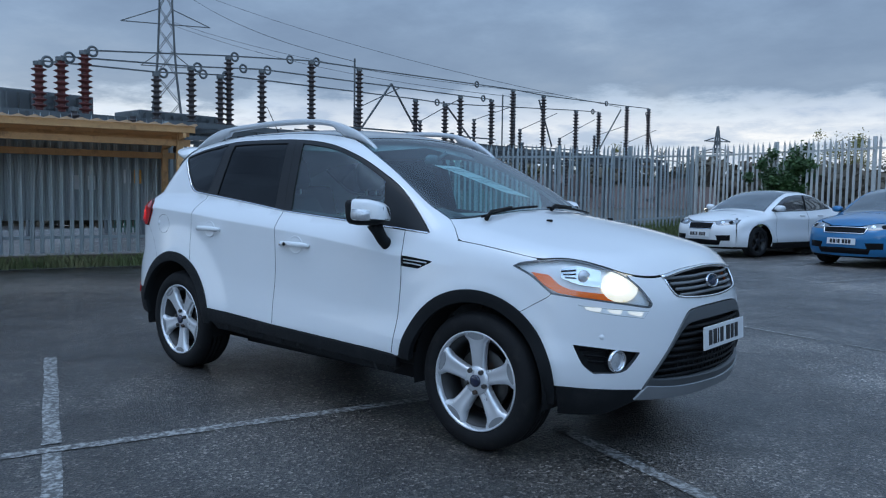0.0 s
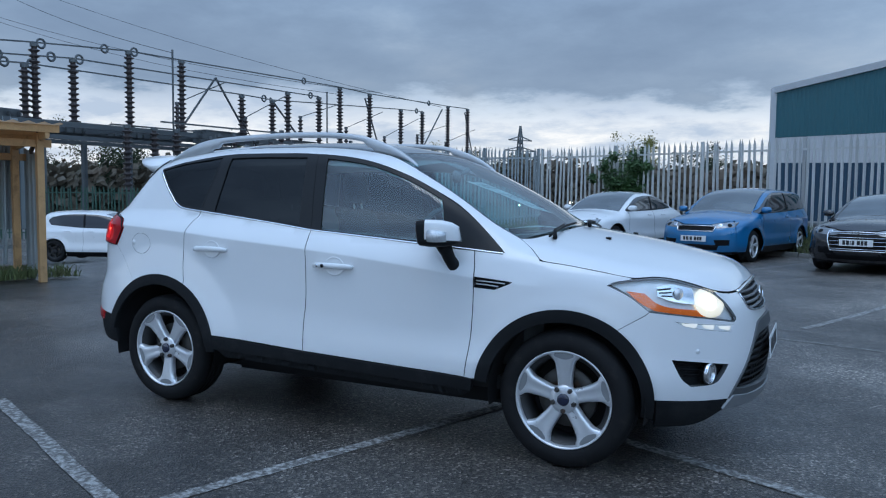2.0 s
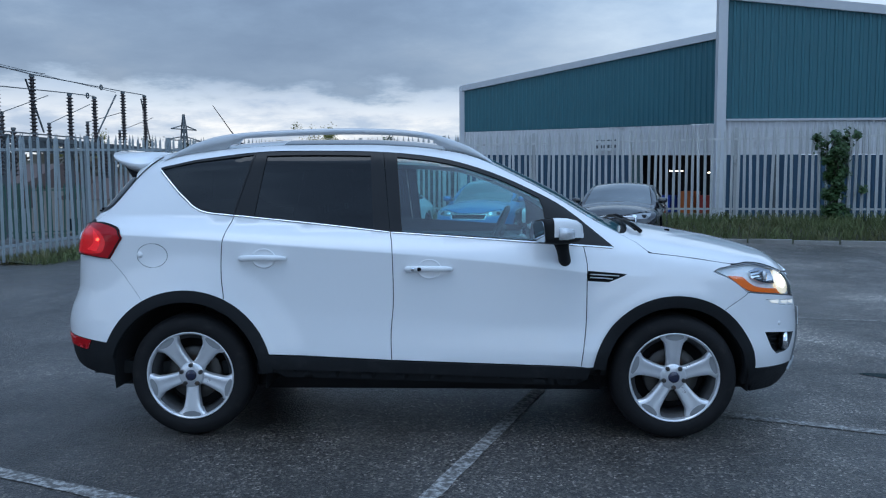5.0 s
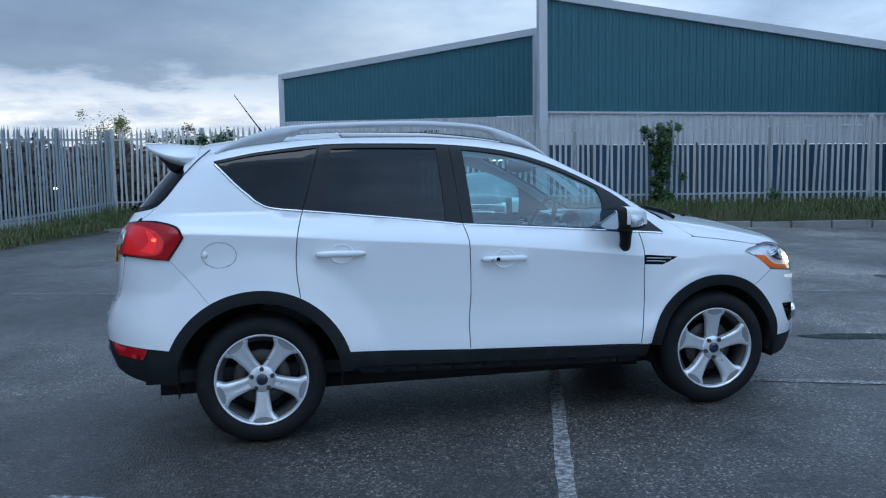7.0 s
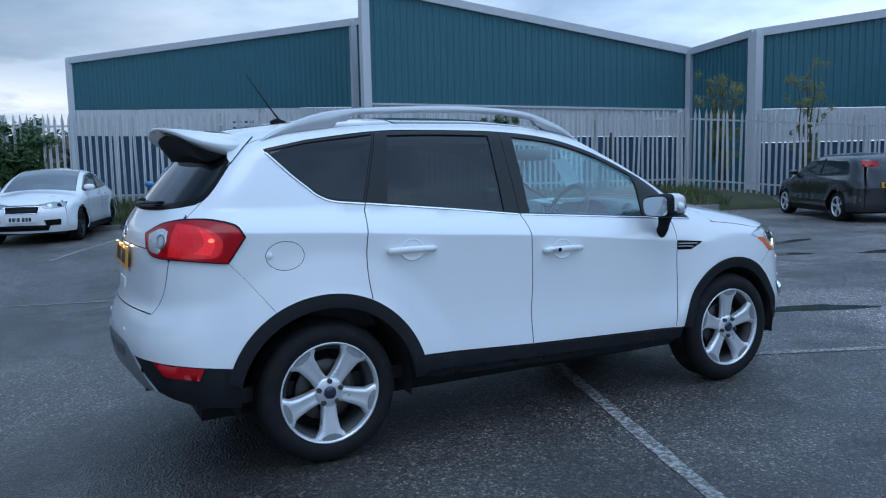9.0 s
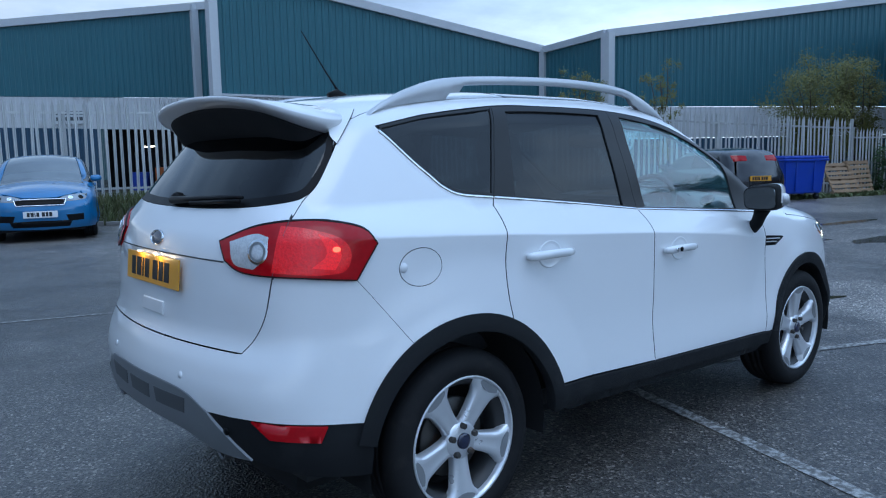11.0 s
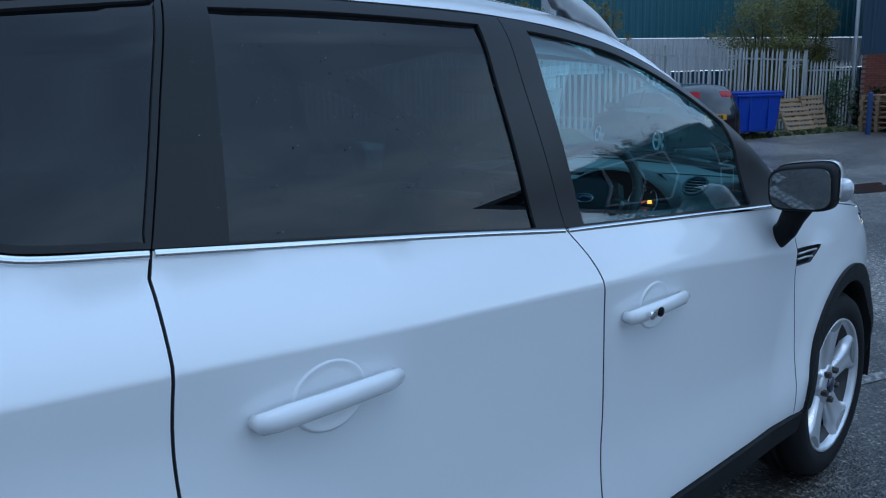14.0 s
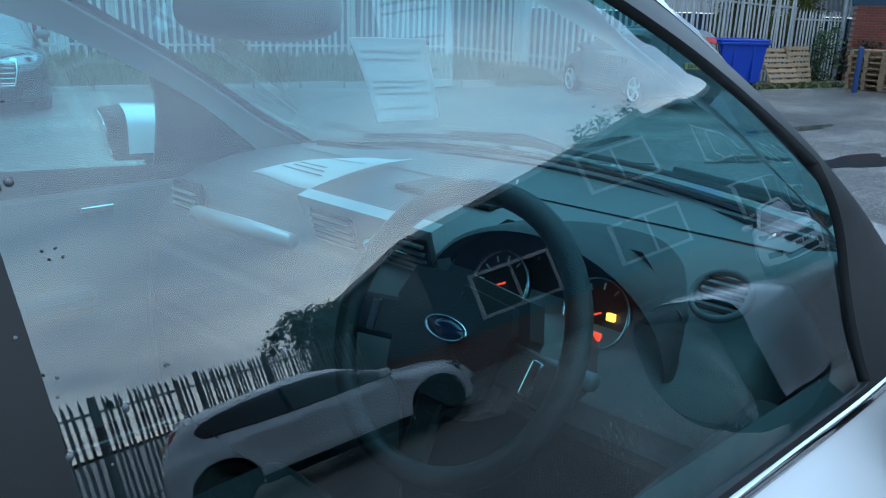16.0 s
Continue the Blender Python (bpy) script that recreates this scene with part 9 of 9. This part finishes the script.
        panel(sh, "bumper_intake", fx(fg), TRIM, bumper, grow=0.003, gap=0, depth=0.008, res=0.06)
        rx = (lambda o: np.asarray(o, float)) if s > 0 else (lambda o: np.stack([-2 * mid - np.asarray(o)[:, 0], np.asarray(o)[:, 1]], -1))
        ru, rz_ = uz_edge[0, 0] - 0.05, float(top_c(xr + 0.3)) - 0.16
        rl = loop([(ru + 0.16, rz_ + 0.05), (ru - 0.25, rz_ + 0.04)], [(ru - 0.25, rz_ + 0.04), (ru - 0.27, rz_ - 0.07)], [(ru - 0.27, rz_ - 0.07), (ru + 0.06, rz_ - 0.08)], [(ru + 0.06, rz_ - 0.08), (ru + 0.16, rz_ + 0.05)])
        panel(sh, "tail_lamp", rx(rl), REDLENS, car, grow=0.005, gap=0, depth=0.012, res=0.05)
        q = sh.side(np.array([[belt[-1][0] - 0.12, belt[-1][1] + 0.05]]))[0]
        part("door_mirror", rounded(bmesh.new(), [(q[0] - 0.05, s * (q[1] - 0.11), q[2] + 0.02, 0.095, 0.058), (q[0] + 0.02, s * (q[1] - 0.11), q[2] + 0.02, 0.10, 0.062), (q[0] + 0.08, s * (q[1] - 0.09), q[2] + 0.015, 0.06, 0.04)], 16), paint, car, smooth=True)
    gz, gh, gw = grille or (0.60, 0.07, 0.40)
    go = sh.whole(loop([(mid, gz + gh), (mid - gw, gz + gh * 0.9)], [(mid - gw, gz + gh * 0.9), (mid - gw * 0.86, gz - gh)], [(mid - gw * 0.86, gz - gh), (mid, gz - gh)])[:-1], True)
    gr = panel(sh, "grille", go, TRIM, bumper, grow=0.004, gap=0, depth=0.012, res=0.06)
    ring_ = np.vstack([go, go[:1]])
    part("grille_frame", tube(bmesh.new(), [Vector(v_) for v_ in sh.side(ring_, 0.008)], 0.011, 6), CHROME, gr, smooth=True)
    for kk in range(max(2, int(gh / 0.028))):
        z_ = gz - gh + 2 * gh * (kk + 0.5) / max(2, int(gh / 0.028))
        part("slat", tube(bmesh.new(), [Vector(v_) for v_ in sh.side(spline([(mid - gw * 0.88, z_), (mid, z_), (mid + gw * 0.88, z_)], 0.08), 0.006)], 0.006, 5), CHROME if gh > 0.12 else TRIM, gr)
    lo2 = sh.whole(loop([(mid, 0.36), (mid - 0.45, 0.35)], [(mid - 0.45, 0.35), (mid - 0.42, 0.25)], [(mid - 0.42, 0.25), (mid, 0.25)])[:-1], True)
    panel(sh, "lower_grille", lo2, TRIM, bumper, grow=0.003, gap=0, depth=0.008, res=0.06)
    pz = min(0.47, gz - 0.02) if gh < 0.12 else gz - 0.02
    c = sh.side(np.array([[mid, pz]]), 0.022)
    number_plate(bumper, facing(c[0], (1, 0, 0.05)), PLATEW)
    c = sh.side(np.array([[-mid, float(top_c(xr + 0.3)) - plate_drop]]), 0.012)
    number_plate(rear, facing(c[0], (-1, 0, 0.05)), PLATEY)
    car.matrix_world = m
    return car


BAY = -106.3
# silver-white coupe
parked_car("coupe", "white two-door coupe with black alloy wheels", WHITE2, Matrix.Translation((-2.15, 14.05, 0.08)) @ pose(0, 0, 0, 0, 0, BAY),
           [(-2.3, 0.80), (-2.1, 0.98), (-1.75, 1.05), (-1.35, 1.16), (-0.9, 1.335), (-0.4, 1.41), (0.0, 1.40), (0.35, 1.32), (0.8, 1.12), (1.05, 0.985), (1.5, 0.93), (1.9, 0.84), (2.1, 0.75), (2.25, 0.6)],
           [(0.15, 2.08), (0.35, 2.18), (0.55, 2.20), (0.7, 2.14), (0.9, 1.9)], [(0.15, 2.08), (0.4, 2.17), (0.7, 2.18), (0.9, 2.12), (1.05, 1.98)], 0.885, (-1.345, 1.345),
           [(-1.35, 1.09), (-0.95, 1.235), (-0.45, 1.305), (0.0, 1.29), (0.35, 1.22), (0.85, 0.98)], [(-1.30, 1.02), (-0.5, 0.975), (0.3, 0.955), (0.85, 0.95)], [(-1.30, 1.02), (-1.38, 1.06), (-1.35, 1.09)], (-1.75, -1.0), DARKALLOY, 0.32, grille=(0.64, 0.065, 0.30))
# blue estate
parked_car("estate_car", "bright blue estate car with chrome-edged grille", BLUE, Matrix.Translation((0.72, 13.45, 0.08)) @ pose(0, 0, 0, 0, 0, BAY),
           [(-2.35, 1.0), (-2.2, 1.30), (-2.0, 1.42), (-1.4, 1.475), (-0.6, 1.495), (0.0, 1.475), (0.3, 1.41), (0.75, 1.20), (1.05, 1.02), (1.5, 0.955), (1.9, 0.86), (2.08, 0.77), (2.25, 0.6)],
           [(0.15, 2.10), (0.35, 2.19), (0.55, 2.20), (0.72, 2.14), (0.9, 1.95)], [(0.15, 2.15), (0.4, 2.25), (0.7, 2.24), (1.0, 2.17), (1.35, 2.0)], 0.90, (-1.32, 1.32),
           [(-1.95, 1.32), (-1.4, 1.38), (-0.5, 1.40), (0.0, 1.375), (0.4, 1.27), (0.95, 1.0)], [(-1.95, 1.06), (-0.6, 1.0), (0.3, 0.975), (0.95, 0.965)], [(-1.95, 1.06), (-2.02, 1.2), (-1.95, 1.32)], None, ALLOY, 0.315, grille=(0.67, 0.052, 0.40))
# dark fastback
parked_car("fastback", "black four-door fastback with a wide chrome grille", BLACK, Matrix.Translation((3.55, 12.3, 0.08)) @ pose(0, 0, 0, 0, 0, BAY),
           [(-2.45, 0.80), (-2.3, 0.98), (-1.9, 1.05), (-1.4, 1.21), (-0.9, 1.34), (-0.4, 1.385), (0.0, 1.375), (0.35, 1.30), (0.8, 1.11), (1.1, 0.975), (1.6, 0.93), (2.0, 0.85), (2.2, 0.76), (2.35, 0.6)],
           [(0.15, 2.18), (0.35, 2.29), (0.55, 2.31), (0.7, 2.26), (0.9, 2.0)], [(0.15, 2.25), (0.4, 2.36), (0.7, 2.37), (0.9, 2.30), (1.05, 2.1)], 0.925, (-1.41, 1.41),
           [(-1.55, 1.07), (-1.1, 1.20), (-0.45, 1.28), (0.0, 1.265), (0.35, 1.19), (0.9, 0.965)], [(-1.50, 1.00), (-0.5, 0.965), (0.3, 0.945), (0.9, 0.935)], [(-1.50, 1.00), (-1.6, 1.04), (-1.55, 1.07)], (-1.95, -1.1), DARKALLOY, 0.335, grille=(0.56, 0.16, 0.42))
# black hatchback, seen from behind
HATCH = ([(-2.05, 0.95), (-1.95, 1.15), (-1.80, 1.36), (-1.5, 1.42), (-0.8, 1.455), (-0.2, 1.45), (0.2, 1.38), (0.7, 1.16), (1.0, 1.0), (1.4, 0.94), (1.75, 0.83), (1.95, 0.6)],
         [(0.15, 1.88), (0.35, 1.96), (0.55, 1.97), (0.7, 1.92), (0.9, 1.7)], [(0.15, 1.92), (0.4, 1.98), (0.7, 1.98), (0.9, 1.93), (1.1, 1.86), (1.4, 1.68)])
HATCH2 = ([(-1.45, 1.27), (-0.9, 1.345), (-0.3, 1.35), (0.1, 1.31), (0.4, 1.23), (0.85, 0.99)], [(-1.45, 1.06), (-0.5, 0.985), (0.3, 0.965), (0.85, 0.955)], [(-1.45, 1.06), (-1.55, 1.17), (-1.45, 1.27)])
parked_car("hatchback", "black hatchback with red tail lamps parked by the bin", BLACK, Matrix.Translation((14.1, 7.2, 0)) @ pose(0, 0, 0, 0, 0, 62), *HATCH, 0.87, (-1.27, 1.27), *HATCH2, (-1.93, -1.72), ALLOY, 0.31, plate_drop=0.62)
parked_car("hatchback", "small white hatchback parked beyond the gateway", WHITE2, Matrix.Translation((-16.1, 11.2, -0.62)) @ pose(0, 0, 0, 0, 0, 24), *HATCH, 0.87, (-1.27, 1.27), *HATCH2, (-1.93, -1.72), DARKALLOY, 0.31)
# mirrored in the windows
parked_car("estate_car", "white estate car parked along the palisade fence", WHITE2, Matrix.Translation((5.1, -8.95, 0)) @ pose(0, 0, 0, 0, 0, 25), *HATCH, 0.90, (-1.30, 1.30), *HATCH2, None, DARKALLOY, 0.33)
parked_car("hatchback", "silver hatchback facing the car park before the offices", WHITE2, Matrix.Translation((13.5, -5.8, 0)) @ pose(0, 0, 0, 0, 0, 158), *HATCH, 0.87, (-1.27, 1.27), *HATCH2, None, ALLOY, 0.31)
